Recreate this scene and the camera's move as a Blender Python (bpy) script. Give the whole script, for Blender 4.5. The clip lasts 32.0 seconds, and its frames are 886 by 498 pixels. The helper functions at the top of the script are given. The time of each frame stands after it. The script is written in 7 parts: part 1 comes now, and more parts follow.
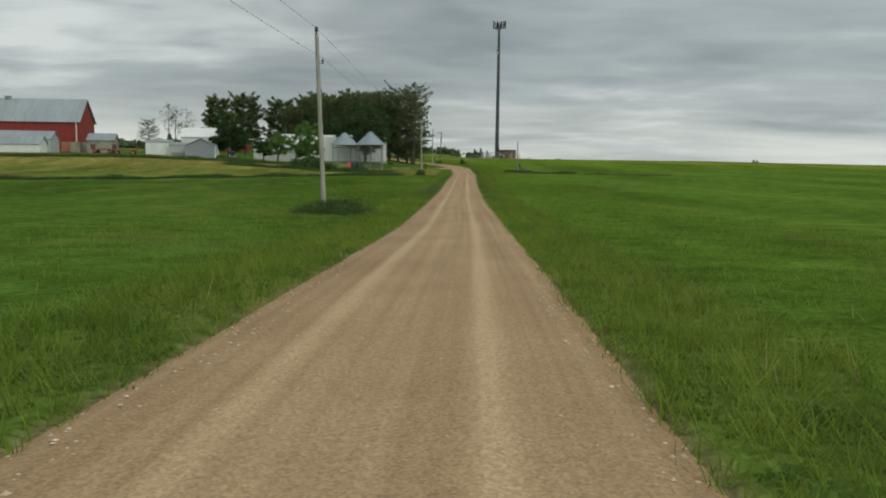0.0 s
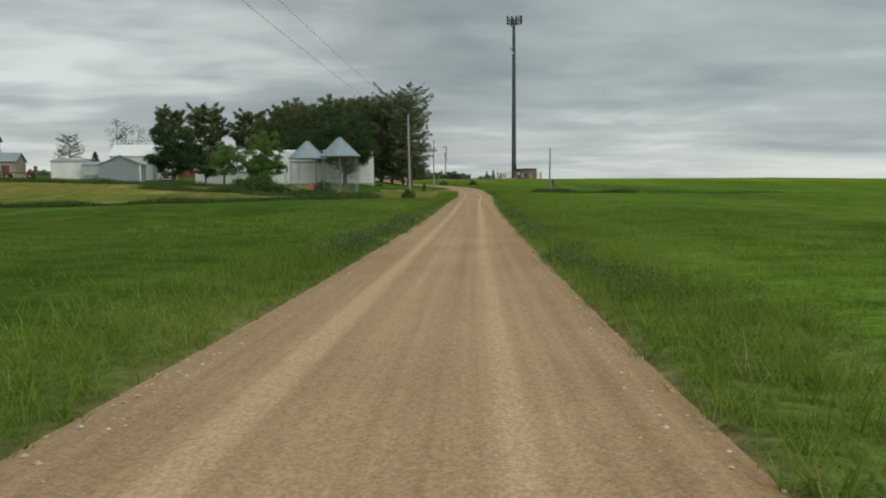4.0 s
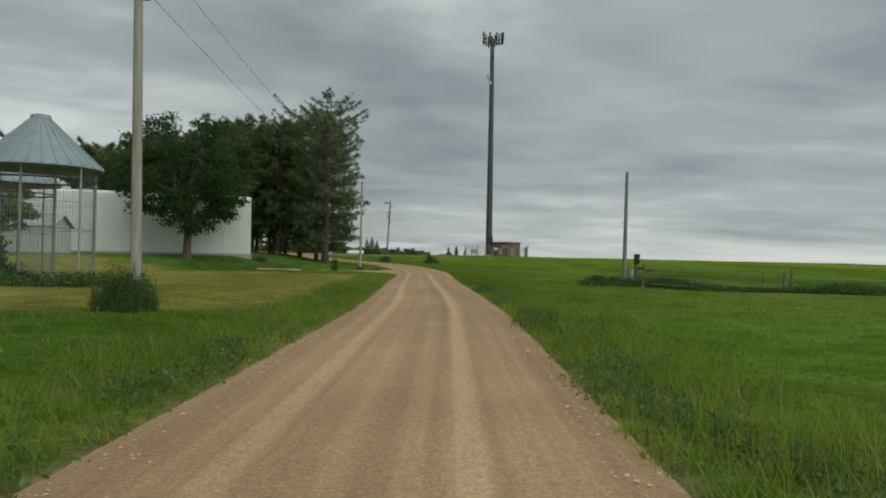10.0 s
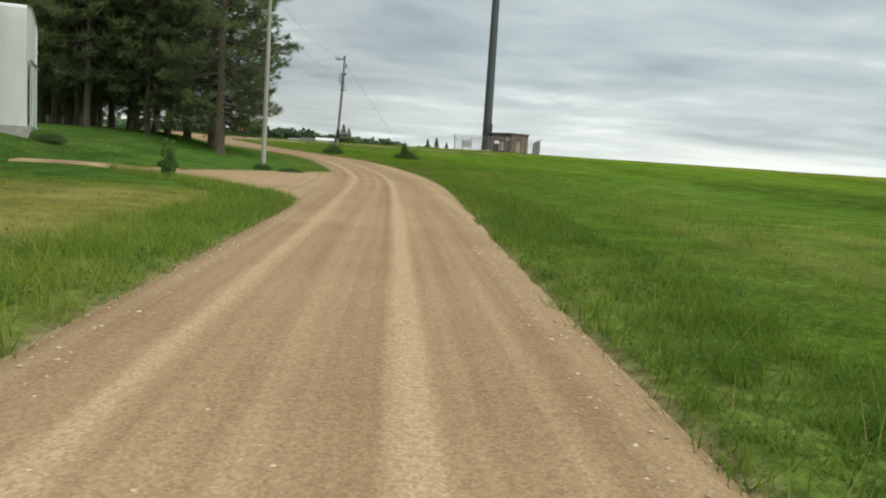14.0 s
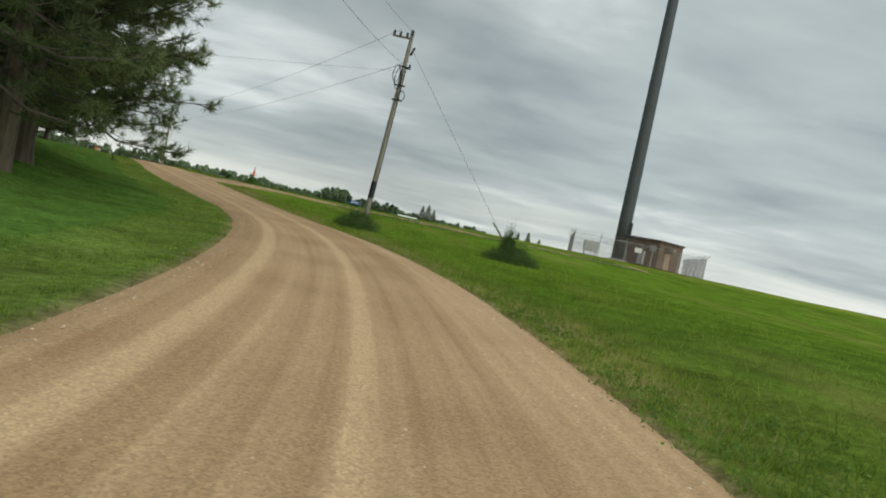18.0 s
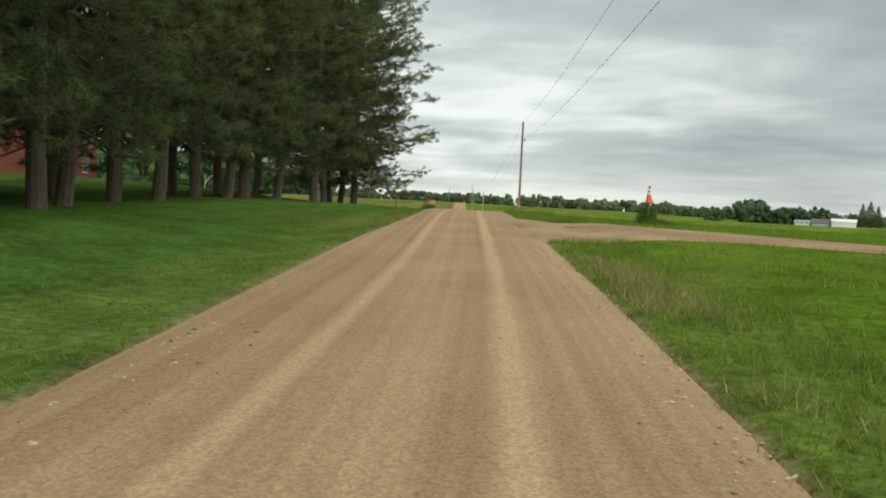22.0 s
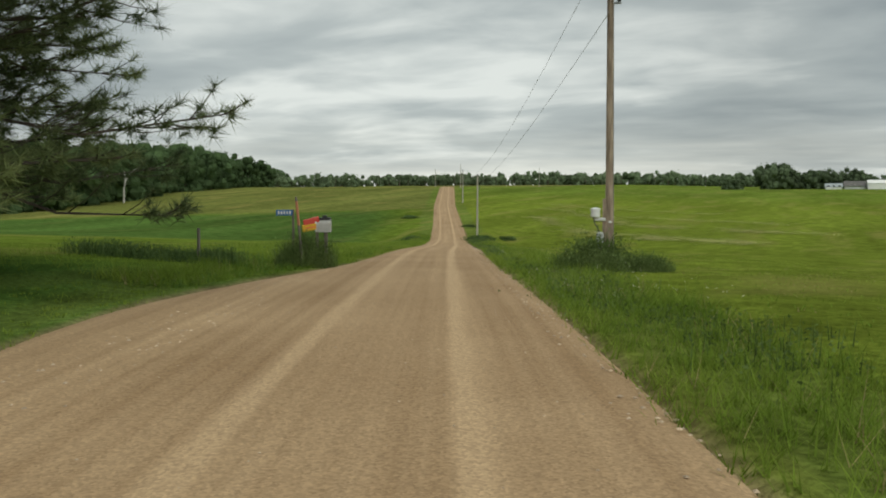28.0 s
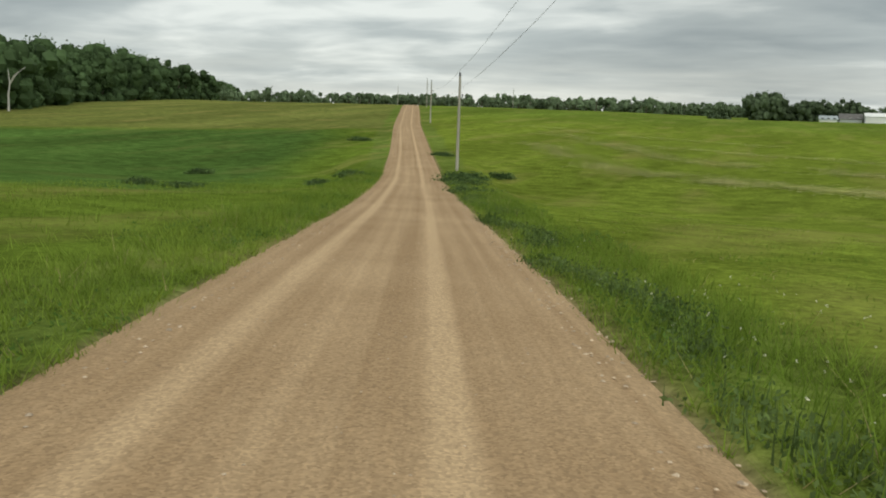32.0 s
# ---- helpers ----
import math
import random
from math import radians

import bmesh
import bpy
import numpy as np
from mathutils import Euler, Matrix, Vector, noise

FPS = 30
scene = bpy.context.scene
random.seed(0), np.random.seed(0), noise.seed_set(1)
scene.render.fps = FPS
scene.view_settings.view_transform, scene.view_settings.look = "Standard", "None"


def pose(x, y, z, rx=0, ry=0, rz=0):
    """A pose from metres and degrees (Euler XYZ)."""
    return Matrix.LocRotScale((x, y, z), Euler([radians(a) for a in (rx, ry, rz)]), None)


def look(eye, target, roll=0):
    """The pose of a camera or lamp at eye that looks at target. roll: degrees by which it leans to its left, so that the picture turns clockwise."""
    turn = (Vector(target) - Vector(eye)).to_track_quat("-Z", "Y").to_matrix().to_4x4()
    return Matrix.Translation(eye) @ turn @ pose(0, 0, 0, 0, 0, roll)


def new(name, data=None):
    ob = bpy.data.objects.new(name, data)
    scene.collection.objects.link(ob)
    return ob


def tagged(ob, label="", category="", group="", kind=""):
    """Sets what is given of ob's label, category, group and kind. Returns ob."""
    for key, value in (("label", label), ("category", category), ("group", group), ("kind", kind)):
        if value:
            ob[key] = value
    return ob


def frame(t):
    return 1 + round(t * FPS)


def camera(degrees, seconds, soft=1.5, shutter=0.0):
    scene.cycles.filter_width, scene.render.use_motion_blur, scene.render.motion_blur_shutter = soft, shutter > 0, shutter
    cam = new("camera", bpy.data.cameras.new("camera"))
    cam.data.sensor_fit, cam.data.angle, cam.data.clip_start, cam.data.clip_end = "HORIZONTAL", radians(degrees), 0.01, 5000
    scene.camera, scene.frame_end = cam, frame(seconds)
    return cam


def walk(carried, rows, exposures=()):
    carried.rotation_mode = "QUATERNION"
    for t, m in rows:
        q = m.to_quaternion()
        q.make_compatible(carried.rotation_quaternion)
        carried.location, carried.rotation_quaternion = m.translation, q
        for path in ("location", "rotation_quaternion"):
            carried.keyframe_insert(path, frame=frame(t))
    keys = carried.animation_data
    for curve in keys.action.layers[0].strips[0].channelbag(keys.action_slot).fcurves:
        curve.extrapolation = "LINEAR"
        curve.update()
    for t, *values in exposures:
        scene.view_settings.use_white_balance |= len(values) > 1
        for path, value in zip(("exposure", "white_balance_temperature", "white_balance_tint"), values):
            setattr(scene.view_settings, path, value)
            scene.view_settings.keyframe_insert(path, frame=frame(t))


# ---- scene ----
cam = camera(56.5, 32.0, soft=1.9)
# seconds, eye x, y, z, yaw, pitch, roll
ROWS = [
    (0, 0.00, -0.00, 1.70, -3.10, -6.39, -0.66),
    (0.5, 0.58, 6.23, 1.44, -4.00, -6.56, -1.56),
    (1, 1.12, 12.40, 1.17, -3.97, -6.53, -1.27),
    (1.5, 1.67, 18.57, 0.92, -3.69, -5.04, -0.54),
    (2, 2.24, 24.81, 0.72, -3.45, -4.15, -0.83),
    (2.5, 2.73, 31.13, 0.56, -2.99, -4.53, -2.25),
    (4.5, 4.65, 56.81, -0.08, -2.19, -4.49, 0.89),
    (5, 5.17, 63.22, -0.13, -2.11, -4.28, 0.21),
    (5.5, 5.76, 69.67, -0.16, -3.22, -4.61, -0.40),
    (6, 6.29, 76.09, -0.20, -3.40, -1.80, 0.65),
    (6.5, 6.80, 82.49, -0.26, -3.34, 1.03, 0.89),
    (7, 7.34, 88.87, -0.34, -3.60, 0.04, -0.51),
    (7.5, 7.84, 95.13, -0.37, -5.21, 0.16, -0.75),
    (8, 8.32, 101.33, -0.37, -5.47, 0.14, -0.67),
    (8.5, 8.79, 107.47, -0.36, -5.26, 0.18, -0.70),
    (9, 9.23, 113.46, -0.36, -5.01, 0.21, -1.28),
    (9.5, 9.73, 119.41, -0.31, -4.75, 0.65, -1.22),
    (10, 10.28, 125.42, -0.23, -5.10, 0.91, -1.08),
    (10.5, 10.96, 131.73, -0.17, -6.40, 0.93, -2.05),
    (11, 11.57, 138.09, -0.13, -6.52, 0.87, -2.15),
    (11.5, 12.10, 144.24, -0.07, -6.40, 0.09, -2.37),
    (12, 12.65, 149.98, -0.01, -6.84, 1.20, -2.77),
    (12.5, 13.03, 155.99, 0.02, -6.78, 0.93, -3.98),
    (13, 13.28, 161.89, 0.04, -6.90, -0.62, -5.76),
    (13.5, 13.56, 167.55, 0.08, -6.73, -4.68, -4.31),
    (14, 13.88, 173.13, 0.11, -6.73, -6.44, -3.60),
    (14.5, 14.20, 178.85, 0.12, -6.27, -5.89, -3.94),
    (15, 14.54, 184.62, 0.12, -5.90, -3.89, -3.45),
    (15.5, 14.89, 190.35, 0.12, -5.65, 1.46, -3.48),
    (17.5, 16.04, 212.99, 0.15, -3.49, 0.23, -7.41),
    (18, 16.17, 218.13, 0.18, -0.92, -0.97, -12.01),
    (18.2, 16.12, 220.16, 0.20, 0.75, -1.58, -11.66),
    (18.5, 15.96, 223.28, 0.26, 3.58, -1.79, -9.83),
    (18.8, 15.68, 226.54, 0.33, 8.43, -2.16, -8.26),
    (19, 15.47, 228.76, 0.39, 10.64, -2.45, -8.55),
    (19.5, 14.76, 234.38, 0.57, 15.01, -2.71, -9.26),
    (20, 13.85, 239.86, 0.76, 17.96, -2.76, -8.17),
    (20.5, 12.70, 244.99, 0.89, 22.07, -2.98, -6.83),
    (21, 11.11, 249.73, 1.00, 23.78, -2.90, -5.03),
    (21.5, 9.31, 254.31, 1.12, 25.16, -2.71, -4.47),
    (22, 7.36, 258.89, 1.25, 26.87, -2.80, -3.09),
    (22.5, 5.43, 263.52, 1.36, 27.69, -3.10, -1.07),
    (23, 3.48, 268.02, 1.53, 28.30, -2.88, -0.22),
    (23.5, 1.50, 272.33, 1.72, 28.87, -2.67, 0.36),
    (24, -0.46, 276.41, 1.93, 29.15, -2.49, 0.92),
    (24.5, -2.39, 280.50, 2.10, 28.04, -2.46, 0.53),
    (26.5, -10.18, 297.09, 2.78, 26.67, -2.57, -0.35),
    (27, -12.07, 301.29, 2.82, 26.64, -2.65, 0.81),
    (27.5, -14.04, 305.54, 2.82, 26.08, -3.03, 0.49),
    (28, -16.00, 309.78, 2.80, 26.23, -4.05, 0.15),
    (28.5, -18.00, 314.02, 2.75, 22.97, -4.76, -0.48),
    (29, -20.10, 318.29, 2.65, 23.50, -5.29, -0.87),
    (29.5, -22.29, 322.63, 2.51, 23.48, -5.27, -1.97),
    (30, -24.40, 326.85, 2.35, 23.53, -5.35, -2.50),
    (30.5, -26.41, 330.98, 2.17, 23.70, -5.59, -1.81),
    (31, -28.38, 335.01, 1.97, 23.91, -6.33, -2.66),
    (31.5, -30.31, 339.02, 1.78, 23.72, -8.60, -1.09),
    (32, -32.19, 343.03, 1.61, 23.73, -9.28, -1.56),
]
walk(cam, [(t, pose(x, y, z, 90 + pitch, roll, yaw)) for t, x, y, z, yaw, pitch, roll in ROWS],
     exposures=[(0.0, -0.46, 6500, 2), (1.0, -0.40, 6500, 2), (2.0, -0.42, 6500, 2), (5.0, -0.35, 6500, 2), (6.0, -0.28, 6500, 2), (7.0, -0.56, 6500, 2), (8.0, -0.52, 6500, 2), (10.0, -0.54, 6500, 2), (11.0, -0.46, 6500, 2), (12.0, -0.20, 6500, 2), (13.0, -0.36, 6500, 2), (14.0, 0.08, 6500, 2), (15.0, -0.28, 6500, 2), (18.0, -0.15, 6550, 2), (19.0, -0.15, 6700, 2), (20.0, -0.12, 6700, 2), (21.0, -0.10, 6700, 2), (22.0, 0.03, 6700, 2), (23.0, 0.03, 6700, 2), (24.0, -0.12, 6700, 2), (27.0, -0.12, 6700, 2), (28.0, -0.25, 6700, 2), (29.0, -0.22, 6700, 2), (30.0, -0.24, 6700, 2), (31.0, -0.50, 6700, 2), (32.0, -0.14, 6700, 2)])

# ---- sky and light ----
SUN_UP, SUN_ROUND = radians(54), radians(138)
world = bpy.data.worlds.new("overcast_sky")
scene.world = world
world.use_nodes = True
wn, wl = world.node_tree.nodes, world.node_tree.links
wn.clear()


def wnode(kind, **sets):
    n = wn.new(kind)
    for key, value in sets.items():
        n.inputs[key].default_value = value
    return n


coord = wn.new("ShaderNodeTexCoord")
split = wn.new("ShaderNodeSeparateXYZ")
wl.new(coord.outputs["Generated"], split.inputs[0])
# a flat cloud sheet overhead: directions meet it farther off towards the horizon
up = wn.new("ShaderNodeMath")
up.operation = "ADD"
up.inputs[1].default_value = 0.11
wl.new(split.outputs["Z"], up.inputs[0])
floor_up = wn.new("ShaderNodeMath")
floor_up.operation = "MAXIMUM"
floor_up.inputs[1].default_value = 0.04
wl.new(up.outputs[0], floor_up.inputs[0])
sheet = wn.new("ShaderNodeVectorMath")
sheet.operation = "DIVIDE"
wl.new(coord.outputs["Generated"], sheet.inputs[0])
wl.new(floor_up.outputs[0], sheet.inputs[1])
place = wn.new("ShaderNodeMapping")
place.inputs["Scale"].default_value = (0.8, 0.95, 0.0)
place.inputs["Rotation"].default_value = (0, 0, radians(-20))
place.inputs["Location"].default_value = (3.1, 1.7, 0.4)
wl.new(sheet.outputs[0], place.inputs[0])
big = wnode("ShaderNodeTexNoise", Scale=0.55, Detail=4.0, Roughness=0.5, Distortion=0.5)
small = wnode("ShaderNodeTexNoise", Scale=2.0, Detail=6.0, Roughness=0.5, Distortion=0.3)
for n in (big, small):
    wl.new(place.outputs[0], n.inputs["Vector"])
mixed = wn.new("ShaderNodeMix")
mixed.inputs["Factor"].default_value = 0.34
wl.new(big.outputs["Fac"], mixed.inputs["A"])
wl.new(small.outputs["Fac"], mixed.inputs["B"])
tone = wn.new("ShaderNodeValToRGB")
tone.color_ramp.elements[0].position, tone.color_ramp.elements[0].color = 0.36, (0.235, 0.262, 0.288, 1)
tone.color_ramp.elements[1].position, tone.color_ramp.elements[1].color = 0.64, (0.590, 0.604, 0.616, 1)
mid = tone.color_ramp.elements.new(0.52)
mid.color = (0.358, 0.384, 0.405, 1)
wl.new(mixed.outputs["Result"], tone.inputs[0])
# thin level layers near the horizon
flat = wn.new("ShaderNodeMapping")
flat.inputs["Scale"].default_value = (2.6, 2.6, 30.0)
wl.new(coord.outputs["Generated"], flat.inputs[0])
layers = wnode("ShaderNodeTexNoise", Scale=1.0, Detail=5.0, Roughness=0.55, Distortion=0.3)
wl.new(flat.outputs[0], layers.inputs["Vector"])
thin = wn.new("ShaderNodeMapRange")
thin.inputs["From Min"].default_value, thin.inputs["From Max"].default_value = 0.36, 0.62
thin.inputs["To Min"].default_value, thin.inputs["To Max"].default_value = 0.12, 1.0
wl.new(layers.outputs["Fac"], thin.inputs["Value"])
low = wn.new("ShaderNodeMapRange")
low.interpolation_type = "SMOOTHSTEP"
low.inputs["From Min"].default_value, low.inputs["From Max"].default_value = 0.10, 0.0
low.inputs["To Min"].default_value, low.inputs["To Max"].default_value = 0.0, 0.85
wl.new(split.outputs["Z"], low.inputs["Value"])
haze = wn.new("ShaderNodeMix")
haze.data_type = "RGBA"
haze.inputs["B"].default_value = (0.645, 0.637, 0.615, 1)
veil = wn.new("ShaderNodeMath")
veil.operation = "MULTIPLY"
wl.new(low.outputs[0], veil.inputs[0])
wl.new(thin.outputs[0], veil.inputs[1])
wl.new(veil.outputs[0], haze.inputs["Factor"])
wl.new(tone.outputs["Color"], haze.inputs["A"])
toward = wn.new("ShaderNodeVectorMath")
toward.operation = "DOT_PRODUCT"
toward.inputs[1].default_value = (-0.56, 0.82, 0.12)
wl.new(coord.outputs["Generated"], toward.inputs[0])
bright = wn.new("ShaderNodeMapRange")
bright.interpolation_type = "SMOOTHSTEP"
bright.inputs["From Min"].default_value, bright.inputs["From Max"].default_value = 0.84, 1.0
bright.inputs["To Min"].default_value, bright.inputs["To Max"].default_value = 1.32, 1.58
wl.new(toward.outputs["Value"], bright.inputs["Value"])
sky = wn.new("ShaderNodeTexSky")
sky.sky_type, sky.sun_disc, sky.sun_elevation, sky.sun_rotation = "NISHITA", False, SUN_UP, SUN_ROUND
blue = wn.new("ShaderNodeBackground")
blue.inputs["Strength"].default_value = 0.1
wl.new(sky.outputs[0], blue.inputs["Color"])
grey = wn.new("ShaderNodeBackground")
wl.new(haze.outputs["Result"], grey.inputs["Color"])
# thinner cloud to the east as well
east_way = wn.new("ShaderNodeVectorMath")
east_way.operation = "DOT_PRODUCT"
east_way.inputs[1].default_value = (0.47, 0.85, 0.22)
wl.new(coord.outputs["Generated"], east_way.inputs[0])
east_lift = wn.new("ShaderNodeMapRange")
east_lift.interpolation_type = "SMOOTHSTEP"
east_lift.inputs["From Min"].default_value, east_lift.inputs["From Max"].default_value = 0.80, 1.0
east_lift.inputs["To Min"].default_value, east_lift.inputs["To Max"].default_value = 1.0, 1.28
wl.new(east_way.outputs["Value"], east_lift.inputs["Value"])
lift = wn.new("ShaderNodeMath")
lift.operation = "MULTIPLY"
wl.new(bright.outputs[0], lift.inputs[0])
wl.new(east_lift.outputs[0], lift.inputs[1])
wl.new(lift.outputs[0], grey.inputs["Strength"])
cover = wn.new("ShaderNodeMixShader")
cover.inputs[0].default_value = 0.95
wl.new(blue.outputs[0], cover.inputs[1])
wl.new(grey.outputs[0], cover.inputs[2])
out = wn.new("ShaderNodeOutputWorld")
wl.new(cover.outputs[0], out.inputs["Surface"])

sun = new("sun", bpy.data.lights.new("sun", "SUN"))
sun.data.energy, sun.data.angle, sun.data.color = 2.3, radians(80), (1.0, 0.97, 0.92)
sun.matrix_world = look((0, 0, 0), (-math.sin(SUN_ROUND) * math.cos(SUN_UP), -math.cos(SUN_ROUND) * math.cos(SUN_UP), -math.sin(SUN_UP)))


# ---- materials ----
def material(name, colour, rough=0.8, metal=0.0, scale=4.0, vary=0.25, bump=0.0, bump_scale=None, stretch=(1, 1, 1), island=0.0, second=None, both=0.0):
    """A painted or natural surface: noise at two scales over a base colour, and a fine relief."""
    m = bpy.data.materials.new(name)
    m.use_nodes = True
    nodes, links = m.node_tree.nodes, m.node_tree.links
    shader = nodes["Principled BSDF"]
    shader.inputs["Roughness"].default_value, shader.inputs["Metallic"].default_value = rough, metal
    where = nodes.new("ShaderNodeTexCoord")
    mapping = nodes.new("ShaderNodeMapping")
    mapping.inputs["Scale"].default_value = stretch
    links.new(where.outputs["Object"], mapping.inputs[0])
    fine = nodes.new("ShaderNodeTexNoise")
    fine.inputs["Scale"].default_value, fine.inputs["Detail"].default_value = scale, 6
    wide = nodes.new("ShaderNodeTexNoise")
    wide.inputs["Scale"].default_value, wide.inputs["Detail"].default_value = scale * 0.13, 4
    for n in (fine, wide):
        links.new(mapping.outputs[0], n.inputs["Vector"])
    both_noise = nodes.new("ShaderNodeMix")
    both_noise.inputs["Factor"].default_value = 0.5
    links.new(fine.outputs["Fac"], both_noise.inputs["A"])
    links.new(wide.outputs["Fac"], both_noise.inputs["B"])
    ramp = nodes.new("ShaderNodeValToRGB")
    dark = tuple(c * (1 - vary) for c in colour)
    light = tuple(min(1, c * (1 + vary)) for c in (second or colour))
    ramp.color_ramp.elements[0].position, ramp.color_ramp.elements[0].color = 0.35, (*dark, 1)
    ramp.color_ramp.elements[1].position, ramp.color_ramp.elements[1].color = 0.65, (*light, 1)
    links.new(both_noise.outputs["Result"], ramp.inputs[0])
    result = ramp.outputs["Color"]
    if island:
        geo = nodes.new("ShaderNodeNewGeometry")
        span = nodes.new("ShaderNodeMapRange")
        span.inputs["To Min"].default_value, span.inputs["To Max"].default_value = 1 - island, 1 + island
        links.new(geo.outputs["Random Per Island"], span.inputs["Value"])
        scaled = nodes.new("ShaderNodeVectorMath")
        scaled.operation = "SCALE"
        links.new(result, scaled.inputs[0])
        links.new(span.outputs[0], scaled.inputs["Scale"])
        result = scaled.outputs[0]
    links.new(result, shader.inputs["Base Color"])
    if bump:
        relief = nodes.new("ShaderNodeBump")
        relief.inputs["Strength"].default_value, relief.inputs["Distance"].default_value = bump, 0.02
        if bump_scale:
            grain = nodes.new("ShaderNodeTexNoise")
            grain.inputs["Scale"].default_value, grain.inputs["Detail"].default_value = bump_scale, 5
            links.new(mapping.outputs[0], grain.inputs["Vector"])
            links.new(grain.outputs["Fac"], relief.inputs["Height"])
        else:
            links.new(fine.outputs["Fac"], relief.inputs["Height"])
        links.new(relief.outputs[0], shader.inputs["Normal"])
    if both:
        # thin leaves let light through
        glow = nodes.new("ShaderNodeBsdfTranslucent")
        links.new(result, glow.inputs["Color"])
        mix = nodes.new("ShaderNodeMixShader")
        mix.inputs[0].default_value = both
        links.new(shader.outputs[0], mix.inputs[1])
        links.new(glow.outputs[0], mix.inputs[2])
        links.new(mix.outputs[0], nodes["Material Output"].inputs["Surface"])
        shader.inputs["Specular IOR Level"].default_value = 0.06
    return m


GRASS_BLADE = material("grass_blade", (0.165, 0.275, 0.036), 0.75, scale=0.6, vary=0.25, island=0.3, both=0.5, second=(0.215, 0.28, 0.046))
HAY = material("pale_hay", (0.66, 0.62, 0.30), 0.8, scale=1.0, vary=0.3, island=0.3, both=0.3)
DRY_BLADE = material("dry_grass", (0.36, 0.30, 0.14), 0.8, scale=1.0, vary=0.3, island=0.3, both=0.3)
WEED_LEAF = material("weed_leaf", (0.13, 0.22, 0.05), 0.8, scale=2.0, vary=0.3, island=0.2, both=0.45)
VERGE_WEED = material("verge_weed", (0.105, 0.175, 0.05), 0.7, scale=2.0, vary=0.35, island=0.4, both=0.45, second=(0.15, 0.20, 0.07))
DARK_WEED = material("dark_weed", (0.085, 0.145, 0.05), 0.7, scale=2.0, vary=0.35, island=0.4, both=0.35, second=(0.10, 0.15, 0.05))
FLOWER = material("clover_flower", (0.72, 0.69, 0.52), 0.8, vary=0.1)
NEEDLES = material("pine_needles", (0.136, 0.19, 0.097), 0.7, scale=0.35, vary=0.35, island=0.4, both=0.58, second=(0.215, 0.255, 0.108))
LEAVES = material("tree_leaves", (0.070, 0.118, 0.045), 0.6, scale=0.5, vary=0.35, island=0.35, both=0.55)
BRIGHT_LEAVES = material("bright_leaves", (0.16, 0.275, 0.075), 0.6, scale=0.5, vary=0.3, island=0.35, both=0.45)
WOOD_LEAVES = material("wood_leaves", (0.085, 0.135, 0.058), 0.75, scale=0.12, vary=0.4, island=0.35, both=0.35)
# leaf green for the far belts, paled: distance haze is put into the colour
HAZED_LEAVES = material("hazed_leaves", (0.15, 0.205, 0.115), 0.8, scale=0.08, vary=0.35, island=0.3, both=0.35)
BARK = material("bark", (0.135, 0.108, 0.08), 0.95, scale=9, vary=0.4, bump=0.8, stretch=(1, 1, 0.25))
LIMB_BARK = material("limb_bark", (0.085, 0.07, 0.058), 0.95, scale=9, vary=0.3)
BLEACHED_BARK = material("bleached_wood", (0.55, 0.53, 0.49), 0.9, scale=9, vary=0.25, bump=0.4, stretch=(1, 1, 0.25))
PALE_BARK = material("dead_wood", (0.22, 0.2, 0.18), 0.95, scale=9, vary=0.35, bump=0.5, stretch=(1, 1, 0.25))
GREY_POLE = material("weathered_pole", (0.385, 0.36, 0.31), 0.9, scale=14, vary=0.3, bump=0.6, stretch=(1, 1, 0.07))
DARK_POLE = material("dark_weathered_pole", (0.235, 0.22, 0.19), 0.9, scale=14, vary=0.35, bump=0.6, stretch=(1, 1, 0.07))
BROWN_POLE = material("brown_pole", (0.17, 0.115, 0.08), 0.9, scale=9, vary=0.45, bump=0.7, stretch=(1, 1, 0.16), second=(0.36, 0.29, 0.225))
OLD_POST = material("old_post", (0.17, 0.15, 0.125), 0.95, scale=16, vary=0.4, bump=0.6, stretch=(1, 1, 0.1))
BLACK_PLASTIC = material("black_plastic", (0.02, 0.021, 0.022), 0.5, vary=0.2)
STEEL = material("galvanised_steel", (0.42, 0.44, 0.45), 0.45, 0.7, scale=6, vary=0.15)
TOWER_STEEL = material("tower_steel", (0.085, 0.097, 0.105), 0.6, 0.3, scale=3, vary=0.15)
ANTENNA = material("antenna_shell", (0.04, 0.042, 0.045), 0.6, vary=0.15)
WHITE_PLASTIC = material("white_shell", (0.72, 0.73, 0.72), 0.5, vary=0.12, scale=8)
WIRE = material("wire", (0.24, 0.24, 0.245), 0.6, 0.3, vary=0.1)
GATE_PIPE = material("gate_pipe", (0.15, 0.152, 0.148), 0.6, 0.3, scale=6, vary=0.3)
GUY = material("guy_wire", (0.32, 0.33, 0.33), 0.5, 0.5, vary=0.1)
CONCRETE = material("concrete", (0.42, 0.40, 0.37), 0.9, scale=5, vary=0.2, bump=0.3)
AGGREGATE = material("brown_aggregate", (0.17, 0.125, 0.095), 0.95, scale=30, vary=0.35, bump=0.5)
TRIM_BROWN = material("brown_trim", (0.09, 0.07, 0.06), 0.7, vary=0.2)
TAN_DOOR = material("tan_door", (0.36, 0.28, 0.2), 0.6, vary=0.12)
RED_BARN = material("red_barn_boards", (0.27, 0.042, 0.033), 0.85, scale=3, vary=0.3, bump=0.3, stretch=(6, 6, 0.4))
ROOF_STEEL = material("barn_roof_steel", (0.36, 0.40, 0.42), 0.5, 0.4, scale=1.2, vary=0.14, stretch=(1, 0.2, 0.2))
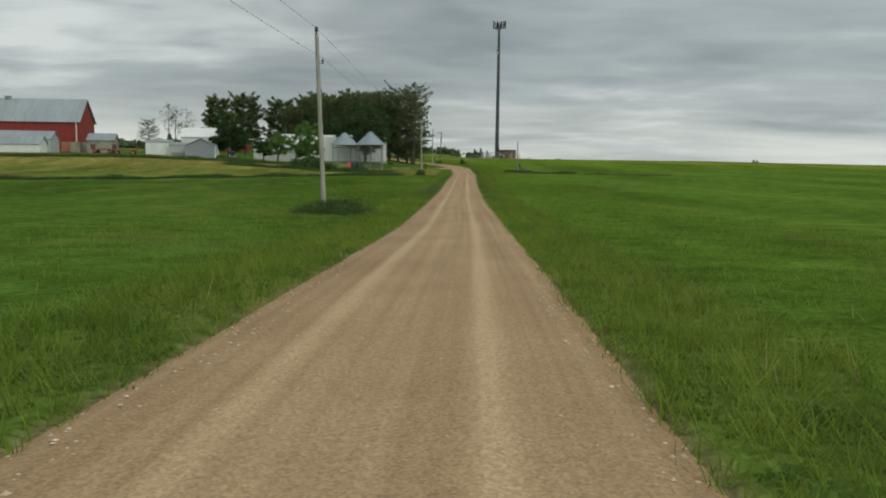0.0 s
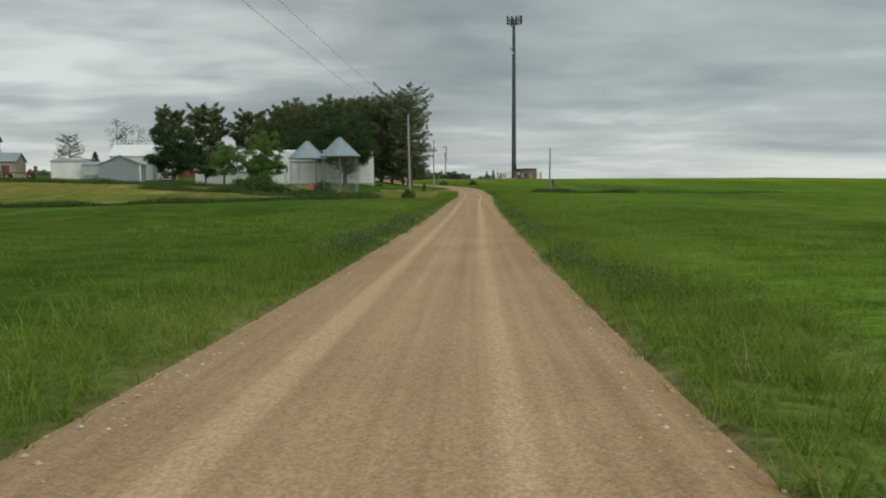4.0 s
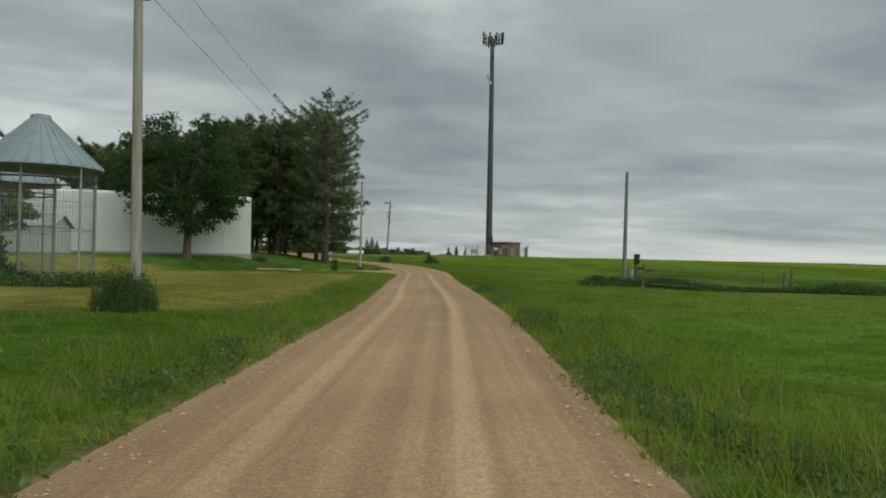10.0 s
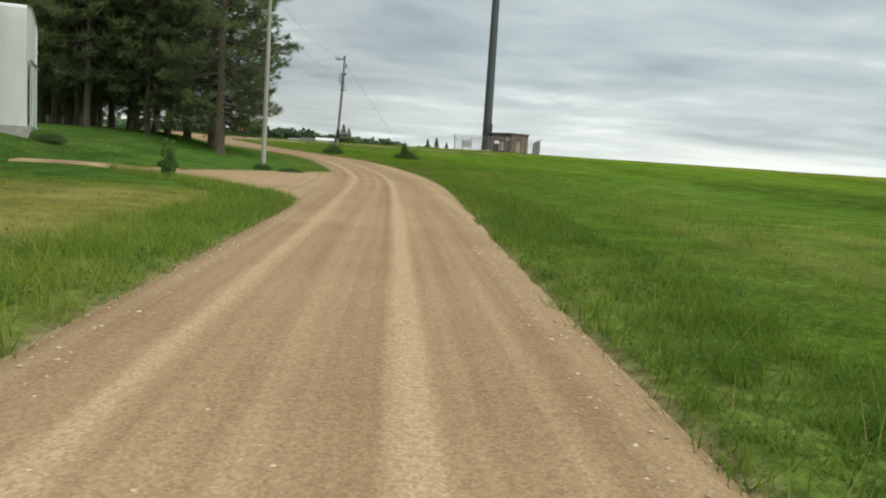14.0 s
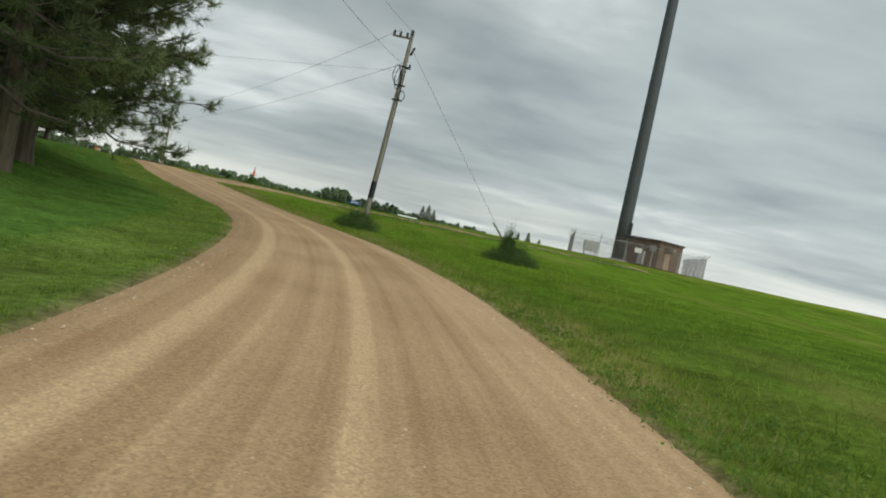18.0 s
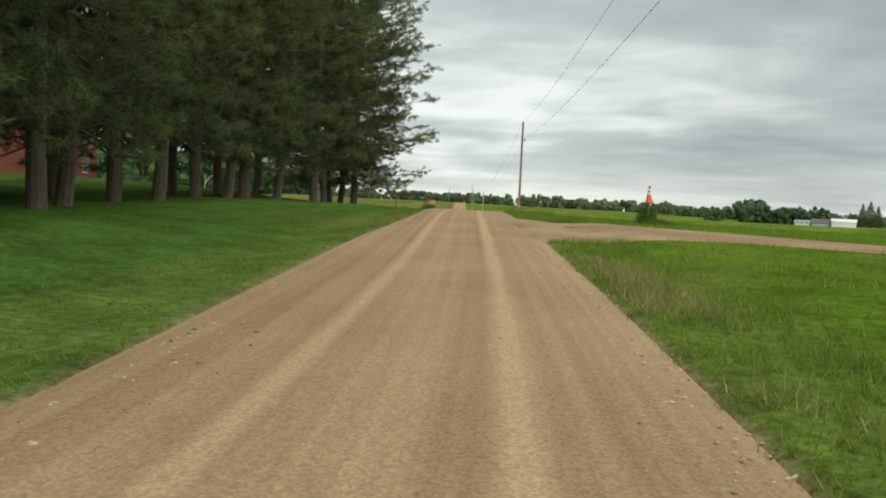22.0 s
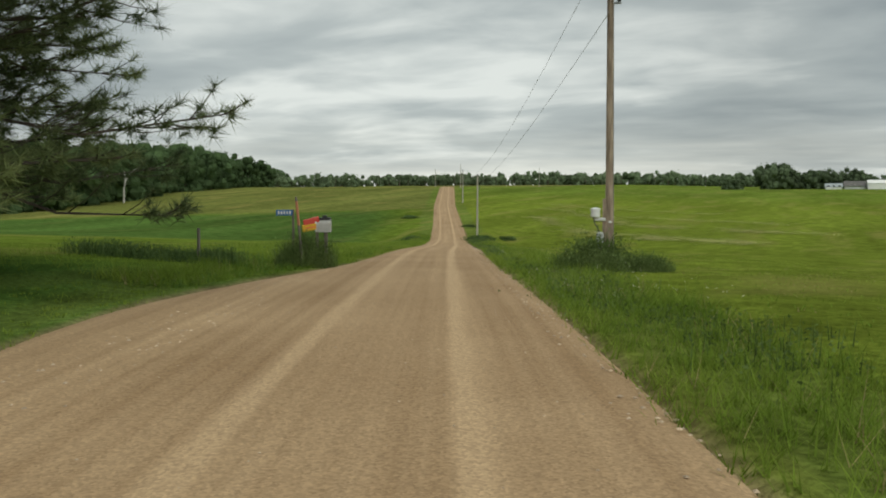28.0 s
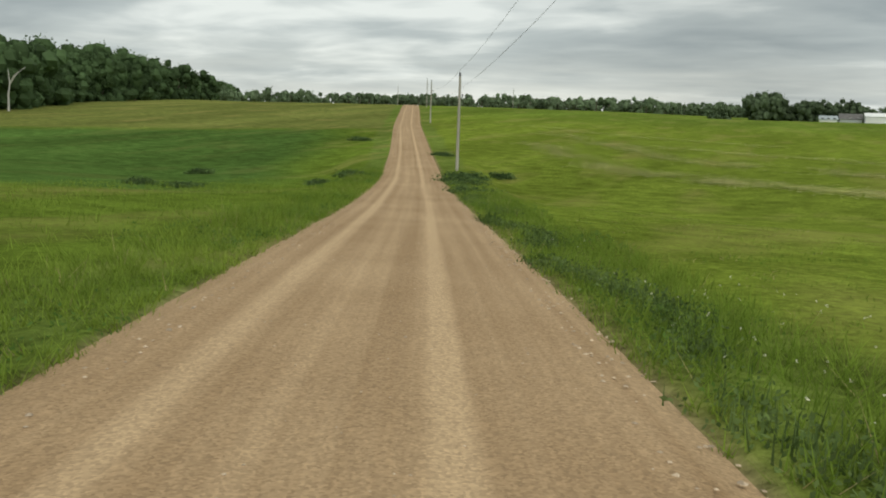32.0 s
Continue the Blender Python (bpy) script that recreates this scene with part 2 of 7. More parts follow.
CRIB_ROOF = material("crib_roof_steel", (0.27, 0.335, 0.36), 0.6, 0.15, scale=2, vary=0.14)
CRIB_MESH = material("crib_mesh", (0.27, 0.28, 0.28), 0.6, 0.4, vary=0.2)
FIELDSTONE = material("fieldstone_wall", (0.33, 0.29, 0.24), 0.95, scale=3, vary=0.35, bump=0.5)
WHITE_STEEL = material("white_siding", (0.78, 0.79, 0.78), 0.6, scale=1.0, vary=0.08, stretch=(1, 1, 0.3))
GREY_SIDING = material("grey_siding", (0.26, 0.30, 0.32), 0.6, scale=1.5, vary=0.12)
PALE_SIDING = material("pale_siding", (0.46, 0.49, 0.48), 0.6, scale=1.5, vary=0.12)
DARK_OPENING = material("dark_interior", (0.025, 0.025, 0.025), 0.95, vary=0.2)
GLASS_DARK = material("window_glass", (0.03, 0.035, 0.04), 0.1, vary=0.1)
BRICK = material("red_brick", (0.25, 0.075, 0.05), 0.9, scale=5, vary=0.25, bump=0.3)
SHINGLE = material("grey_shingles", (0.13, 0.125, 0.12), 0.95, scale=8, vary=0.3, bump=0.3)
ORANGE = material("faded_orange", (0.78, 0.17, 0.065), 0.6, scale=7, vary=0.15)
FADED_WOOD = material("faded_orange_wood", (0.46, 0.19, 0.11), 0.85, scale=12, vary=0.3, stretch=(1, 1, 0.2))
MAIL_SHADED = material("shaded_mailbox", (0.42, 0.42, 0.41), 0.5, scale=6, vary=0.18)
RED_PLASTIC = material("red_plastic", (0.62, 0.07, 0.05), 0.5, scale=8, vary=0.12)
YELLOW_PLASTIC = material("yellow_plastic", (0.72, 0.42, 0.03), 0.5, scale=8, vary=0.12)
BLUE_SIGN = material("blue_sign", (0.02, 0.13, 0.42), 0.4, vary=0.08)
WHITE_PAINT = material("white_paint", (0.8, 0.8, 0.78), 0.5, vary=0.06)
RUST = material("rusty_iron", (0.16, 0.075, 0.05), 0.9, scale=9, vary=0.4, bump=0.4)
STONE = material("gravel_stone", (0.50, 0.39, 0.28), 0.95, scale=20, vary=0.25, island=0.3)
CLOD = material("dark_clod", (0.17, 0.118, 0.08), 0.95, scale=20, vary=0.3)


def gravel(name, colour, second, ruts):
    """Packed gravel: pebbles, worn wheel tracks along v, and damp darker patches."""
    m = bpy.data.materials.new(name)
    m.use_nodes = True
    nodes, links = m.node_tree.nodes, m.node_tree.links
    shader = nodes["Principled BSDF"]
    shader.inputs["Roughness"].default_value = 0.95
    shader.inputs["Specular IOR Level"].default_value = 0.15
    where = nodes.new("ShaderNodeNewGeometry")
    uv = nodes.new("ShaderNodeUVMap")
    wide = nodes.new("ShaderNodeTexNoise")
    wide.inputs["Scale"].default_value, wide.inputs["Detail"].default_value = 0.35, 6
    pebble = nodes.new("ShaderNodeTexVoronoi")
    pebble.inputs["Scale"].default_value = 46
    grain = nodes.new("ShaderNodeTexNoise")
    grain.inputs["Scale"].default_value, grain.inputs["Detail"].default_value = 18, 6
    for n in (wide, pebble, grain):
        links.new(where.outputs["Position"], n.inputs["Vector"])
    long = nodes.new("ShaderNodeMapping")
    long.inputs["Scale"].default_value = (1.0, 0.008, 1)
    links.new(uv.outputs[0], long.inputs[0])
    streak = nodes.new("ShaderNodeTexNoise")
    streak.inputs["Scale"].default_value, streak.inputs["Detail"].default_value = 3.6, 7
    streak.inputs["Roughness"].default_value = 0.62
    links.new(long.outputs[0], streak.inputs["Vector"])
    base = nodes.new("ShaderNodeValToRGB")
    base.color_ramp.elements[0].position, base.color_ramp.elements[0].color = 0.39, (*colour, 1)
    base.color_ramp.elements[1].position, base.color_ramp.elements[1].color = 0.63, (*second, 1)
    total = nodes.new("ShaderNodeMix")
    total.inputs["Factor"].default_value = ruts
    links.new(wide.outputs["Fac"], total.inputs["A"])
    lanes = streak.outputs["Fac"]
    if ruts > 0.5:
        # pale packed wheel tracks, wandering a little
        apart = nodes.new("ShaderNodeSeparateXYZ")
        links.new(uv.outputs[0], apart.inputs[0])
        wander = nodes.new("ShaderNodeMapRange")
        wander.inputs["From Min"].default_value, wander.inputs["From Max"].default_value = -3.0, 3.0
        links.new(apart.outputs["X"], wander.inputs["Value"])
        lane = nodes.new("ShaderNodeValToRGB")
        lane.color_ramp.interpolation = "EASE"
        stops = [(0.08, 0.56), (0.20, 0.40), (0.285, 0.46), (0.325, 0.88), (0.365, 0.46), (0.47, 0.52), (0.575, 0.42), (0.615, 0.90), (0.66, 0.46), (0.82, 0.38), (0.90, 0.56)]
        lane.color_ramp.elements[0].position, lane.color_ramp.elements[1].position = stops[0][0], stops[-1][0]
        for spot, _ in stops[1:-1]:
            lane.color_ramp.elements.new(spot)
        for one, (_, shade) in zip(lane.color_ramp.elements, stops):
            one.color = (shade, shade, shade, 1)
        links.new(wander.outputs[0], lane.inputs[0])
        blend = nodes.new("ShaderNodeMix")
        blend.inputs["Factor"].default_value = 0.5
        links.new(lanes, blend.inputs["A"])
        links.new(lane.outputs["Color"], blend.inputs["B"])
        lanes = blend.outputs["Result"]
    links.new(lanes, total.inputs["B"])
    links.new(total.outputs["Result"], base.inputs[0])
    spots = nodes.new("ShaderNodeMapRange")
    spots.inputs["From Min"].default_value, spots.inputs["From Max"].default_value = 0.25, 0.75
    spots.inputs["To Min"].default_value, spots.inputs["To Max"].default_value = 0.92, 1.08
    links.new(grain.outputs["Fac"], spots.inputs["Value"])
    mult = nodes.new("ShaderNodeVectorMath")
    mult.operation = "SCALE"
    links.new(base.outputs["Color"], mult.inputs[0])
    links.new(spots.outputs[0], mult.inputs["Scale"])
    # single pebbles a little lighter or darker
    each = nodes.new("ShaderNodeMapRange")
    each.inputs["To Min"].default_value, each.inputs["To Max"].default_value = 0.74, 1.26
    links.new(pebble.outputs["Color"], each.inputs["Value"])
    again = nodes.new("ShaderNodeVectorMath")
    again.operation = "SCALE"
    links.new(mult.outputs[0], again.inputs[0])
    links.new(each.outputs[0], again.inputs["Scale"])
    links.new(again.outputs[0], shader.inputs["Base Color"])
    relief = nodes.new("ShaderNodeBump")
    relief.inputs["Strength"].default_value, relief.inputs["Distance"].default_value = 0.25, 0.008
    links.new(pebble.outputs["Distance"], relief.inputs["Height"])
    links.new(relief.outputs[0], shader.inputs["Normal"])
    return m


GRAVEL = gravel("road_gravel", (0.30, 0.195, 0.104), (0.50, 0.352, 0.208), 0.78)
YARD_GRAVEL = gravel("yard_gravel", (0.29, 0.192, 0.108), (0.47, 0.34, 0.205), 0.28)


def turf():
    """Field and lawn: the growth comes from the sheet's own plan of crops, the mottling from noise."""
    m = bpy.data.materials.new("turf")
    m.use_nodes = True
    nodes, links = m.node_tree.nodes, m.node_tree.links
    shader = nodes["Principled BSDF"]
    shader.inputs["Roughness"].default_value = 0.9
    shader.inputs["Specular IOR Level"].default_value = 0.0
    crop = nodes.new("ShaderNodeAttribute")
    crop.attribute_name = "crop"
    where = nodes.new("ShaderNodeNewGeometry")
    def noise_of(scale, detail, stretch=(1, 1, 1), turn=0.0):
        mp = nodes.new("ShaderNodeMapping")
        mp.inputs["Scale"].default_value = stretch
        mp.inputs["Rotation"].default_value = (0, 0, radians(turn))
        links.new(where.outputs["Position"], mp.inputs[0])
        n = nodes.new("ShaderNodeTexNoise")
        n.inputs["Scale"].default_value, n.inputs["Detail"].default_value = scale, detail
        links.new(mp.outputs[0], n.inputs["Vector"])
        return n
    parts = [(noise_of(0.06, 5, (1.0, 0.25, 1), 8), 0.75, 1.25), (noise_of(0.16, 4, (1.0, 0.06, 1), -26), 0.9, 1.1), (noise_of(0.7, 6), 0.7, 1.3), (noise_of(6, 5), 0.66, 1.34)]
    result = crop.outputs["Color"]
    for n, lo, hi in parts:
        span = nodes.new("ShaderNodeMapRange")
        span.inputs["From Min"].default_value, span.inputs["From Max"].default_value = 0.3, 0.7
        span.inputs["To Min"].default_value, span.inputs["To Max"].default_value = lo, hi
        links.new(n.outputs["Fac"], span.inputs["Value"])
        mult = nodes.new("ShaderNodeVectorMath")
        mult.operation = "SCALE"
        links.new(result, mult.inputs[0])
        links.new(span.outputs[0], mult.inputs["Scale"])
        result = mult.outputs[0]
    # straw showing through in patches
    patch = noise_of(0.22, 7, (1, 0.3, 1), 38)
    pr = nodes.new("ShaderNodeMapRange")
    pr.inputs["From Min"].default_value, pr.inputs["From Max"].default_value = 0.52, 0.68
    pr.inputs["To Max"].default_value = 0.8
    links.new(patch.outputs["Fac"], pr.inputs["Value"])
    straw = nodes.new("ShaderNodeMix")
    straw.data_type = "RGBA"
    straw.inputs["B"].default_value = (0.33, 0.28, 0.10, 1)
    k = nodes.new("ShaderNodeMath")
    k.operation = "MULTIPLY"
    links.new(pr.outputs[0], k.inputs[0])
    links.new(crop.outputs["Alpha"], k.inputs[1])
    links.new(k.outputs[0], straw.inputs["Factor"])
    links.new(result, straw.inputs["A"])
    links.new(straw.outputs["Result"], shader.inputs["Base Color"])
    relief = nodes.new("ShaderNodeBump")
    relief.inputs["Strength"].default_value, relief.inputs["Distance"].default_value = 0.9, 0.12
    blade = noise_of(9, 6)
    links.new(blade.outputs["Fac"], relief.inputs["Height"])
    links.new(relief.outputs[0], shader.inputs["Normal"])
    return m


TURF = turf()


# ---- mesh helpers ----
class Shape:
    """Collects vertices and faces of one mesh."""

    def __init__(self):
        self.v, self.f, self.n = [], [], 0

    def add(self, verts, faces):
        verts = np.asarray(verts, float)
        self.v.append(verts)
        self.f += [tuple(int(i) + self.n for i in face) for face in faces]
        self.n += len(verts)
        return self

    def box(self, size, at=(0, 0, 0), m=None, edge=0.0):
        bm = bmesh.new()
        bmesh.ops.create_cube(bm, size=1, matrix=Matrix.Diagonal((*size, 1)))
        if edge:
            bmesh.ops.bevel(bm, geom=bm.edges[:], offset=edge, segments=1, affect="EDGES")
        t = Matrix.Translation(at) @ (m or Matrix.Identity(4))
        self.add([t @ v.co for v in bm.verts], [[v.index for v in f.verts] for f in bm.faces])
        bm.free()
        return self

    def tube(self, points, radii, sides=8, cap=True):
        """A tapered tube along points."""
        pts = [Vector(p) for p in points]
        rings = []
        for i, p in enumerate(pts):
            way = (pts[min(i + 1, len(pts) - 1)] - pts[max(i - 1, 0)]).normalized()
            a = way.orthogonal().normalized() if abs(way.z) < 0.99 else Vector((1, 0, 0))
            b = way.cross(a).normalized()
            a = b.cross(way)
            rings.append([p + float(radii[i]) * (math.cos(2 * math.pi * k / sides) * a + math.sin(2 * math.pi * k / sides) * b) for k in range(sides)])
        faces = [(i * sides + k, i * sides + (k + 1) % sides, (i + 1) * sides + (k + 1) % sides, (i + 1) * sides + k) for i in range(len(pts) - 1) for k in range(sides)]
        if cap:
            faces += [tuple(range(sides))[::-1], tuple((len(pts) - 1) * sides + k for k in range(sides))]
        return self.add([v for r in rings for v in r], faces)

    def mesh(self, name):
        me = bpy.data.meshes.new(name)
        v = np.concatenate(self.v) if self.v else np.zeros((0, 3))
        me.from_pydata(v.tolist(), [], self.f)
        me.update()
        return me


def part(name, shape, mat, parent=None, label="", smooth=False):
    me = shape.mesh(name) if isinstance(shape, Shape) else shape
    if mat and not me.materials:
        me.materials.append(mat)
    if smooth:
        me.polygons.foreach_set("use_smooth", [True] * len(me.polygons))
    ob = new(name, me)
    if parent is not None:
        ob.parent = parent
    return tagged(ob, label)


def thing(name, at, label, category, group="", kind="", turn=0.0):
    ob = new(name)
    ob.empty_display_size = 0.3
    ob.matrix_basis = pose(*at, 0, 0, turn)
    return tagged(ob, label, category, group, kind)


# ---- the lie of the land ----
# the road's line: x, y of the wheel path and the height of its crown
LINE = np.array([
    (-5.4, -60, 1.6), (0, 0, 0.15), (2.73, 31.1, -0.99), (5.17, 63.2, -1.68), (8.32, 101.3, -1.92), (10.28, 125.4, -1.78),
    (12.65, 150, -1.56), (14.2, 178.9, -1.43), (14.89, 190.4, -1.43), (16.04, 213, -1.40), (15.96, 223.3, -1.29), (14.76, 234.4, -0.98),
    (12.7, 245, -0.66), (9.31, 254.3, -0.43), (5.43, 263.5, -0.19), (1.5, 272.3, 0.17), (-2.39, 280.5, 0.55), (-10.18, 297.1, 1.23),
    (-16, 309.8, 1.25), (-22.29, 322.6, 0.96), (-28.38, 335, 0.42), (-32.19, 343, 0.06), (-44, 368.4, -1.6), (-55.5, 392.5, -2.75),
    (-69.5, 421, -2.5), (-93.1, 468, -0.4), (-119.5, 523, 2.3), (-148, 582, 4.3), (-192.6, 675, 4.1)])


def smoothed(values, rounds):
    for _ in range(rounds):
        values[1:-1] = (values[:-2] + 2 * values[1:-1] + values[2:]) / 4
    return values


ROAD_Y = np.arange(-60.0, 676.0, 1.0)
ROAD_X = smoothed(np.interp(ROAD_Y, LINE[:, 1], LINE[:, 0]), 30)
ROAD_Z = smoothed(np.interp(ROAD_Y, LINE[:, 1], LINE[:, 2]), 60)
_slope = np.gradient(ROAD_X, ROAD_Y)
_len = np.sqrt(1 + _slope**2)
# the crown lies half a metre to the left of the wheel path
MID_X, MID_Y = ROAD_X - 0.5 / _len, ROAD_Y + 0.5 * _slope / _len


def step(a, b, v):
    t = np.clip((np.asarray(v, float) - a) / (b - a), 0, 1)
    return t * t * (3 - 2 * t)


def band(v, a, b, soft):
    return step(a - soft, a + soft, v) * (1 - step(b - soft, b + soft, v))


def across(x, y):
    """Signed distance from the road's middle, to the right positive."""
    x, y = np.asarray(x, float), np.asarray(y, float)
    c = np.interp(y, ROAD_Y, MID_X)
    k = np.interp(y, ROAD_Y, 1 / _len)
    return (x - c) * k


def wobble(x, y, scale, seed=0.0):
    """A cheap smooth unevenness between -1 and 1."""
    x, y = np.asarray(x) / scale + seed, np.asarray(y) / scale + 1.7 * seed
    return (np.sin(x * 1.3 + np.sin(y * 0.9)) + np.sin(y * 1.7 + 1.3 * np.sin(x * 0.7)) + np.sin((x + y) * 0.8 + 2)) / 3


_wy = np.arange(-60.0, 676.0, 0.5)
_LEFT = smoothed(np.interp(_wy, [0, 120, 150, 250, 258, 268, 277, 290, 345, 352, 378, 560], [2.35, 2.5, 2.3, 2.2, 2.6, 3.1, 3.1, 2.4, 2.35, 2.3, 2.25, 2.5]), 60)
_RIGHT = smoothed(np.interp(_wy, [0, 60, 150, 185, 200, 213, 226, 238, 248, 256, 292, 322, 335, 352, 378, 560], [1.95, 2.2, 2.3, 2.6, 3.1, 3.5, 3.8, 3.7, 3.1, 2.4, 2.4, 2.35, 2.2, 2.5, 2.2, 2.5]), 60)


def wide_left(y):
    """How far the gravel reaches left of the road's middle: wider at the farm and house entrances."""
    w = np.interp(y, _wy, _LEFT)
    return w + 8.0 * step(194, 214, y) ** 1.6 * (1 - step(215.5, 224.5, y)) + 2.4 * np.exp(-(((y - 320.0) / 9.0) ** 2))


def wide_right(y):
    """The same to the right."""
    w = np.interp(y, _wy, _RIGHT)
    return w


def rim_of(d, y):
    """Distance outward from the gravel's edge, for a point at d across the road."""
    along = y + d * np.interp(y, ROAD_Y, _slope / _len)
    return np.abs(d) - np.where(d > 0, wide_right(along), wide_left(along))


def height(x, y, bed=0.12):
    x, y = np.asarray(x, float), np.asarray(y, float)
    d = across(x, y)
    z = np.interp(y, ROAD_Y, ROAD_Z)
    z = z + 3.0 * step(675, 980, y)
    # farmyard on the rise to the left
    south = 150 + 66 * step(-22, 0, x)
    yard = step(0, 1, (y - south) / (53 - 45 * step(-22, 0, x))) * (1 - step(243, 290, y))
    z = z + yard * (1.35 * step(9, -6, x) + 1.7 * step(-15, -75, x)) * step(4, 11, -d)
    z = z + 1.0 * step(-24, -50, x) * band(y, 285, 322, 14)
    # the right-hand ridge falls away eastward and behind
    east = x - 0.04 * (y - 276)
    beyond = 1.25 - 0.012 * np.maximum(y - 310, 0)
    z = np.where(y > 310, z + (beyond - z) * step(15, 110, east) * step(310, 380, y), z)
    z = z - 1.3 * step(70, 260, x) * step(60, 200, y)
    z = z - 2.2 * step(12, 110, d) * step(400, 560, y)
    # ditches by the culvert in the dip
    dip = np.exp(-(((y - 400) / 20) ** 2))
    z = z - 1.3 * dip * step(3.2, 8, np.abs(d)) * (1 - 0.6 * step(14, 40, np.abs(d)))
    # shallow ditch beside the road, and a rough surface
    off = np.abs(d)
    rim = rim_of(d, y)
    z = z - 0.10 * np.exp(-(((rim - 1.3) / 1.0) ** 2))
    z = z + step(0.2, 3.5, rim) * (0.05 * wobble(x, y, 2.3) + 0.10 * wobble(x, y, 9.0, 3.0))
    z = z + step(60, 250, off) * 0.5 * wobble(x, y, 90.0, 5.0)
    # bed under the gravel
    z = z - bed * (1 - step(-0.35, 0.05, rim))
    return z


def ground_at(x, y):
    return float(height(np.array([x]), np.array([y]))[0])


def crops(x, y):
    """Colour of the growth over the land, and how much straw shows."""
    d = across(x, y)
    jig = wobble(x, y, 6.0, 1.0)
    col = np.zeros(x.shape + (4,))
    col[...] = (0.075, 0.140, 0.012, 0.15)

    def lay(weight, colour):
        w = np.clip(weight, 0, 1)[..., None]
        col[...] = col * (1 - w) + np.array(colour) * w

    # hay on the left up to the weedy line
    lay((d < 0) * (y < 160), (0.068, 0.130, 0.012, 0.2))
    edge = y - (146 + 0.72 * (x - 2)) + 3 * jig
    lay(step(0, 3, edge) * (d < -3.2) * (1 - step(196, 204, y)), (0.178, 0.182, 0.036, 0.95))
    lay(step(14, 18, edge) * (d < -6) * (1 - step(160, 170, y)) * 0.6, (0.09, 0.145, 0.015, 0.3))
    # lawn round the grove and the house
    lay(step(201, 206, y + jig) * (d < -2) * (1 - step(322, 328, y)), (0.068, 0.138, 0.018, 0.15))
    # right-hand fields
    lay((d > 0) * (y < 235), (0.086, 0.160, 0.014, 0.2))
    lay((d > 0) * band(y, 150, 232, 4) * (1 - step(14, 26, d)) * 0.5, (0.09, 0.145, 0.014, 0.4))
    lay((d > 0) * step(232, 245, y), (0.092, 0.165, 0.010, 0.25))
    lay((d > 0) * step(298, 306, y + 0.3 * x), (0.138, 0.190, 0.018, 0.4))
    # left of the road past the grove: mown slope, a darker crop, pale hay on the far rise
    lay((d < 0) * step(322, 330, y), (0.105, 0.16, 0.014, 0.5))
    far = y - 0.5 * x
    lay(step(6, 15, -d + 2 * jig) * step(410, 416, y - 0.8 * x + 2 * jig) * (1 - step(496, 504, far)), (0.068, 0.130, 0.020, 0.15))
    lay((d < -4) * step(500, 506, far), (0.135, 0.16, 0.032, 0.6))
    lay((d > 4) * step(470, 540, y), (0.120, 0.180, 0.02, 0.35))
    # coarse verge
    rim = rim_of(d, y)
    lay(band(rim, 0.05, 2.0 + 0.5 * jig, 0.3) * 0.7, (0.115, 0.165, 0.028, 0.6))
    lay(1 - step(-0.25, 0.06, rim), (0.26, 0.19, 0.11, 0.4))
    return np.clip(col * np.array((1.08, 1.05, 1.1, 1.0)) + np.array((0.004, 0.0, 0.009, 0.0)), 0, 1)


def spaced(stops):
    return np.unique(np.concatenate([np.arange(a, b, s) for a, b, s in stops]))


def build_ground():
    # the sheet's columns keep their distance from the road, so that its edges are smooth
    ds = spaced([(-3400, -400, 150), (-400, -150, 12), (-150, -70, 4), (-70, -36, 2.5), (-36, -12, 1.25), (-12, -6, 0.75), (-6, -1.5, 0.3), (-1.5, 1.5, 1.5), (1.5, 6, 0.3), (6, 12, 0.75), (12, 36, 1.5), (36, 60, 2), (60, 140, 4), (140, 400, 15), (400, 3600, 160)])
    ys = spaced([(-600, -60, 30), (-60, -12, 4), (-12, 190, 1.5), (190, 345, 1.0), (345, 420, 1.5), (420, 700, 4), (700, 1100, 12), (1100, 4000, 140)])
    gd, gy = np.meshgrid(ds, ys)
    gx = np.interp(gy, ROAD_Y, MID_X) + gd * np.interp(gy, ROAD_Y, _len)
    gz = height(gx, gy)
    nx, ny = len(ds), len(ys)
    me = bpy.data.meshes.new("ground")
    idx = np.arange(nx * ny).reshape(ny, nx)
    quads = np.stack([idx[:-1, :-1], idx[:-1, 1:], idx[1:, 1:], idx[1:, :-1]], -1).reshape(-1, 4)
    me.vertices.add(nx * ny)
    me.vertices.foreach_set("co", np.stack([gx, gy, gz], -1).ravel())
    me.loops.add(quads.size)
    me.loops.foreach_set("vertex_index", quads.ravel())
    me.polygons.add(len(quads))
    me.polygons.foreach_set("loop_start", np.arange(0, quads.size, 4))
    me.polygons.foreach_set("loop_total", np.full(len(quads), 4))
    me.polygons.foreach_set("use_smooth", np.ones(len(quads), bool))
    layer = me.color_attributes.new("crop", "FLOAT_COLOR", "POINT")
    layer.data.foreach_set("color", crops(gx, gy).ravel())
    me.update(calc_edges=True)
    return tagged(part("ground", me, TURF), "rolling green hay fields and mown lawn beside the gravel road", "ground", kind="structure")


build_ground()


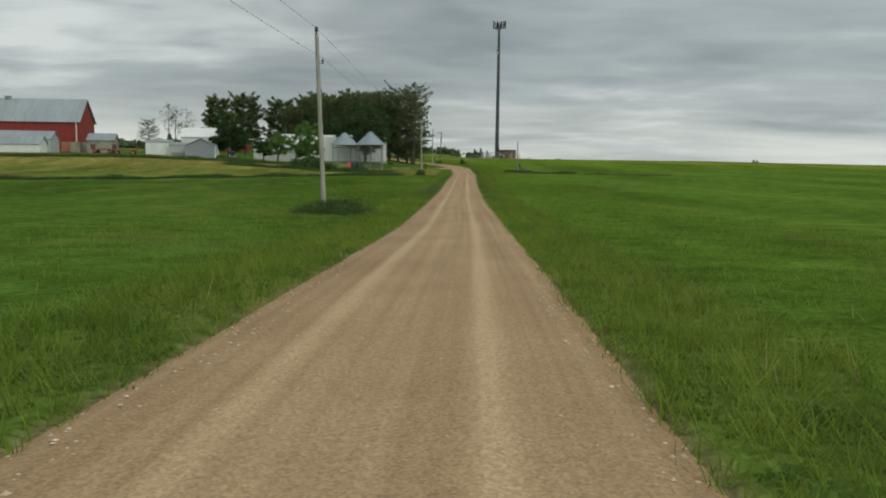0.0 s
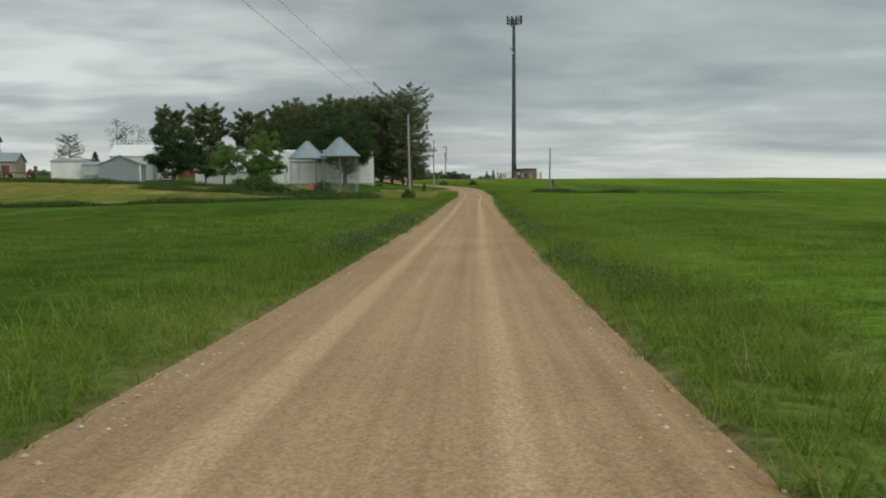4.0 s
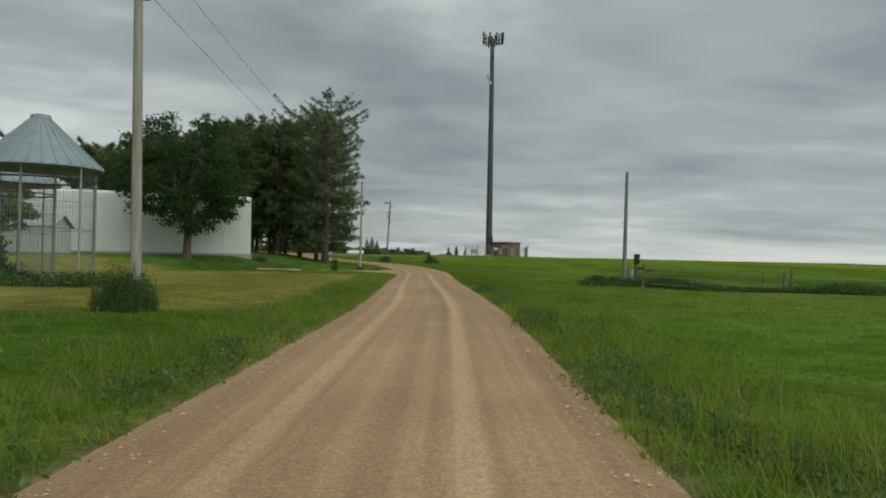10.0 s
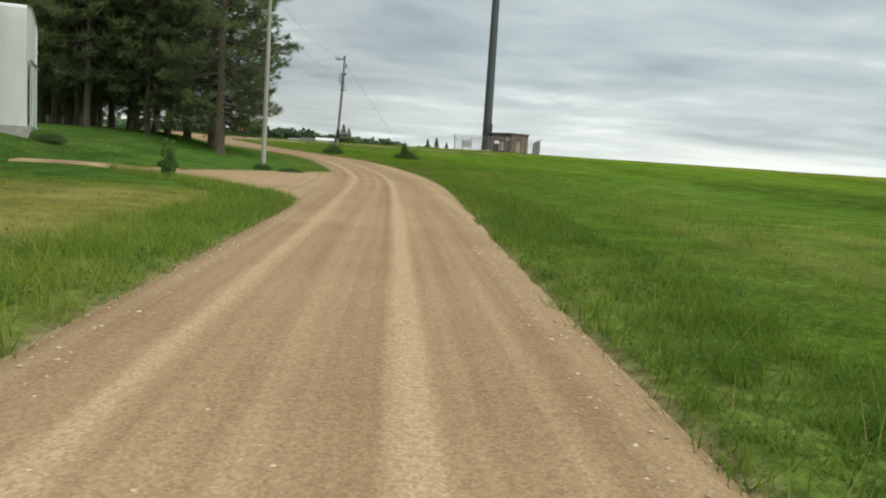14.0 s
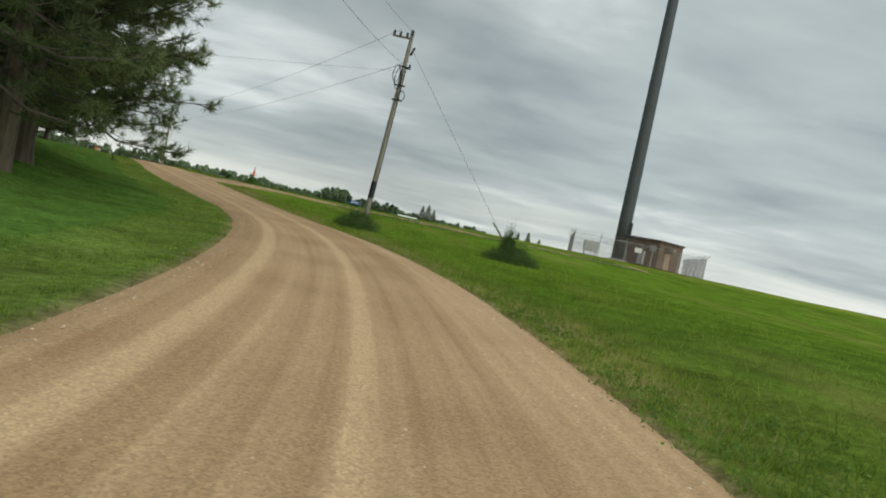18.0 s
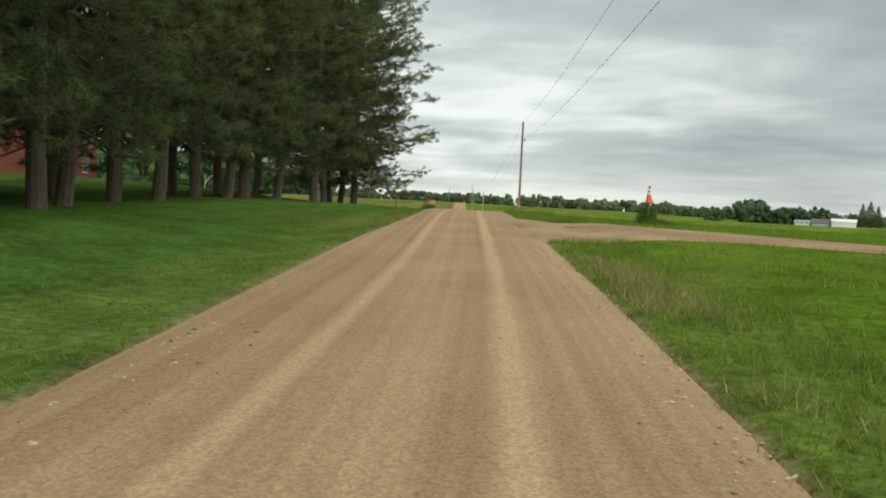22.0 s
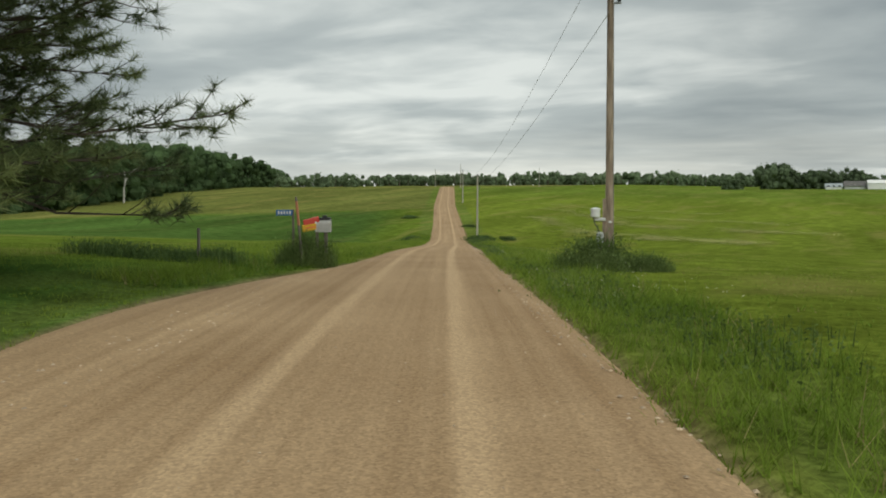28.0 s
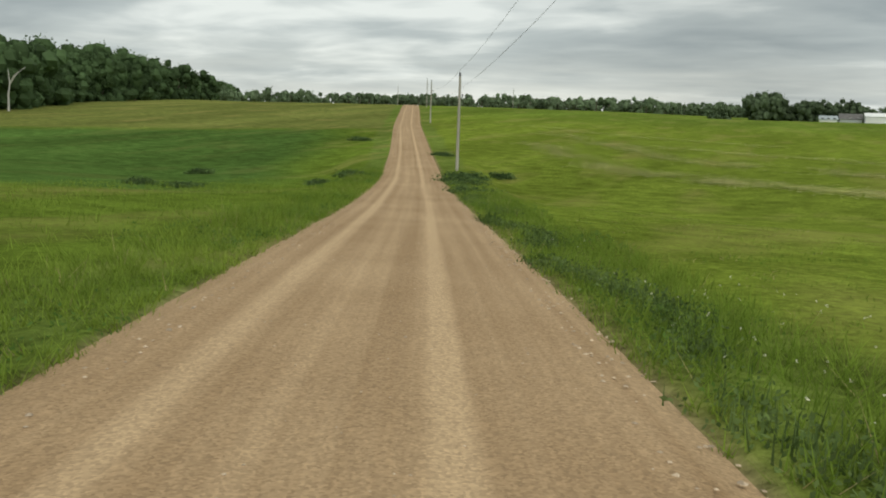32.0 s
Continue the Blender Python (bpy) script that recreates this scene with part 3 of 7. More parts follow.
def ribbon(name, mid, wide, lift, mat, label, category, crown=0.05, cells=13):
    """A strip of gravel along a line of points, its edges uneven, its crown raised."""
    mid = np.array(mid, float)
    way = np.gradient(mid, axis=0)
    way /= np.linalg.norm(way, axis=1)[:, None]
    side = np.stack([way[:, 1], -way[:, 0]], 1)
    run = np.concatenate([[0], np.cumsum(np.hypot(*np.diff(mid, axis=0).T))])
    wide = np.broadcast_to(np.array(wide, float).reshape(-1, 1), (len(mid), 1)) if np.ndim(wide) < 2 else np.array(wide)
    left, right = (wide[:, 0], wide[:, -1])
    us = np.linspace(-1, 1, cells)
    verts, uvs = [], []
    for i in range(len(mid)):
        for u in us:
            w = left[i] if u < 0 else right[i]
            jag = 0.05 * wobble(run[i], 40 * np.sign(u), 1.3) + 0.05 * wobble(run[i], 11 * np.sign(u), 0.5)
            off = u * w + (jag * abs(u) ** 6 if abs(u) > 0.5 else 0)
            x, y = mid[i] + side[i] * off
            verts.append((x, y, 0))
            uvs.append((off, run[i]))
    verts = np.array(verts)
    return verts, np.array(uvs), cells


def strip(name, mid, wide, mat, label, category, top, cells=15):
    verts, uvs, cells = ribbon(name, mid, wide, 0, mat, label, category, cells=cells)
    verts[:, 2] = top(verts[:, 0], verts[:, 1], uvs[:, 0])
    rows = len(verts) // cells
    faces = [(r * cells + c, r * cells + c + 1, (r + 1) * cells + c + 1, (r + 1) * cells + c) for r in range(rows - 1) for c in range(cells - 1)]
    me = bpy.data.meshes.new(name)
    me.from_pydata(verts.tolist(), [], faces)
    layer = me.uv_layers.new(name="UVMap")
    at = np.empty(len(me.loops), int)
    me.loops.foreach_get("vertex_index", at)
    layer.data.foreach_set("uv", uvs[at].ravel())
    return tagged(part(name, me, mat, smooth=True), label, category, kind="structure")


def road_top(x, y, off):
    z = np.interp(y, ROAD_Y, ROAD_Z)
    ruts = sum(np.exp(-(((off - c) / 0.24) ** 2)) for c in (-1.45, -0.25, 0.85))
    return z + 0.05 * (1 - np.minimum(np.abs(off) / 2.6, 1.0) ** 2) - 0.022 * ruts + 0.006 * wobble(x, y, 2.5) - 0.12 * step(-0.5, 0.12, rim_of(off, y))


_fine = np.arange(-60, 674.6, 0.5)
road_mid = np.stack([np.interp(_fine, ROAD_Y, MID_X), np.interp(_fine, ROAD_Y, MID_Y)], 1)
# the road widens at the farm entrances
lw, rw = wide_left(_fine), wide_right(_fine)
strip("road", road_mid, np.stack([lw, rw], 1), GRAVEL, "tan gravel road with pale wheel tracks and crumbling grassy edges", "road", road_top, 19)


def drive_top(xs, wide):
    """Slightly above the land, edges tucked into the turf, its end under the road's crown."""
    order = np.argsort(xs)

    def top(x, y, off):
        edge = np.abs(off) / np.interp(x, xs[order], wide[order])
        return height(x, y, 0.0) + 0.08 - 0.24 * step(0.72, 1.0, edge) - 0.10 * (1 - step(-0.75, -0.25, rim_of(across(x, y), y)))

    return top


def curve_line(points, n):
    pts = np.array(points, float)
    t = np.linspace(0, len(pts) - 1, n)
    xy = np.stack([np.interp(t, range(len(pts)), pts[:, k]) for k in range(2)], 1)
    for k in range(2):
        xy[:, k] = smoothed(xy[:, k], n // 4)
    return xy


# farm drive to the left, field drive to the right
farm_line = curve_line([(9.5, 210.8), (6.5, 213.2), (3.5, 214.6), (0.5, 214.7), (-1.6, 214.5)], 70)
farm_wide = 1.3 + 0.3 * step(-1, 4, farm_line[:, 0]) + 1.0 * step(1.5, 8.5, farm_line[:, 0])
strip("farm_drive", farm_line, np.stack([farm_wide, farm_wide], 1), YARD_GRAVEL, "pale gravel farm drive leading off the road", "driveway", drive_top(farm_line[:, 0], farm_wide), 17)
field_line = curve_line([(-5.2, 283.6), (-1.5, 285.0), (3, 285.8), (10, 285.3), (20, 284.6), (34, 286)], 110)
field_wide = 1.5 + 6.3 * (1 - step(-4.5, 6.5, field_line[:, 0])) ** 1.5 + 0.3


strip("field_drive", field_line, np.stack([field_wide, field_wide], 1), YARD_GRAVEL, "rutted brown gravel field drive off the road", "driveway", drive_top(field_line[:, 0], field_wide), 23)


# ---- trees ----
def spray(rng, at, size, count, thin, flatness=1.0, hollow=0.0):
    """Spiky tuft of needles: thin triangles round a point. Returns vertices, three a blade."""
    d = rng.normal(size=(count, 3))
    d[:, 2] = d[:, 2] * flatness + 0.25
    d /= np.linalg.norm(d, axis=1)[:, None]
    side = np.cross(d, rng.normal(size=(count, 3)))
    side /= np.linalg.norm(side, axis=1)[:, None] + 1e-9
    length = size * rng.uniform(0.6, 1.1, (count, 1))
    root = at + d * length * rng.uniform(0.0, hollow, (count, 1)) if hollow else at
    tri = np.stack([root - side * thin, root + side * thin, at + d * length], 1)
    return tri.reshape(-1, 3)


def leaf_quads(rng, centres, size, spread):
    """Small leaves scattered round the centres; four vertices each, bent along the middle."""
    n = len(centres)
    c = centres + rng.normal(size=(n, 3)) * spread
    a = rng.normal(size=(n, 3))
    a /= np.linalg.norm(a, axis=1)[:, None]
    b = np.cross(a, rng.normal(size=(n, 3)))
    b /= np.linalg.norm(b, axis=1)[:, None] + 1e-9
    s = size * rng.uniform(0.55, 1.25, (n, 1))
    return np.stack([c - a * s, c - b * s * 0.55, c + a * s, c + b * s * 0.55], 1).reshape(-1, 3)


def loose(name, verts, corners):
    """A mesh of separate polygons of so many corners each."""
    verts = np.asarray(verts, np.float32)
    me = bpy.data.meshes.new(name)
    n = len(verts)
    me.vertices.add(n)
    me.vertices.foreach_set("co", verts.ravel())
    me.loops.add(n)
    me.loops.foreach_set("vertex_index", np.arange(n))
    me.polygons.add(n // corners)
    me.polygons.foreach_set("loop_start", np.arange(0, n, corners))
    me.polygons.foreach_set("loop_total", np.full(n // corners, corners))
    me.update(calc_edges=True)
    return me


def needle_puffs(rng, at, way, size, blades, thin):
    """Round brushes of needles at the shoots' ends; three vertices a needle."""
    n = len(at)
    at, way, size = np.repeat(at, blades, 0), np.repeat(way, blades, 0), np.repeat(size, blades)[:, None]
    d = rng.normal(size=(n * blades, 3))
    d /= np.linalg.norm(d, axis=1)[:, None]
    d = d + way * 0.55
    d /= np.linalg.norm(d, axis=1)[:, None]
    side = np.cross(d, rng.normal(size=d.shape))
    side /= np.linalg.norm(side, axis=1)[:, None] + 1e-9
    root = at - way * size * rng.uniform(0.0, 0.7, (len(d), 1))
    tip = root + d * size * rng.uniform(0.72, 1.1, (len(d), 1))
    w = side * thin * size
    return np.stack([root - w, root + w, tip], 1).reshape(-1, 3)


def pine_meshes(seed, tall, bare, wide, low, per_limb, puff, blades, thin, step_up, fine, thick=0.30):
    """An old pine: thick trunk, tiers of limbs with side shoots, and a brush of needles at every shoot's end."""
    rng = np.random.default_rng(seed)
    trunk, limbs = Shape(), Shape()
    lean = rng.normal(0, 0.25, 2)
    hs = np.concatenate([[0, 0.45], np.linspace(2.0, tall * 0.97, 8)])
    axis = np.stack([lean[0] * (hs / tall) ** 2 + 0.08 * np.sin(hs), lean[1] * (hs / tall) ** 2 + 0.08 * np.cos(1.3 * hs), hs - 0.3], 1)
    trunk.tube(axis, [thick * tall / 18 * (1 - 0.93 * h / tall) * (1.3 if h < 0.1 else 1) for h in hs], 10)
    h, turn = bare, rng.uniform(0, 6)
    spots, ways = [], []
    while h < tall * 0.985:
        rise = (h - bare) / (tall - bare)
        reach = wide * (low + (1 - low) * math.sin(math.pi * min(0.5, 0.12 + 0.75 * rise))) * math.sqrt(1 - 0.78 * rise**3.5)
        for _ in range(4):
            turn += 2.4 + rng.uniform(-0.5, 0.5)
            far = reach * rng.uniform(0.72, 1.06)
            droop = rng.uniform(-0.45, 0.12) + 0.62 * rise**1.3
            at_h = min(tall * 0.97, h + rng.uniform(-0.3, 0.3))
            root = np.array([np.interp(at_h, hs, axis[:, k]) for k in range(3)])
            ahead = np.array([math.cos(turn), math.sin(turn), 0.0])
            aside = np.array([-math.sin(turn), math.cos(turn), 0.0])
            knee = root + ahead * far * 0.55 + np.array([0, 0, (droop - 0.10) * far * 0.55])
            tip = root + ahead * far + np.array([0, 0, (droop + 0.10) * far])
            limbs.tube([root, knee, tip], [0.055, 0.034, 0.012], 4, cap=False)
            count = max(3, int(per_limb * (0.35 + far)))
            for k in range(count):
                f = 1.0 if k == 0 else rng.uniform(0.16, 1.0) ** 0.7
                base = root + (knee - root) * (f / 0.55) if f < 0.55 else knee + (tip - knee) * ((f - 0.55) / 0.45)
                long = 0.0 if k == 0 else far * (0.10 + 0.42 * (1.08 - f)) * rng.uniform(0.35, 1.0)
                out = (1 if k % 2 else -1) * aside * rng.uniform(0.5, 1.0) + ahead * rng.uniform(0.4, 1.0) + np.array([0, 0, rng.uniform(-0.25, 0.65)])
                out /= np.linalg.norm(out)
                end = base + out * long + np.array([0, 0, 0.06 * long])
                spots.append(end)
                ways.append(out + np.array([0, 0, 0.35]))
                if fine and long > 0.3:
                    limbs.tube([base, (base + end) / 2 - np.array([0, 0, 0.05 * long]), end], [0.014, 0.010, 0.006], 3, cap=False)
                    if long > 0.8:
                        spots.append(base + (end - base) * 0.6 + rng.normal(0, 0.16, 3))
                        ways.append(out + rng.normal(0, 0.4, 3) + np.array([0, 0, 0.5]))
        h += step_up * rng.uniform(0.8, 1.2)
    for _ in range(9):
        z = rng.uniform(bare * 0.4, bare)
        a = rng.uniform(0, 6.3)
        limbs.tube([(0, 0, z), (1.2 * math.cos(a), 1.2 * math.sin(a), z + rng.uniform(-0.3, 0.3))], [0.03, 0.008], 4, cap=False)
    spots, ways = np.array(spots), np.array(ways)
    ways /= np.linalg.norm(ways, axis=1)[:, None]
    tris = needle_puffs(rng, spots, ways, puff * rng.uniform(0.75, 1.25, len(spots)), blades, thin)
    return trunk.mesh("trunk"), limbs.mesh("branchwork"), loose("crown", tris, 3)


# tall kinds for the grove's edge, finer ones for its far end, plainer ones for its depth, round-headed ones for the farmyard, low-limbed ones for its near end
PINES = [pine_meshes(11 + k, *sizes) for k, sizes in enumerate((
    (20.0, 3.3, 4.3, 0.80, 3.8, 0.36, 24, 0.040, 0.54, True), (19.0, 3.0, 4.6, 0.82, 3.8, 0.36, 24, 0.040, 0.54, True), (20.6, 3.7, 4.2, 0.78, 3.8, 0.36, 24, 0.040, 0.54, True),
    (18.5, 2.5, 5.6, 0.74, 5.2, 0.29, 42, 0.027, 0.52, True, 0.25), (20, 4.4, 4.2, 0.75, 2.6, 0.70, 12, 0.10, 0.62, False), (18.5, 4.0, 4.4, 0.75, 2.6, 0.70, 12, 0.10, 0.62, False),
    (19.5, 6.0, 6.2, 0.66, 4.2, 0.78, 14, 0.10, 0.5, False), (19.0, 2.2, 5.9, 0.86, 5.0, 0.31, 40, 0.028, 0.55, True, 0.3)))]


def pine(kind, x, y, turn, size, label="tall dark green pine with a bare grey-brown trunk", group="pine grove"):
    t = thing("pine_tree", (x, y, ground_at(x, y)), label, "tree", group, turn=turn)
    t.scale = (size, size, size)
    for name, me, mat in zip(("trunk", "branchwork", "crown"), PINES[kind], (BARK, LIMB_BARK, NEEDLES)):
        o = part(name, me, mat, t)
        if name == "branchwork":
            tagged(o, kind="stuff")
    return t


def broad_meshes(seed, tall, wide, first, leaf, count, thick, belly=0.45, clumps=110):
    """A broad-leaved tree: forked limbs and a domed crown of leafy clumps with gaps between them."""
    rng = np.random.default_rng(seed)
    wood = Shape()
    low = first * 0.8
    mid = low + (tall - low) * belly
    d = rng.normal(size=(clumps, 3))
    d /= np.linalg.norm(d, axis=1)[:, None]
    a = np.arctan2(d[:, 1], d[:, 0])
    lobes = 1 + 0.10 * np.sin(3 * a + seed) + 0.08 * np.sin(5 * a + 2.0 * seed + 4 * d[:, 2])
    r = rng.random(clumps) ** 0.36
    c = d * (r * lobes)[:, None] * np.stack([np.full(clumps, wide * 0.86), np.full(clumps, wide * 0.86), np.where(d[:, 2] > 0, (tall - mid) * 0.9, (mid - low) * 0.92)], 1)
    c[:, 2] += mid
    fork = np.array([0.08, 0.05, first])
    wood.tube([(0, 0, -0.3), (0, 0, 0.15), (0.05, 0.03, first * 0.6), fork, (0.12, 0.1, mid), (0.1, 0.0, mid + (tall - mid) * 0.6)], [thick * 1.5, thick * 1.05, thick * 0.9, thick * 0.8, thick * 0.35, 0.03], 9)
    nodes = [fork + np.array([0, 0, (mid - first) * f]) for f in (0.0, 0.35, 0.7)]
    for k in range(11):
        turn = k * 2.4 + rng.uniform(-0.3, 0.3)
        root = fork + np.array([0, 0, (mid - first) * rng.uniform(-0.05, 0.6)])
        rise = rng.uniform(0.08, 0.5) if k % 2 else rng.uniform(0.5, 1.0)
        tip = np.array([math.cos(turn) * wide * 0.66 * (1.1 - 0.5 * rise), math.sin(turn) * wide * 0.66 * (1.1 - 0.5 * rise), root[2] + (tall * 0.9 - root[2]) * rise * 0.8])
        knee = root + (tip - root) * 0.5 + np.array([0, 0, 0.08 * wide])
        wood.tube([root, knee, tip], [thick * 0.42, thick * 0.26, thick * 0.08], 6, cap=False)
        nodes += [root + (knee - root) * 0.6, knee, knee + (tip - knee) * 0.5, tip]
    nodes = np.array(nodes)
    for spot in c:
        near = nodes[np.argmin(np.linalg.norm((nodes - spot) * np.array([1, 1, 1.3]), axis=1))]
        bend = (near + spot) / 2 + rng.normal(0, 0.04 * wide, 3)
        wood.tube([near, bend, spot], [thick * 0.12, thick * 0.07, 0.008], 4, cap=False)
    pick = c[rng.integers(0, clumps, count)]
    way = rng.normal(size=(count, 3))
    way /= np.linalg.norm(way, axis=1)[:, None]
    pick = pick + way * 0.165 * wide * rng.uniform(0.25, 1.05, (count, 1)) * np.array([1, 1, 0.62])
    pick = pick[pick[:, 2] > low * 0.9]
    verts = leaf_quads(rng, pick, leaf, np.array([0.012, 0.012, 0.012]) * (wide + 2.5))
    return wood.mesh("trunk"), loose("crown", verts, 4)


MAPLE = broad_meshes(31, 15.6, 8.0, 3.0, 0.17, 30000, 0.42, 0.42, 165)
APPLE = broad_meshes(32, 6.4, 4.2, 1.3, 0.12, 11000, 0.2, 0.5, 70)
ASH = broad_meshes(33, 10.6, 4.5, 1.0, 0.15, 22000, 0.2, 0.34, 130)


def broad(meshes, x, y, turn, size, label, leaves=LEAVES, name="leafy_tree", group="", sink=0.0):
    t = thing(name, (x, y, ground_at(x, y) - sink), label, "tree", group, turn=turn)
    t.scale = (size, size, size)
    part("trunk", meshes[0], BARK, t)
    crown = meshes[1]
    if leaves is not LEAVES:
        crown = crown.copy()
        crown.materials.clear()
    part("crown", crown, leaves, t)
    return t


def spruce(x, y, tall, label, turn=0.0, thin=1.0):
    rng = np.random.default_rng(int(tall * 100))
    t = thing("spruce_tree", (x, y, ground_at(x, y)), label, "tree", turn=turn)
    trunk, tris = Shape(), []
    trunk.tube([(0, 0, -0.2), (0, 0, tall * 0.5), (0, 0, tall * 0.98)], [0.016 * tall, 0.009 * tall, 0.01], 7)
    h = tall * 0.1
    while h < tall:
        r = 0.30 * thin * (tall - h) * rng.uniform(0.75, 1.15) + 0.12
        for k in range(9):
            a = k * 0.7 + h * 2 + rng.uniform(-0.3, 0.3)
            trunk.tube([(0, 0, h), (r * math.cos(a), r * math.sin(a), h - 0.15 * r)], [0.02, 0.006], 4, cap=False)
            for f in np.linspace(0.3, 1, 3 + int(r)):
                tris.append(spray(rng, np.array([r * f * math.cos(a), r * f * math.sin(a), h - 0.15 * r * f]), 0.12 + 0.03 * tall, 14, 0.008 + 0.004 * tall, 0.5))
        h += 0.036 * tall
    part("trunk", trunk, BARK, t)
    part("crown", loose("crown", np.concatenate(tris), 3), NEEDLES, t)
    return t


def dead_tree(x, y, tall):
    rng = np.random.default_rng(7)
    t = thing("bare_tree", (x, y, ground_at(x, y)), "half-bare tree with thin grey branches and few leaves", "tree")
    wood, tips = Shape(), []
    for k in range(3):
        base = np.array([(-2.5, 0.4, 2.8)[k], 0.6 * k, -0.3])
        top = base + np.array([rng.uniform(-1, 1), 0, tall * (1.0, 0.92, 0.85)[k]])
        wood.tube([base, (base + top) / 2 + rng.normal(0, 0.3, 3), top], [0.24, 0.15, 0.02], 7)
        for j in range(22):
            f = rng.uniform(0.35, 0.98)
            p = base + (top - base) * f
            a = rng.uniform(0, 6.3)
            r = tall * 0.22 * (1.25 - f)
            q = p + np.array([math.cos(a) * r, math.sin(a) * r, r * 0.9])
            wood.tube([p, q], [0.05, 0.012], 4, cap=False)
            for i in range(3):
                e = q + rng.normal(0, 0.7, 3)
                wood.tube([p + (q - p) * 0.6, e], [0.02, 0.008], 3, cap=False)
                tips.append(e)
    part("trunk", wood, PALE_BARK, t)
    part("crown", loose("crown", leaf_quads(rng, np.repeat(np.array(tips), 5, 0), 0.2, np.array([0.35, 0.35, 0.35])), 4), LEAVES, t)
    return t


def bush_mesh(seed, wide, tall, leaf, count):
    rng = np.random.default_rng(seed)
    d = rng.normal(size=(26, 3))
    d /= np.linalg.norm(d, axis=1)[:, None]
    c = np.abs(d) * np.array([1, 1, 1]) * np.sign(np.stack([d[:, 0], d[:, 1], np.ones(26)], 1)) * np.array([wide * 0.8, wide * 0.8, tall * 0.85]) * rng.uniform(0.5, 1, (26, 1))
    c[:, 2] = np.abs(c[:, 2])
    v = leaf_quads(rng, c[rng.integers(0, 26, count)], leaf, np.array([0.22 * wide, 0.22 * wide, 0.16 * tall]))
    if leaf < 0.06:
        # tall grass standing among the leaves
        n = count // 5
        a, r = rng.uniform(0, 6.28, n), wide * rng.uniform(0, 1.15, n) ** 0.6
        base = np.stack([np.cos(a) * r, np.sin(a) * r, np.zeros(n)], 1)
        h = tall * rng.uniform(0.5, 1.15, (n, 1)) * (1.05 - 0.45 * (r / wide)[:, None])
        b = rng.uniform(0, 6.28, n)
        side = np.stack([np.cos(b), np.sin(b), 0 * b], 1) * 0.0045
        bend = np.stack([-np.sin(b), np.cos(b), 0 * b], 1) * h * rng.uniform(-0.45, 0.45, (n, 1))
        up_way = np.array([0, 0, 1.0])
        v = np.concatenate([v, np.stack([base - side, base + side, base + bend * 0.57 + up_way * h * 0.6 + side * 0.7, base + bend + up_way * h], 1).reshape(-1, 3)])
    v[:, 2] = np.abs(v[:, 2])
    return loose("foliage", v, 4)


BUSHES = [bush_mesh(41, 1.25, 1.0, 0.036, 7600), bush_mesh(42, 1.0, 1.2, 0.036, 7000), bush_mesh(43, 1.6, 0.9, 0.038, 8600),
          bush_mesh(44, 1.3, 1.0, 0.10, 1300), bush_mesh(45, 1.1, 1.1, 0.10, 1200), bush_mesh(46, 1.6, 0.9, 0.11, 1400)]


def bush(kind, x, y, size, label, stretch=(1, 1, 1), turn=0.0, group="", mat=DARK_WEED, name="bush"):
    t = thing(name, (x, y, ground_at(x, y) - 0.03), label, "bush", group, turn=turn)
    t.scale = tuple(size * s for s in stretch)
    me = BUSHES[kind]
    if mat is not DARK_WEED:
        me = me.copy()
        me.materials.clear()
    part("foliage", me, mat, t)
    stems = Shape()
    for k in range(7):
        a = k * 0.9
        stems.tube([(0.1 * math.cos(a), 0.1 * math.sin(a), -0.05), (0.55 * math.cos(a), 0.55 * math.sin(a), 0.7)], [0.016, 0.006], 4, cap=False)
    part("stems", stems, BARK, t)
    return t


# the grove: rows of pines along the road
rng = random.Random(5)
EDGE_Y, EDGE_X = (236.5, 242, 248, 253, 262, 278, 292, 304, 312, 318), (4.3, 3.3, 0.6, -1.5, -7.4, -17.6, -24.4, -27.6, -30.0, -32.5)
for row in range(3):
    n = (19, 18, 13)[row]
    for k in range(n):
        y0 = 236.5 + 81.0 * (k + 0.5 * (row % 2)) / 19.0
        x = float(np.interp(y0, EDGE_Y, EDGE_X)) - 4.2 * row + rng.uniform(-0.7, 0.7)
        y = y0 - 2.0 * row + rng.uniform(-0.9, 0.9)
        if (x < 0 and y < 243) or (y > 299 and x < -46):
            continue
        kind = (7 if k in (2, 3) else 1 if k < 2 else rng.choice((0, 1, 2))) if row == 0 else rng.choice((4, 5))
        pine(kind, x, y, rng.uniform(0, 360), rng.uniform(0.95, 1.1) * (1.1 if row == 0 and k < 4 else 1.0))
for x, y, wide, tall, turn in ((-31.6, 318.6, 1.24, 1.02, 25), (-33.2, 319.2, 1.05, 1.0, 140), (-32.6, 316.5, 1.1, 0.96, 260)):
    pine(3, x, y, turn, 1.0).scale = (wide, wide, tall)
for x, y, s, k in ((-50.1, 275.6, 1.0, 6), (-56.0, 263, 0.88, 6), (-38.2, 276, 0.94, 6), (-33, 268, 0.9, 5), (-27, 262, 0.95, 4), (-22, 258, 1.0, 5), (-29, 275, 0.98, 6)):
    pine(k, x, y, 77 * x, s, "old pine rising behind the farm buildings", "farmyard pines")

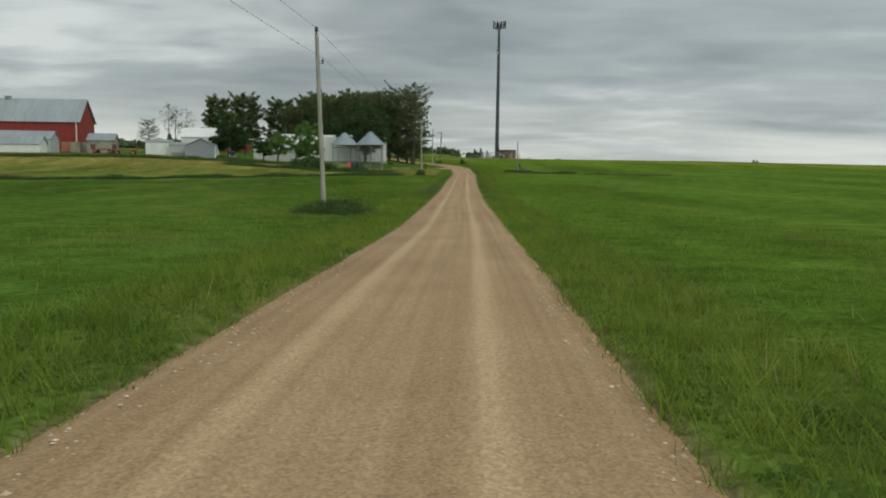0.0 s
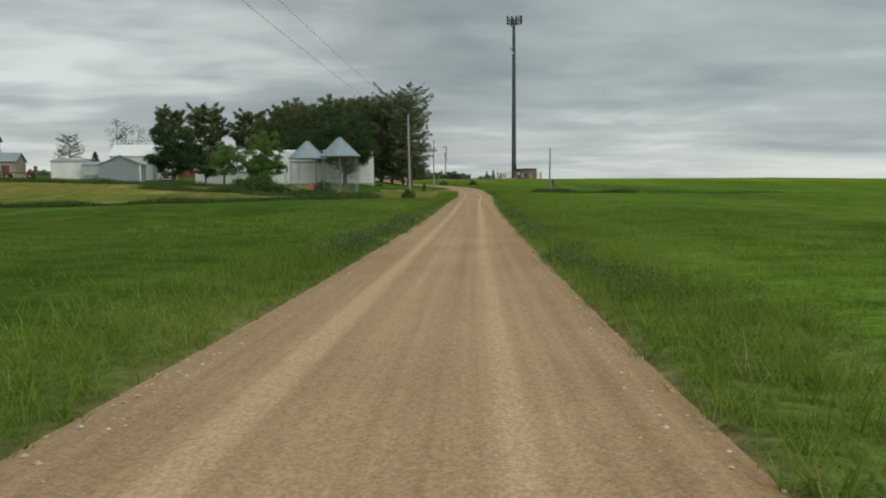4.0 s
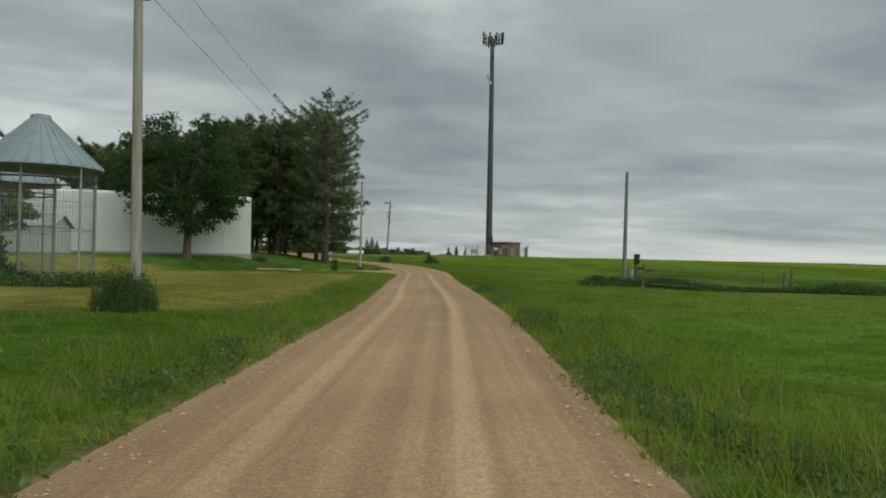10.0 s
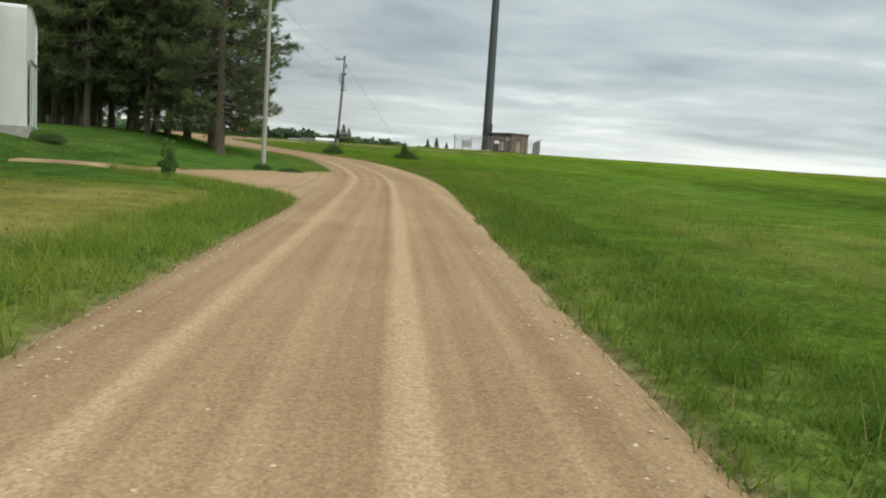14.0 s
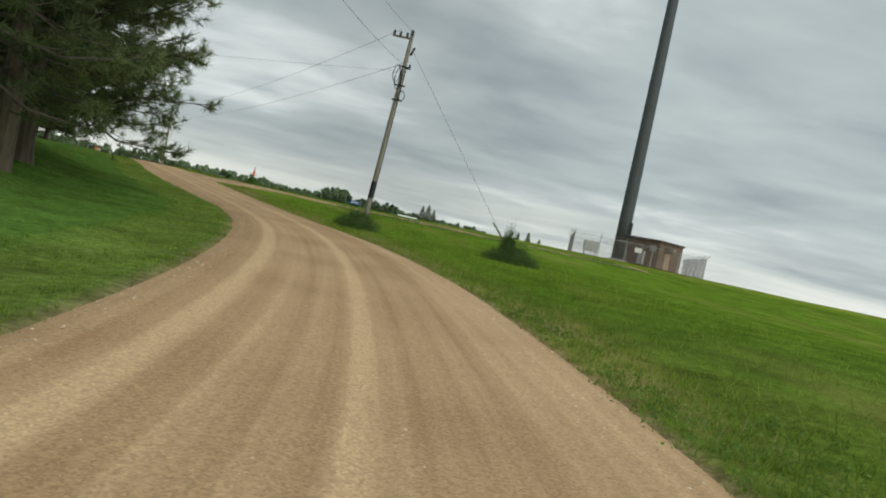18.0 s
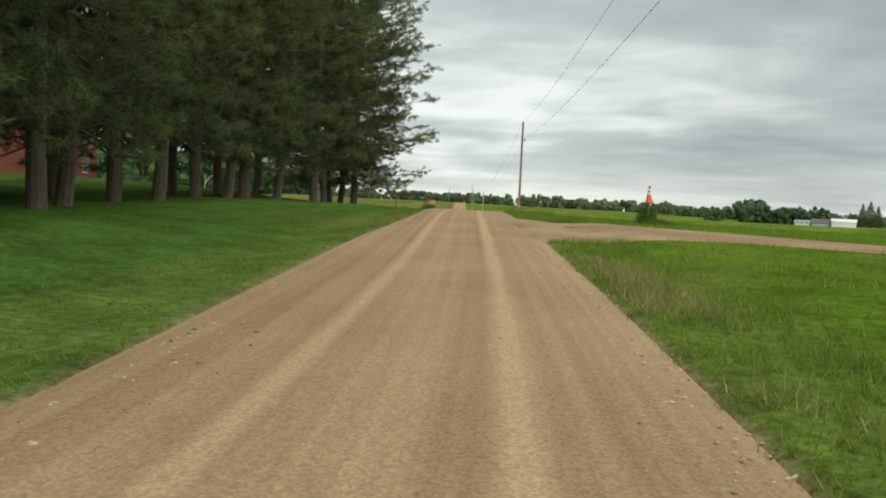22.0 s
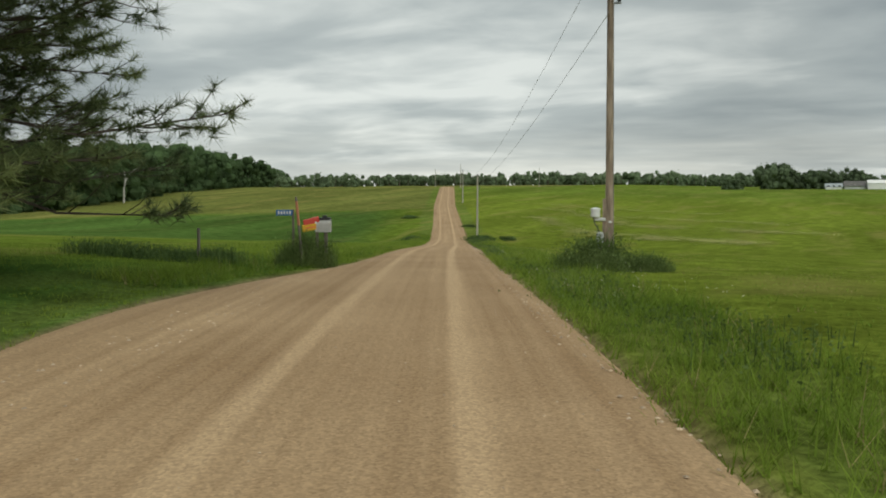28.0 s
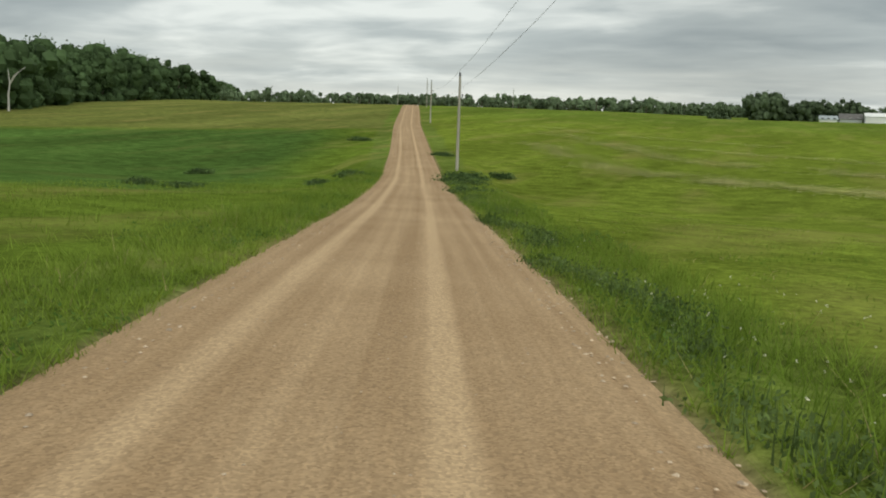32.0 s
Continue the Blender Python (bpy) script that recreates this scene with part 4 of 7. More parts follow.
broad(MAPLE, -8.3, 211.5, 20, 1.0, "spreading dark green maple beside the white shed", name="maple_tree")
broad(ASH, -21.8, 196.8, 0, 1.0, "young bright green ash tree by the corn cribs", BRIGHT_LEAVES, "ash_tree")
broad(APPLE, -28.0, 195.5, 60, 1.1, "low apple tree in the farmyard", BRIGHT_LEAVES, "apple_tree")
broad(APPLE, -31.5, 197, 130, 0.85, "small apple tree in the farmyard", LEAVES, "apple_tree")
broad(ASH, -44, 222, 90, 1.25, "dense tree behind the apple trees", LEAVES, "farmyard_tree")
broad(MAPLE, -22, 243, 310, 0.85, "large rounded tree behind the farmyard", LEAVES, "farmyard_tree")
pine(1, -66.4, 226, 30, 0.47, "loose-limbed evergreen beside the grey shed", "farmyard evergreens").scale = (0.66, 0.66, 0.47)
spruce(-60.5, 224, 5.5, "small dark evergreen behind the grey shed", 30, 1.3)
dead_tree(-74.8, 285, 17)


# ---- poles and wires ----
def pole(x, y, top, mat, label, lean=(0, 0), thick=0.15, name="utility_pole"):
    z = ground_at(x, y)
    t = thing(name, (x, y, z), label, "utility pole")
    tall = top - z
    shaft = Shape()
    hs = np.linspace(-0.4, tall, 9)
    shaft.tube([(lean[0] * h / tall, lean[1] * h / tall, h) for h in hs], [thick * (1 - 0.33 * max(h, 0) / tall) for h in hs], 14)
    part("shaft", shaft, mat, t, smooth=False)
    return t, tall


def insulator(t, at, size=1.0):
    s = Shape()
    for k, r in enumerate((0.055, 0.085, 0.05, 0.08, 0.03)):
        s.tube([(at[0], at[1], at[2] + 0.05 * k * size), (at[0], at[1], at[2] + (0.05 * k + 0.045) * size)], [r * size, r * 0.8 * size], 10)
    part("insulator", s, BLACK_PLASTIC, t)


def bracket(t, z, reach, lean_x=0.0):
    s = Shape().box((reach, 0.05, 0.06), (lean_x + reach / 2, 0, z), edge=0.008)
    part("bracket", s, STEEL, t)


def line_pole(x, y, top, mat, label, lean=(0, 0), thick=0.15):
    t, tall = pole(x, y, top, mat, label, lean, thick)
    insulator(t, (lean[0], lean[1], tall), 1.3)
    bracket(t, tall - 1.55, 0.32, lean[0] * 0.85)
    insulator(t, (lean[0] * 0.85 + 0.26, 0, tall - 1.52), 0.8)
    part("ground_wire", Shape().tube([(thick + 0.004, 0, 0), (thick * 0.75 + lean[0], lean[1], tall - 0.2)], [0.006, 0.006], 5), WIRE, t)
    return t, tall


line_pole(-3.9, 43.9, 8.0, GREY_POLE, "pale weathered wooden utility pole leaning by the road", (-0.35, 0), 0.135)
line_pole(4.2, 147.7, 8.1, GREY_POLE, "pale weathered wooden utility pole beside the mown grass", (-0.16, 0), 0.15)
line_pole(9.2, 222.2, 8.7, GREY_POLE, "grey wooden utility pole on the lawn by the drive", (0.05, 0), 0.14)
p4, p4_tall = line_pole(12.98, 257.5, 9.1, DARK_POLE, "grey utility pole with cable loops and a dark band", (0.42, 0), 0.13)
p5, p5_tall = line_pole(-22.35, 333.8, 9.75, BROWN_POLE, "brown mottled wooden utility pole with a meter box", (-0.06, 0), 0.128)
part("warning_band", Shape().tube([(0.067, 0, 1.5), (0.103, 0, 2.3)], [0.132, 0.13], 14), BLACK_PLASTIC, p4, "black band round the pole")
part("crossbar", Shape().box((0.95, 0.08, 0.09), (0.0, 0, p4_tall - 0.12), edge=0.01), OLD_POST, p4)
for dx in (-0.42, -0.12, 0.2):
    insulator(p4, (dx, 0, p4_tall - 0.07), 0.9)
part("cutout_switch", Shape().box((0.1, 0.1, 0.42), (0.6, 0.02, p4_tall - 0.7), pose(0, 0, 0, 0, 18, 0), 0.02), BLACK_PLASTIC, p4)
for k, (z0, r, dx) in enumerate(((p4_tall - 1.9, 0.42, 0.08), (p4_tall - 2.1, 0.5, 0.2), (p4_tall - 2.9, 0.24, 0.5))):
    part("cable_loop", Shape().tube([(dx + 0.16 * math.cos(a), -0.14, z0 + r * math.sin(a)) for a in np.linspace(0, 6.28, 18)], [0.022] * 18, 6), BLACK_PLASTIC, p4)
part("riser", Shape().tube([(0.12, 0.06, 0), (0.46, 0.08, p4_tall - 1.6)], [0.022, 0.022], 7), BLACK_PLASTIC, p4)
for z in (p4_tall - 1.5, p4_tall - 2.4, p4_tall - 3.1):
    part("clamp", Shape().box((0.5, 0.1, 0.07), (0.34, -0.06, z), edge=0.01), BLACK_PLASTIC, p4)
yp, yp_tall = line_pole(-46.6, 233.5, ground_at(-46.6, 233.5) + 9.6, GREY_POLE, "grey utility pole with a crossarm in the farmyard", (0, 0), 0.15)
part("crossbar", Shape().box((1.9, 0.1, 0.12), (0, -0.14, yp_tall - 0.4), edge=0.01), OLD_POST, yp)
# plank, bracket and meter on the brown pole
part("backing_plank", Shape().box((0.11, 0.05, 1.9), (-0.135, -0.08, 1.15), edge=0.01), BROWN_POLE, p5, "weathered plank nailed to the pole")
part("tag", Shape().box((0.09, 0.012, 0.06), (0.05, -0.132, 1.42)), WHITE_PAINT, p5)

t, tall = pole(24.7, 171.2, 5.1, DARK_POLE, "bare old wooden pole standing in weeds by the gate", (0.1, 0), 0.125, "old_pole")
part("hook", Shape().tube([(0.13, 0, 3.6), (-0.2, -0.1, 3.55)], [0.012, 0.008], 5), RUST, t)

meter = thing("meter_box", (-22.76, 333.72, 0), "white rounded electric meter box on a bracket", "meter box")
gz = ground_at(-22.9, 333.75)
can = Shape()
can.tube([(0, 0, gz + 1.56), (0, 0, gz + 1.58), (0, 0, gz + 1.76), (0, 0, gz + 1.79)], [0.12, 0.135, 0.135, 0.125], 18)
body = part("body", can, WHITE_PLASTIC, meter)
part("lid", Shape().tube([(0, 0, gz + 1.785), (0, 0, gz + 1.81), (0, 0, gz + 1.85)], [0.155, 0.155, 0.06], 18), WHITE_PLASTIC, body)
part("arm", Shape().box((0.36, 0.08, 0.1), (0.14, 0, gz + 1.50), edge=0.02), WHITE_PLASTIC, meter)
part("cable", Shape().tube([(-0.04, -0.05, gz + 1.58), (0.0, -0.08, gz + 1.4), (0.08, -0.07, gz + 1.26), (0.15, -0.03, gz + 1.1)], [0.018] * 4, 7), BLACK_PLASTIC, meter)
part("lower_box", Shape().box((0.22, 0.16, 1.12), (0.16, 0, gz + 0.56), edge=0.03), PALE_SIDING, meter)


def wire(points, sag, label, thick=0.008, mat=WIRE, name="power_line"):
    """A hanging cable through points, sagging between them."""
    ob = thing(name, points[0], label, "cable")
    base = Vector(points[0])
    for a, b in zip(points, points[1:]):
        a, b = Vector(a) - base, Vector(b) - base
        pts = [a + (b - a) * f - Vector((0, 0, sag * 4 * f * (1 - f))) for f in np.linspace(0, 1, 22)]
        part("span", Shape().tube(pts, [thick] * 22, 4, cap=False), mat, ob)
    return ob


wire([(-13.5, -60, 10.2), (-4.25, 43.9, 8.25), (4.04, 147.7, 8.35), (9.25, 222.2, 8.95), (13.35, 257.5, 9.35)], 0.9, "thin dark upper power line between roadside poles")
wire([(-13.2, -60, 8.6), (-3.9, 43.9, 6.7), (4.35, 147.7, 6.7), (9.5, 222.2, 7.3), (13.5, 257.5, 7.6)], 0.8, "thin dark lower line between roadside poles")
wire([(12.9, 257.5, 9.35), (-22.4, 333.8, 10.0), (-57.4, 403.4, 5.0), (-94.4, 479, 6.6), (-133.2, 561, 10.9)], 0.9, "thin dark upper power line along the road")
wire([(13.5, 257.5, 7.9), (-22.15, 333.8, 8.35), (-57.2, 403.4, 3.7), (-94.2, 479, 5.3), (-133.0, 561, 9.6)], 0.8, "thin dark lower line along the road")
wire([(13.3, 257.5, 7.4), (-36, 272, 6.4)], 0.8, "service cable running from the pole to the house", 0.006)
wire([(13.45, 257.5, 8.6), (19.2, 255.4, 0.9)], 0.0, "steel guy wire down to its anchor", 0.014, GUY, "guy_wire")
gz = ground_at(20.1, 255.0)
anchor = thing("guy_anchor", (20.1, 255.0, gz), "rusty anchor rod with a weathered guy sleeve", "anchor")
part("rod", Shape().tube([(0.15, -0.06, -0.25), (-0.9, 0.4, 0.9 - gz)], [0.015, 0.015], 6), RUST, anchor)
part("sleeve", Shape().tube([(-0.45, 0.2, 0.72), (-1.22, 0.52, 0.9 - gz + 0.3)], [0.04, 0.035], 7), OLD_POST, anchor)

for x, y, h in ((-57.4, 403.4, 7.3), (-94.4, 479, 7.2), (-133.2, 561, 7.7), (-183, 641, 8.0), (-156, 703, 10.0)):
    line_pole(x, y, ground_at(x, y) + h, GREY_POLE, "thin grey utility pole far down the road", (0.04, 0), 0.13)

# ---- mobile tower and its compound ----
TX, TY = 36.7, 307.4
tz = ground_at(TX, TY)
tower = thing("cell_tower", (TX, TY, tz), "tall grey tapered steel mast with antennas on top", "cell tower")
hs = np.linspace(0.25, 48.6, 12)
part("mast", Shape().tube([(0, 0, h) for h in hs], [0.74 - 0.30 * h / 48.6 for h in hs], 18), TOWER_STEEL, tower, smooth=True)
part("base_plate", Shape().tube([(0, 0, 0), (0, 0, 0.25)], [1.1, 1.05], 18), CONCRETE, tower)
for z in (9.5, 19.5, 29.5, 39.0):
    part("joint_collar", Shape().tube([(0, 0, z), (0, 0, z + 0.35)], [0.77 - 0.30 * z / 48.6, 0.76 - 0.30 * z / 48.6], 18), TOWER_STEEL, tower)
for a in (90, 210, 330):
    part("port_cover", Shape().box((0.34, 0.06, 0.75), (0.73 * math.cos(radians(a)), 0.73 * math.sin(radians(a)), 2.6), pose(0, 0, 0, 0, 0, a + 90), 0.02), BLACK_PLASTIC, tower)
rail = Shape()
for k in range(3):
    a, b = radians(90 + 120 * k), radians(210 + 120 * k)
    for z in (47.4, 48.3):
        rail.tube([(2.3 * math.cos(a), 2.3 * math.sin(a), z), (2.3 * math.cos(b), 2.3 * math.sin(b), z)], [0.05, 0.05], 6)
    rail.tube([(0, 0, 47.4), (2.3 * math.cos(a), 2.3 * math.sin(a), 47.4)], [0.07, 0.05], 6)
    rail.tube([(0, 0, 46.6), (0.9 * (math.cos(a) + math.cos(b)), 0.9 * (math.sin(a) + math.sin(b)), 47.4)], [0.05, 0.04], 6)
part("antenna_frame", rail, TOWER_STEEL, tower)
for k in range(3):
    a, b = radians(90 + 120 * k), radians(210 + 120 * k)
    pa, pb = np.array([math.cos(a), math.sin(a)]) * 2.3, np.array([math.cos(b), math.sin(b)]) * 2.3
    for f in (0.0, 0.33, 0.67, 0.93):
        p = (pa + (pb - pa) * f) * 1.1
        face = math.degrees(math.atan2(*(pa + pb)[::-1]))
        part("antenna_panel", Shape().box((0.2, 0.36, 2.7), (p[0], p[1], 48.35 + 0.15 * (k - 1)), pose(0, 0, 0, 0, 3, face), 0.03), ANTENNA, tower)
for z, a, r in ((39.9, 215, 0.48), (38.5, 240, 0.42)):
    ca, sa = math.cos(radians(a)), math.sin(radians(a))
    c = Vector((0.75 * ca, 0.75 * sa, z))
    dish = part("dish", Shape().tube([c, c + Vector((0.3 * ca, 0.3 * sa, 0)), c + Vector((0.5 * ca, 0.5 * sa, 0))], [r * 0.4, r, r], 16), WHITE_PLASTIC, tower, "pale drum dish")
    part("mount", Shape().tube([(0.3 * ca, 0.3 * sa, z), tuple(c)], [0.05, 0.05], 6), TOWER_STEEL, dish)
part("cable_ladder", Shape().box((0.35, 0.1, 2.2), (0.55, -0.62, 3.3), edge=0.01), BLACK_PLASTIC, tower)


def slab_building(t, wide, deep, high, wall_mat, thick=0.2, name="wall"):
    part(name, Shape().box((wide, thick, high), (0, -deep / 2 + thick / 2, high / 2)), wall_mat, t)
    part(name, Shape().box((wide, thick, high), (0, deep / 2 - thick / 2, high / 2)), wall_mat, t)
    part(name, Shape().box((thick, deep - 2 * thick, high), (-wide / 2 + thick / 2, 0, high / 2)), wall_mat, t)
    part(name, Shape().box((thick, deep - 2 * thick, high), (wide / 2 - thick / 2, 0, high / 2)), wall_mat, t)


hut = thing("equipment_hut", (40.6, 310.4, ground_at(40.6, 310.4) - 0.1), "brown aggregate equipment hut with flat roof and door", "hut", turn=-50)
slab_building(hut, 5.8, 4.4, 3.2, AGGREGATE)
part("roof", Shape().box((6.1, 4.7, 0.22), (0, 0, 3.31), edge=0.03), TRIM_BROWN, hut)
door = part("door", Shape().box((0.08, 1.0, 2.1), (2.92, -0.5, 1.1), edge=0.01), TAN_DOOR, hut, "tan steel door")
part("door_handle", Shape().box((0.06, 0.04, 0.14), (2.98, -0.88, 1.1)), STEEL, door)
part("canopy", Shape().box((0.7, 1.5, 0.1), (3.2, -0.5, 2.6), edge=0.02), TRIM_BROWN, hut)
for dx in (-1.6, 0.9):
    part("air_conditioner", Shape().box((0.75, 0.4, 1.5), (dx, -2.4, 1.2), edge=0.04), PALE_SIDING, hut)
part("vent", Shape().box((0.8, 0.06, 0.6), (2.1, -2.22, 2.4), edge=0.01), STEEL, hut)
part("lamp", Shape().box((0.14, 0.2, 0.12), (2.97, 0.6, 2.7), edge=0.02), WHITE_PLASTIC, hut)
part("foundation", Shape().box((6.4, 5.0, 0.3), (0, 0, 0.02), edge=0.03), CONCRETE, hut)

fence = thing("chain_link_fence", (0, 0, 0), "chain link fence with outward barbed wire arms", "fence")
corners = [(31.0, 304.0), (44.4, 301.9), (46.2, 314.9), (32.8, 317.0)]
for i in range(4):
    a, b = np.array(corners[i]), np.array(corners[(i + 1) % 4])
    n = 5
    out_way = np.array([(b - a)[1], -(b - a)[0]]) / np.linalg.norm(b - a)
    prev = None
    for k in range(n + 1):
        p = a + (b - a) * k / n
        z = ground_at(*p)
        if k < n:
            part("post", Shape().tube([(p[0], p[1], z - 0.1), (p[0], p[1], z + 2.15), (p[0] + 0.3 * out_way[0], p[1] + 0.3 * out_way[1], z + 2.5)], [0.045, 0.04, 0.025], 6), STEEL, fence)
        if prev is not None:
            (q, zq) = prev
            web = Shape()
            web.tube([(q[0], q[1], zq + 2.12), (p[0], p[1], z + 2.12)], [0.022, 0.022], 5)
            for j in range(3):
                o = out_way * (0.1 + 0.09 * j)
                web.tube([(q[0] + o[0], q[1] + o[1], zq + 2.25 + 0.11 * j), (p[0] + o[0], p[1] + o[1], z + 2.25 + 0.11 * j)], [0.006, 0.006], 3)
            m = 24
            for j in range(-12, m):
                for lean_way in (1, -1):
                    f0, f1 = (j / m, (j + 12) / m) if lean_way > 0 else ((j + 12) / m, j / m)
                    lo, hi = 0.0, 1.0
                    if lean_way > 0:
                        c0, c1 = max(f0, 0), min(f1, 1)
                        u0, u1 = (c0 - f0) / 0.5, (c1 - f0) / 0.5
                    else:
                        c0, c1 = min(f0, 1), max(f1, 0)
                        u0, u1 = (f0 - c0) / 0.5, (f0 - c1) / 0.5
                    A = q + (p - q) * c0
                    B = q + (p - q) * c1
                    zA, zB = zq + (z - zq) * c0, zq + (z - zq) * c1
                    web.tube([(A[0], A[1], zA + 0.05 + 2.05 * u0), (B[0], B[1], zB + 0.05 + 2.05 * u1)], [0.005, 0.005], 3, cap=False)
            part("mesh_panel", web, STEEL, fence)
        prev = (p, z)
part("sign", Shape().box((0.75, 0.02, 0.5), (37.6, 302.9, ground_at(37.6, 303) + 1.5), pose(0, 0, 0, 0, 0, -9)), WHITE_PAINT, fence, "white notice plate on the fence")
pad = thing("gravel_pad", (0, 0, 0), "pale gravel pad under the tower compound", "pavement", kind="structure")
gx, gy = np.meshgrid(np.linspace(30.5, 46.8, 24), np.linspace(301.0, 317.5, 22))
padz = height(gx, gy) + 0.05
sh = Shape()
sh.add(np.stack([gx, gy, padz], -1).reshape(-1, 3), [(r * 24 + c, r * 24 + c + 1, (r + 1) * 24 + c + 1, (r + 1) * 24 + c) for r in range(21) for c in range(23)])
part("surface", sh, YARD_GRAVEL, pad)
bridge = thing("ice_bridge", (37.4, 306.6, ground_at(37.4, 306.6)), "dark steel cable bridge beside the mast", "cable bridge")
for dx in (0, 1.6):
    part("leg", Shape().tube([(dx, 0, -0.1), (dx, 0, 2.9)], [0.05, 0.05], 6), TOWER_STEEL, bridge)
part("tray", Shape().box((2.6, 0.6, 0.08), (0.7, 0, 2.95), edge=0.01), TOWER_STEEL, bridge)
cab = thing("power_cabinet", (33.2, 305.6, ground_at(33.2, 305.6)), "pale grey power cabinet on a stand", "cabinet")
part("body", Shape().box((1.5, 0.6, 1.1), (0, 0, 1.0), edge=0.04), PALE_SIDING, cab)
for dx in (-0.6, 0.6):
    part("leg", Shape().box((0.08, 0.4, 0.5), (dx, 0, 0.22)), STEEL, cab)

# ---- cribs, sheds and barn ----
def crib(x, y, turn, group="corn cribs"):
    """A round wire crib: posts, hoops and a ribbed conical steel roof with its cap."""
    z = ground_at(x, y)
    t = thing("corn_crib", (x, y, z), "round wire corn crib with ribbed blue-grey steel roof", "corn crib", group, turn=turn)
    r, eave, peak = 2.55, 5.42, 7.95
    seg = 28
    for k in range(seg):
        a, b = 2 * math.pi * k / seg, 2 * math.pi * (k + 1) / seg
        am = (a + b) / 2
        s = Shape()
        lo, hi = r + 0.32, 0.42
        s.add([(lo * math.cos(a), lo * math.sin(a), eave), (lo * math.cos(b), lo * math.sin(b), eave), (hi * math.cos(b), hi * math.sin(b), peak - 0.15), (hi * math.cos(a), hi * math.sin(a), peak - 0.15),
               (lo * math.cos(a), lo * math.sin(a), eave - 0.05), (lo * math.cos(b), lo * math.sin(b), eave - 0.05), (hi * math.cos(b), hi * math.sin(b), peak - 0.2), (hi * math.cos(a), hi * math.sin(a), peak - 0.2)],
              [(0, 1, 2, 3), (7, 6, 5, 4), (0, 4, 5, 1), (2, 6, 7, 3), (1, 5, 6, 2), (3, 7, 4, 0)])
        s.tube([(lo * math.cos(a), lo * math.sin(a), eave + 0.02), (hi * math.cos(a), hi * math.sin(a), peak - 0.13)], [0.035, 0.025], 5, cap=False)
        part("roof_panel", s, CRIB_ROOF, t)
    part("cap", Shape().tube([(0, 0, peak - 0.2), (0, 0, peak), (0, 0, peak + 0.08)], [0.5, 0.45, 0.1], 16), CRIB_ROOF, t)
    for k in range(6):
        a = 2 * math.pi * (k + 0.4) / 6
        part("post", Shape().tube([(r * math.cos(a), r * math.sin(a), -0.1), (r * math.cos(a), r * math.sin(a), eave)], [0.055, 0.055], 7), STEEL if k % 2 else CRIB_MESH, t)
    for h in (0.15, 1.3, 2.5, 3.75, 4.85):
        part("hoop", Shape().tube([(r * math.cos(a), r * math.sin(a), h) for a in np.linspace(0, 2 * math.pi, 33)], [0.045 if h > 4 else 0.014] * 33, 5, cap=False), TRIM_BROWN if h > 4.8 else CRIB_MESH, t)
    net = Shape()
    for k in range(96):
        a = 2 * math.pi * k / 96
        if 1.9 < a < 2.5:
            continue
        net.tube([(r * math.cos(a), r * math.sin(a), 0), (r * math.cos(a), r * math.sin(a), eave)], [0.006, 0.006], 3, cap=False)
    for k in range(34):
        h = 0.15 * k
        net.tube([(r * math.cos(a), r * math.sin(a), h) for a in np.linspace(2.5, 1.9 + 2 * math.pi, 40)], [0.005] * 40, 3, cap=False)
    tagged(part("wire_wall", net, CRIB_MESH, t), kind="stuff")
    return t


crib(-5.5, 166.3, 10)
crib(-11.3, 176.9, 40)

toy = thing("play_slide", (-9.6, 170.6, ground_at(-9.6, 170.6)), "red and blue plastic play slide standing in weeds", "slide")
part("chute", Shape().box((0.62, 1.9, 0.1), (-0.3, -0.7, 1.05), pose(0, 0, 0, 40, 0, 0), 0.04), RED_PLASTIC, toy, "red chute")
for dx in (-0.61, 0.01):
    part("chute_rim", Shape().box((0.08, 1.9, 0.2), (dx, -0.7, 1.12), pose(0, 0, 0, 40, 0, 0), 0.03), RED_PLASTIC, toy)
part("tower_panel", Shape().box((0.1, 0.8, 1.7), (0.45, 0.3, 0.85), edge=0.04), BLUE_SIGN, toy, "blue side panel")
part("tower_panel", Shape().box((0.7, 0.1, 1.7), (0.1, 0.0, 0.85), edge=0.04), BLUE_SIGN, toy, "blue side panel")
part("deck", Shape().box((0.8, 0.8, 0.08), (0.05, 0.35, 1.45), edge=0.02), RED_PLASTIC, toy)

shed = thing("arched_shed", (-3.1, 220.0, ground_at(-3.1, 220.0) - 0.2), "long white steel shed with arched walls", "shed", turn=16)
shed.scale = (1, 1, 0.95)
# length runs to the left, the arch across it
L, W = 27.0, 9.0
prof = [(0.0, 0.0), (0.0, 2.0), (0.02, 3.6), (0.05, 5.4), (0.10, 6.8), (0.17, 7.35), (0.40, 7.55), (1.8, 7.72), (3.2, 7.85), (4.5, 7.9)]
full = prof + [(W - px, pz) for px, pz in prof[-2::-1]]
for k in range(18):
    x0, x1 = -L * k / 18, -L * (k + 1) / 18
    s = Shape()
    n = len(full)
    vs = [(x0 - 0.005, p[0], p[1]) for p in full] + [(x1 + 0.005, p[0], p[1]) for p in full]
    s.add(vs, [(i, i + 1, n + i + 1, n + i) for i in range(n - 1)])
    s.tube([(x1, p[0], p[1]) for p in full], [0.03] * n, 4, cap=False)
    part("steel_panel", s, WHITE_STEEL, shed)
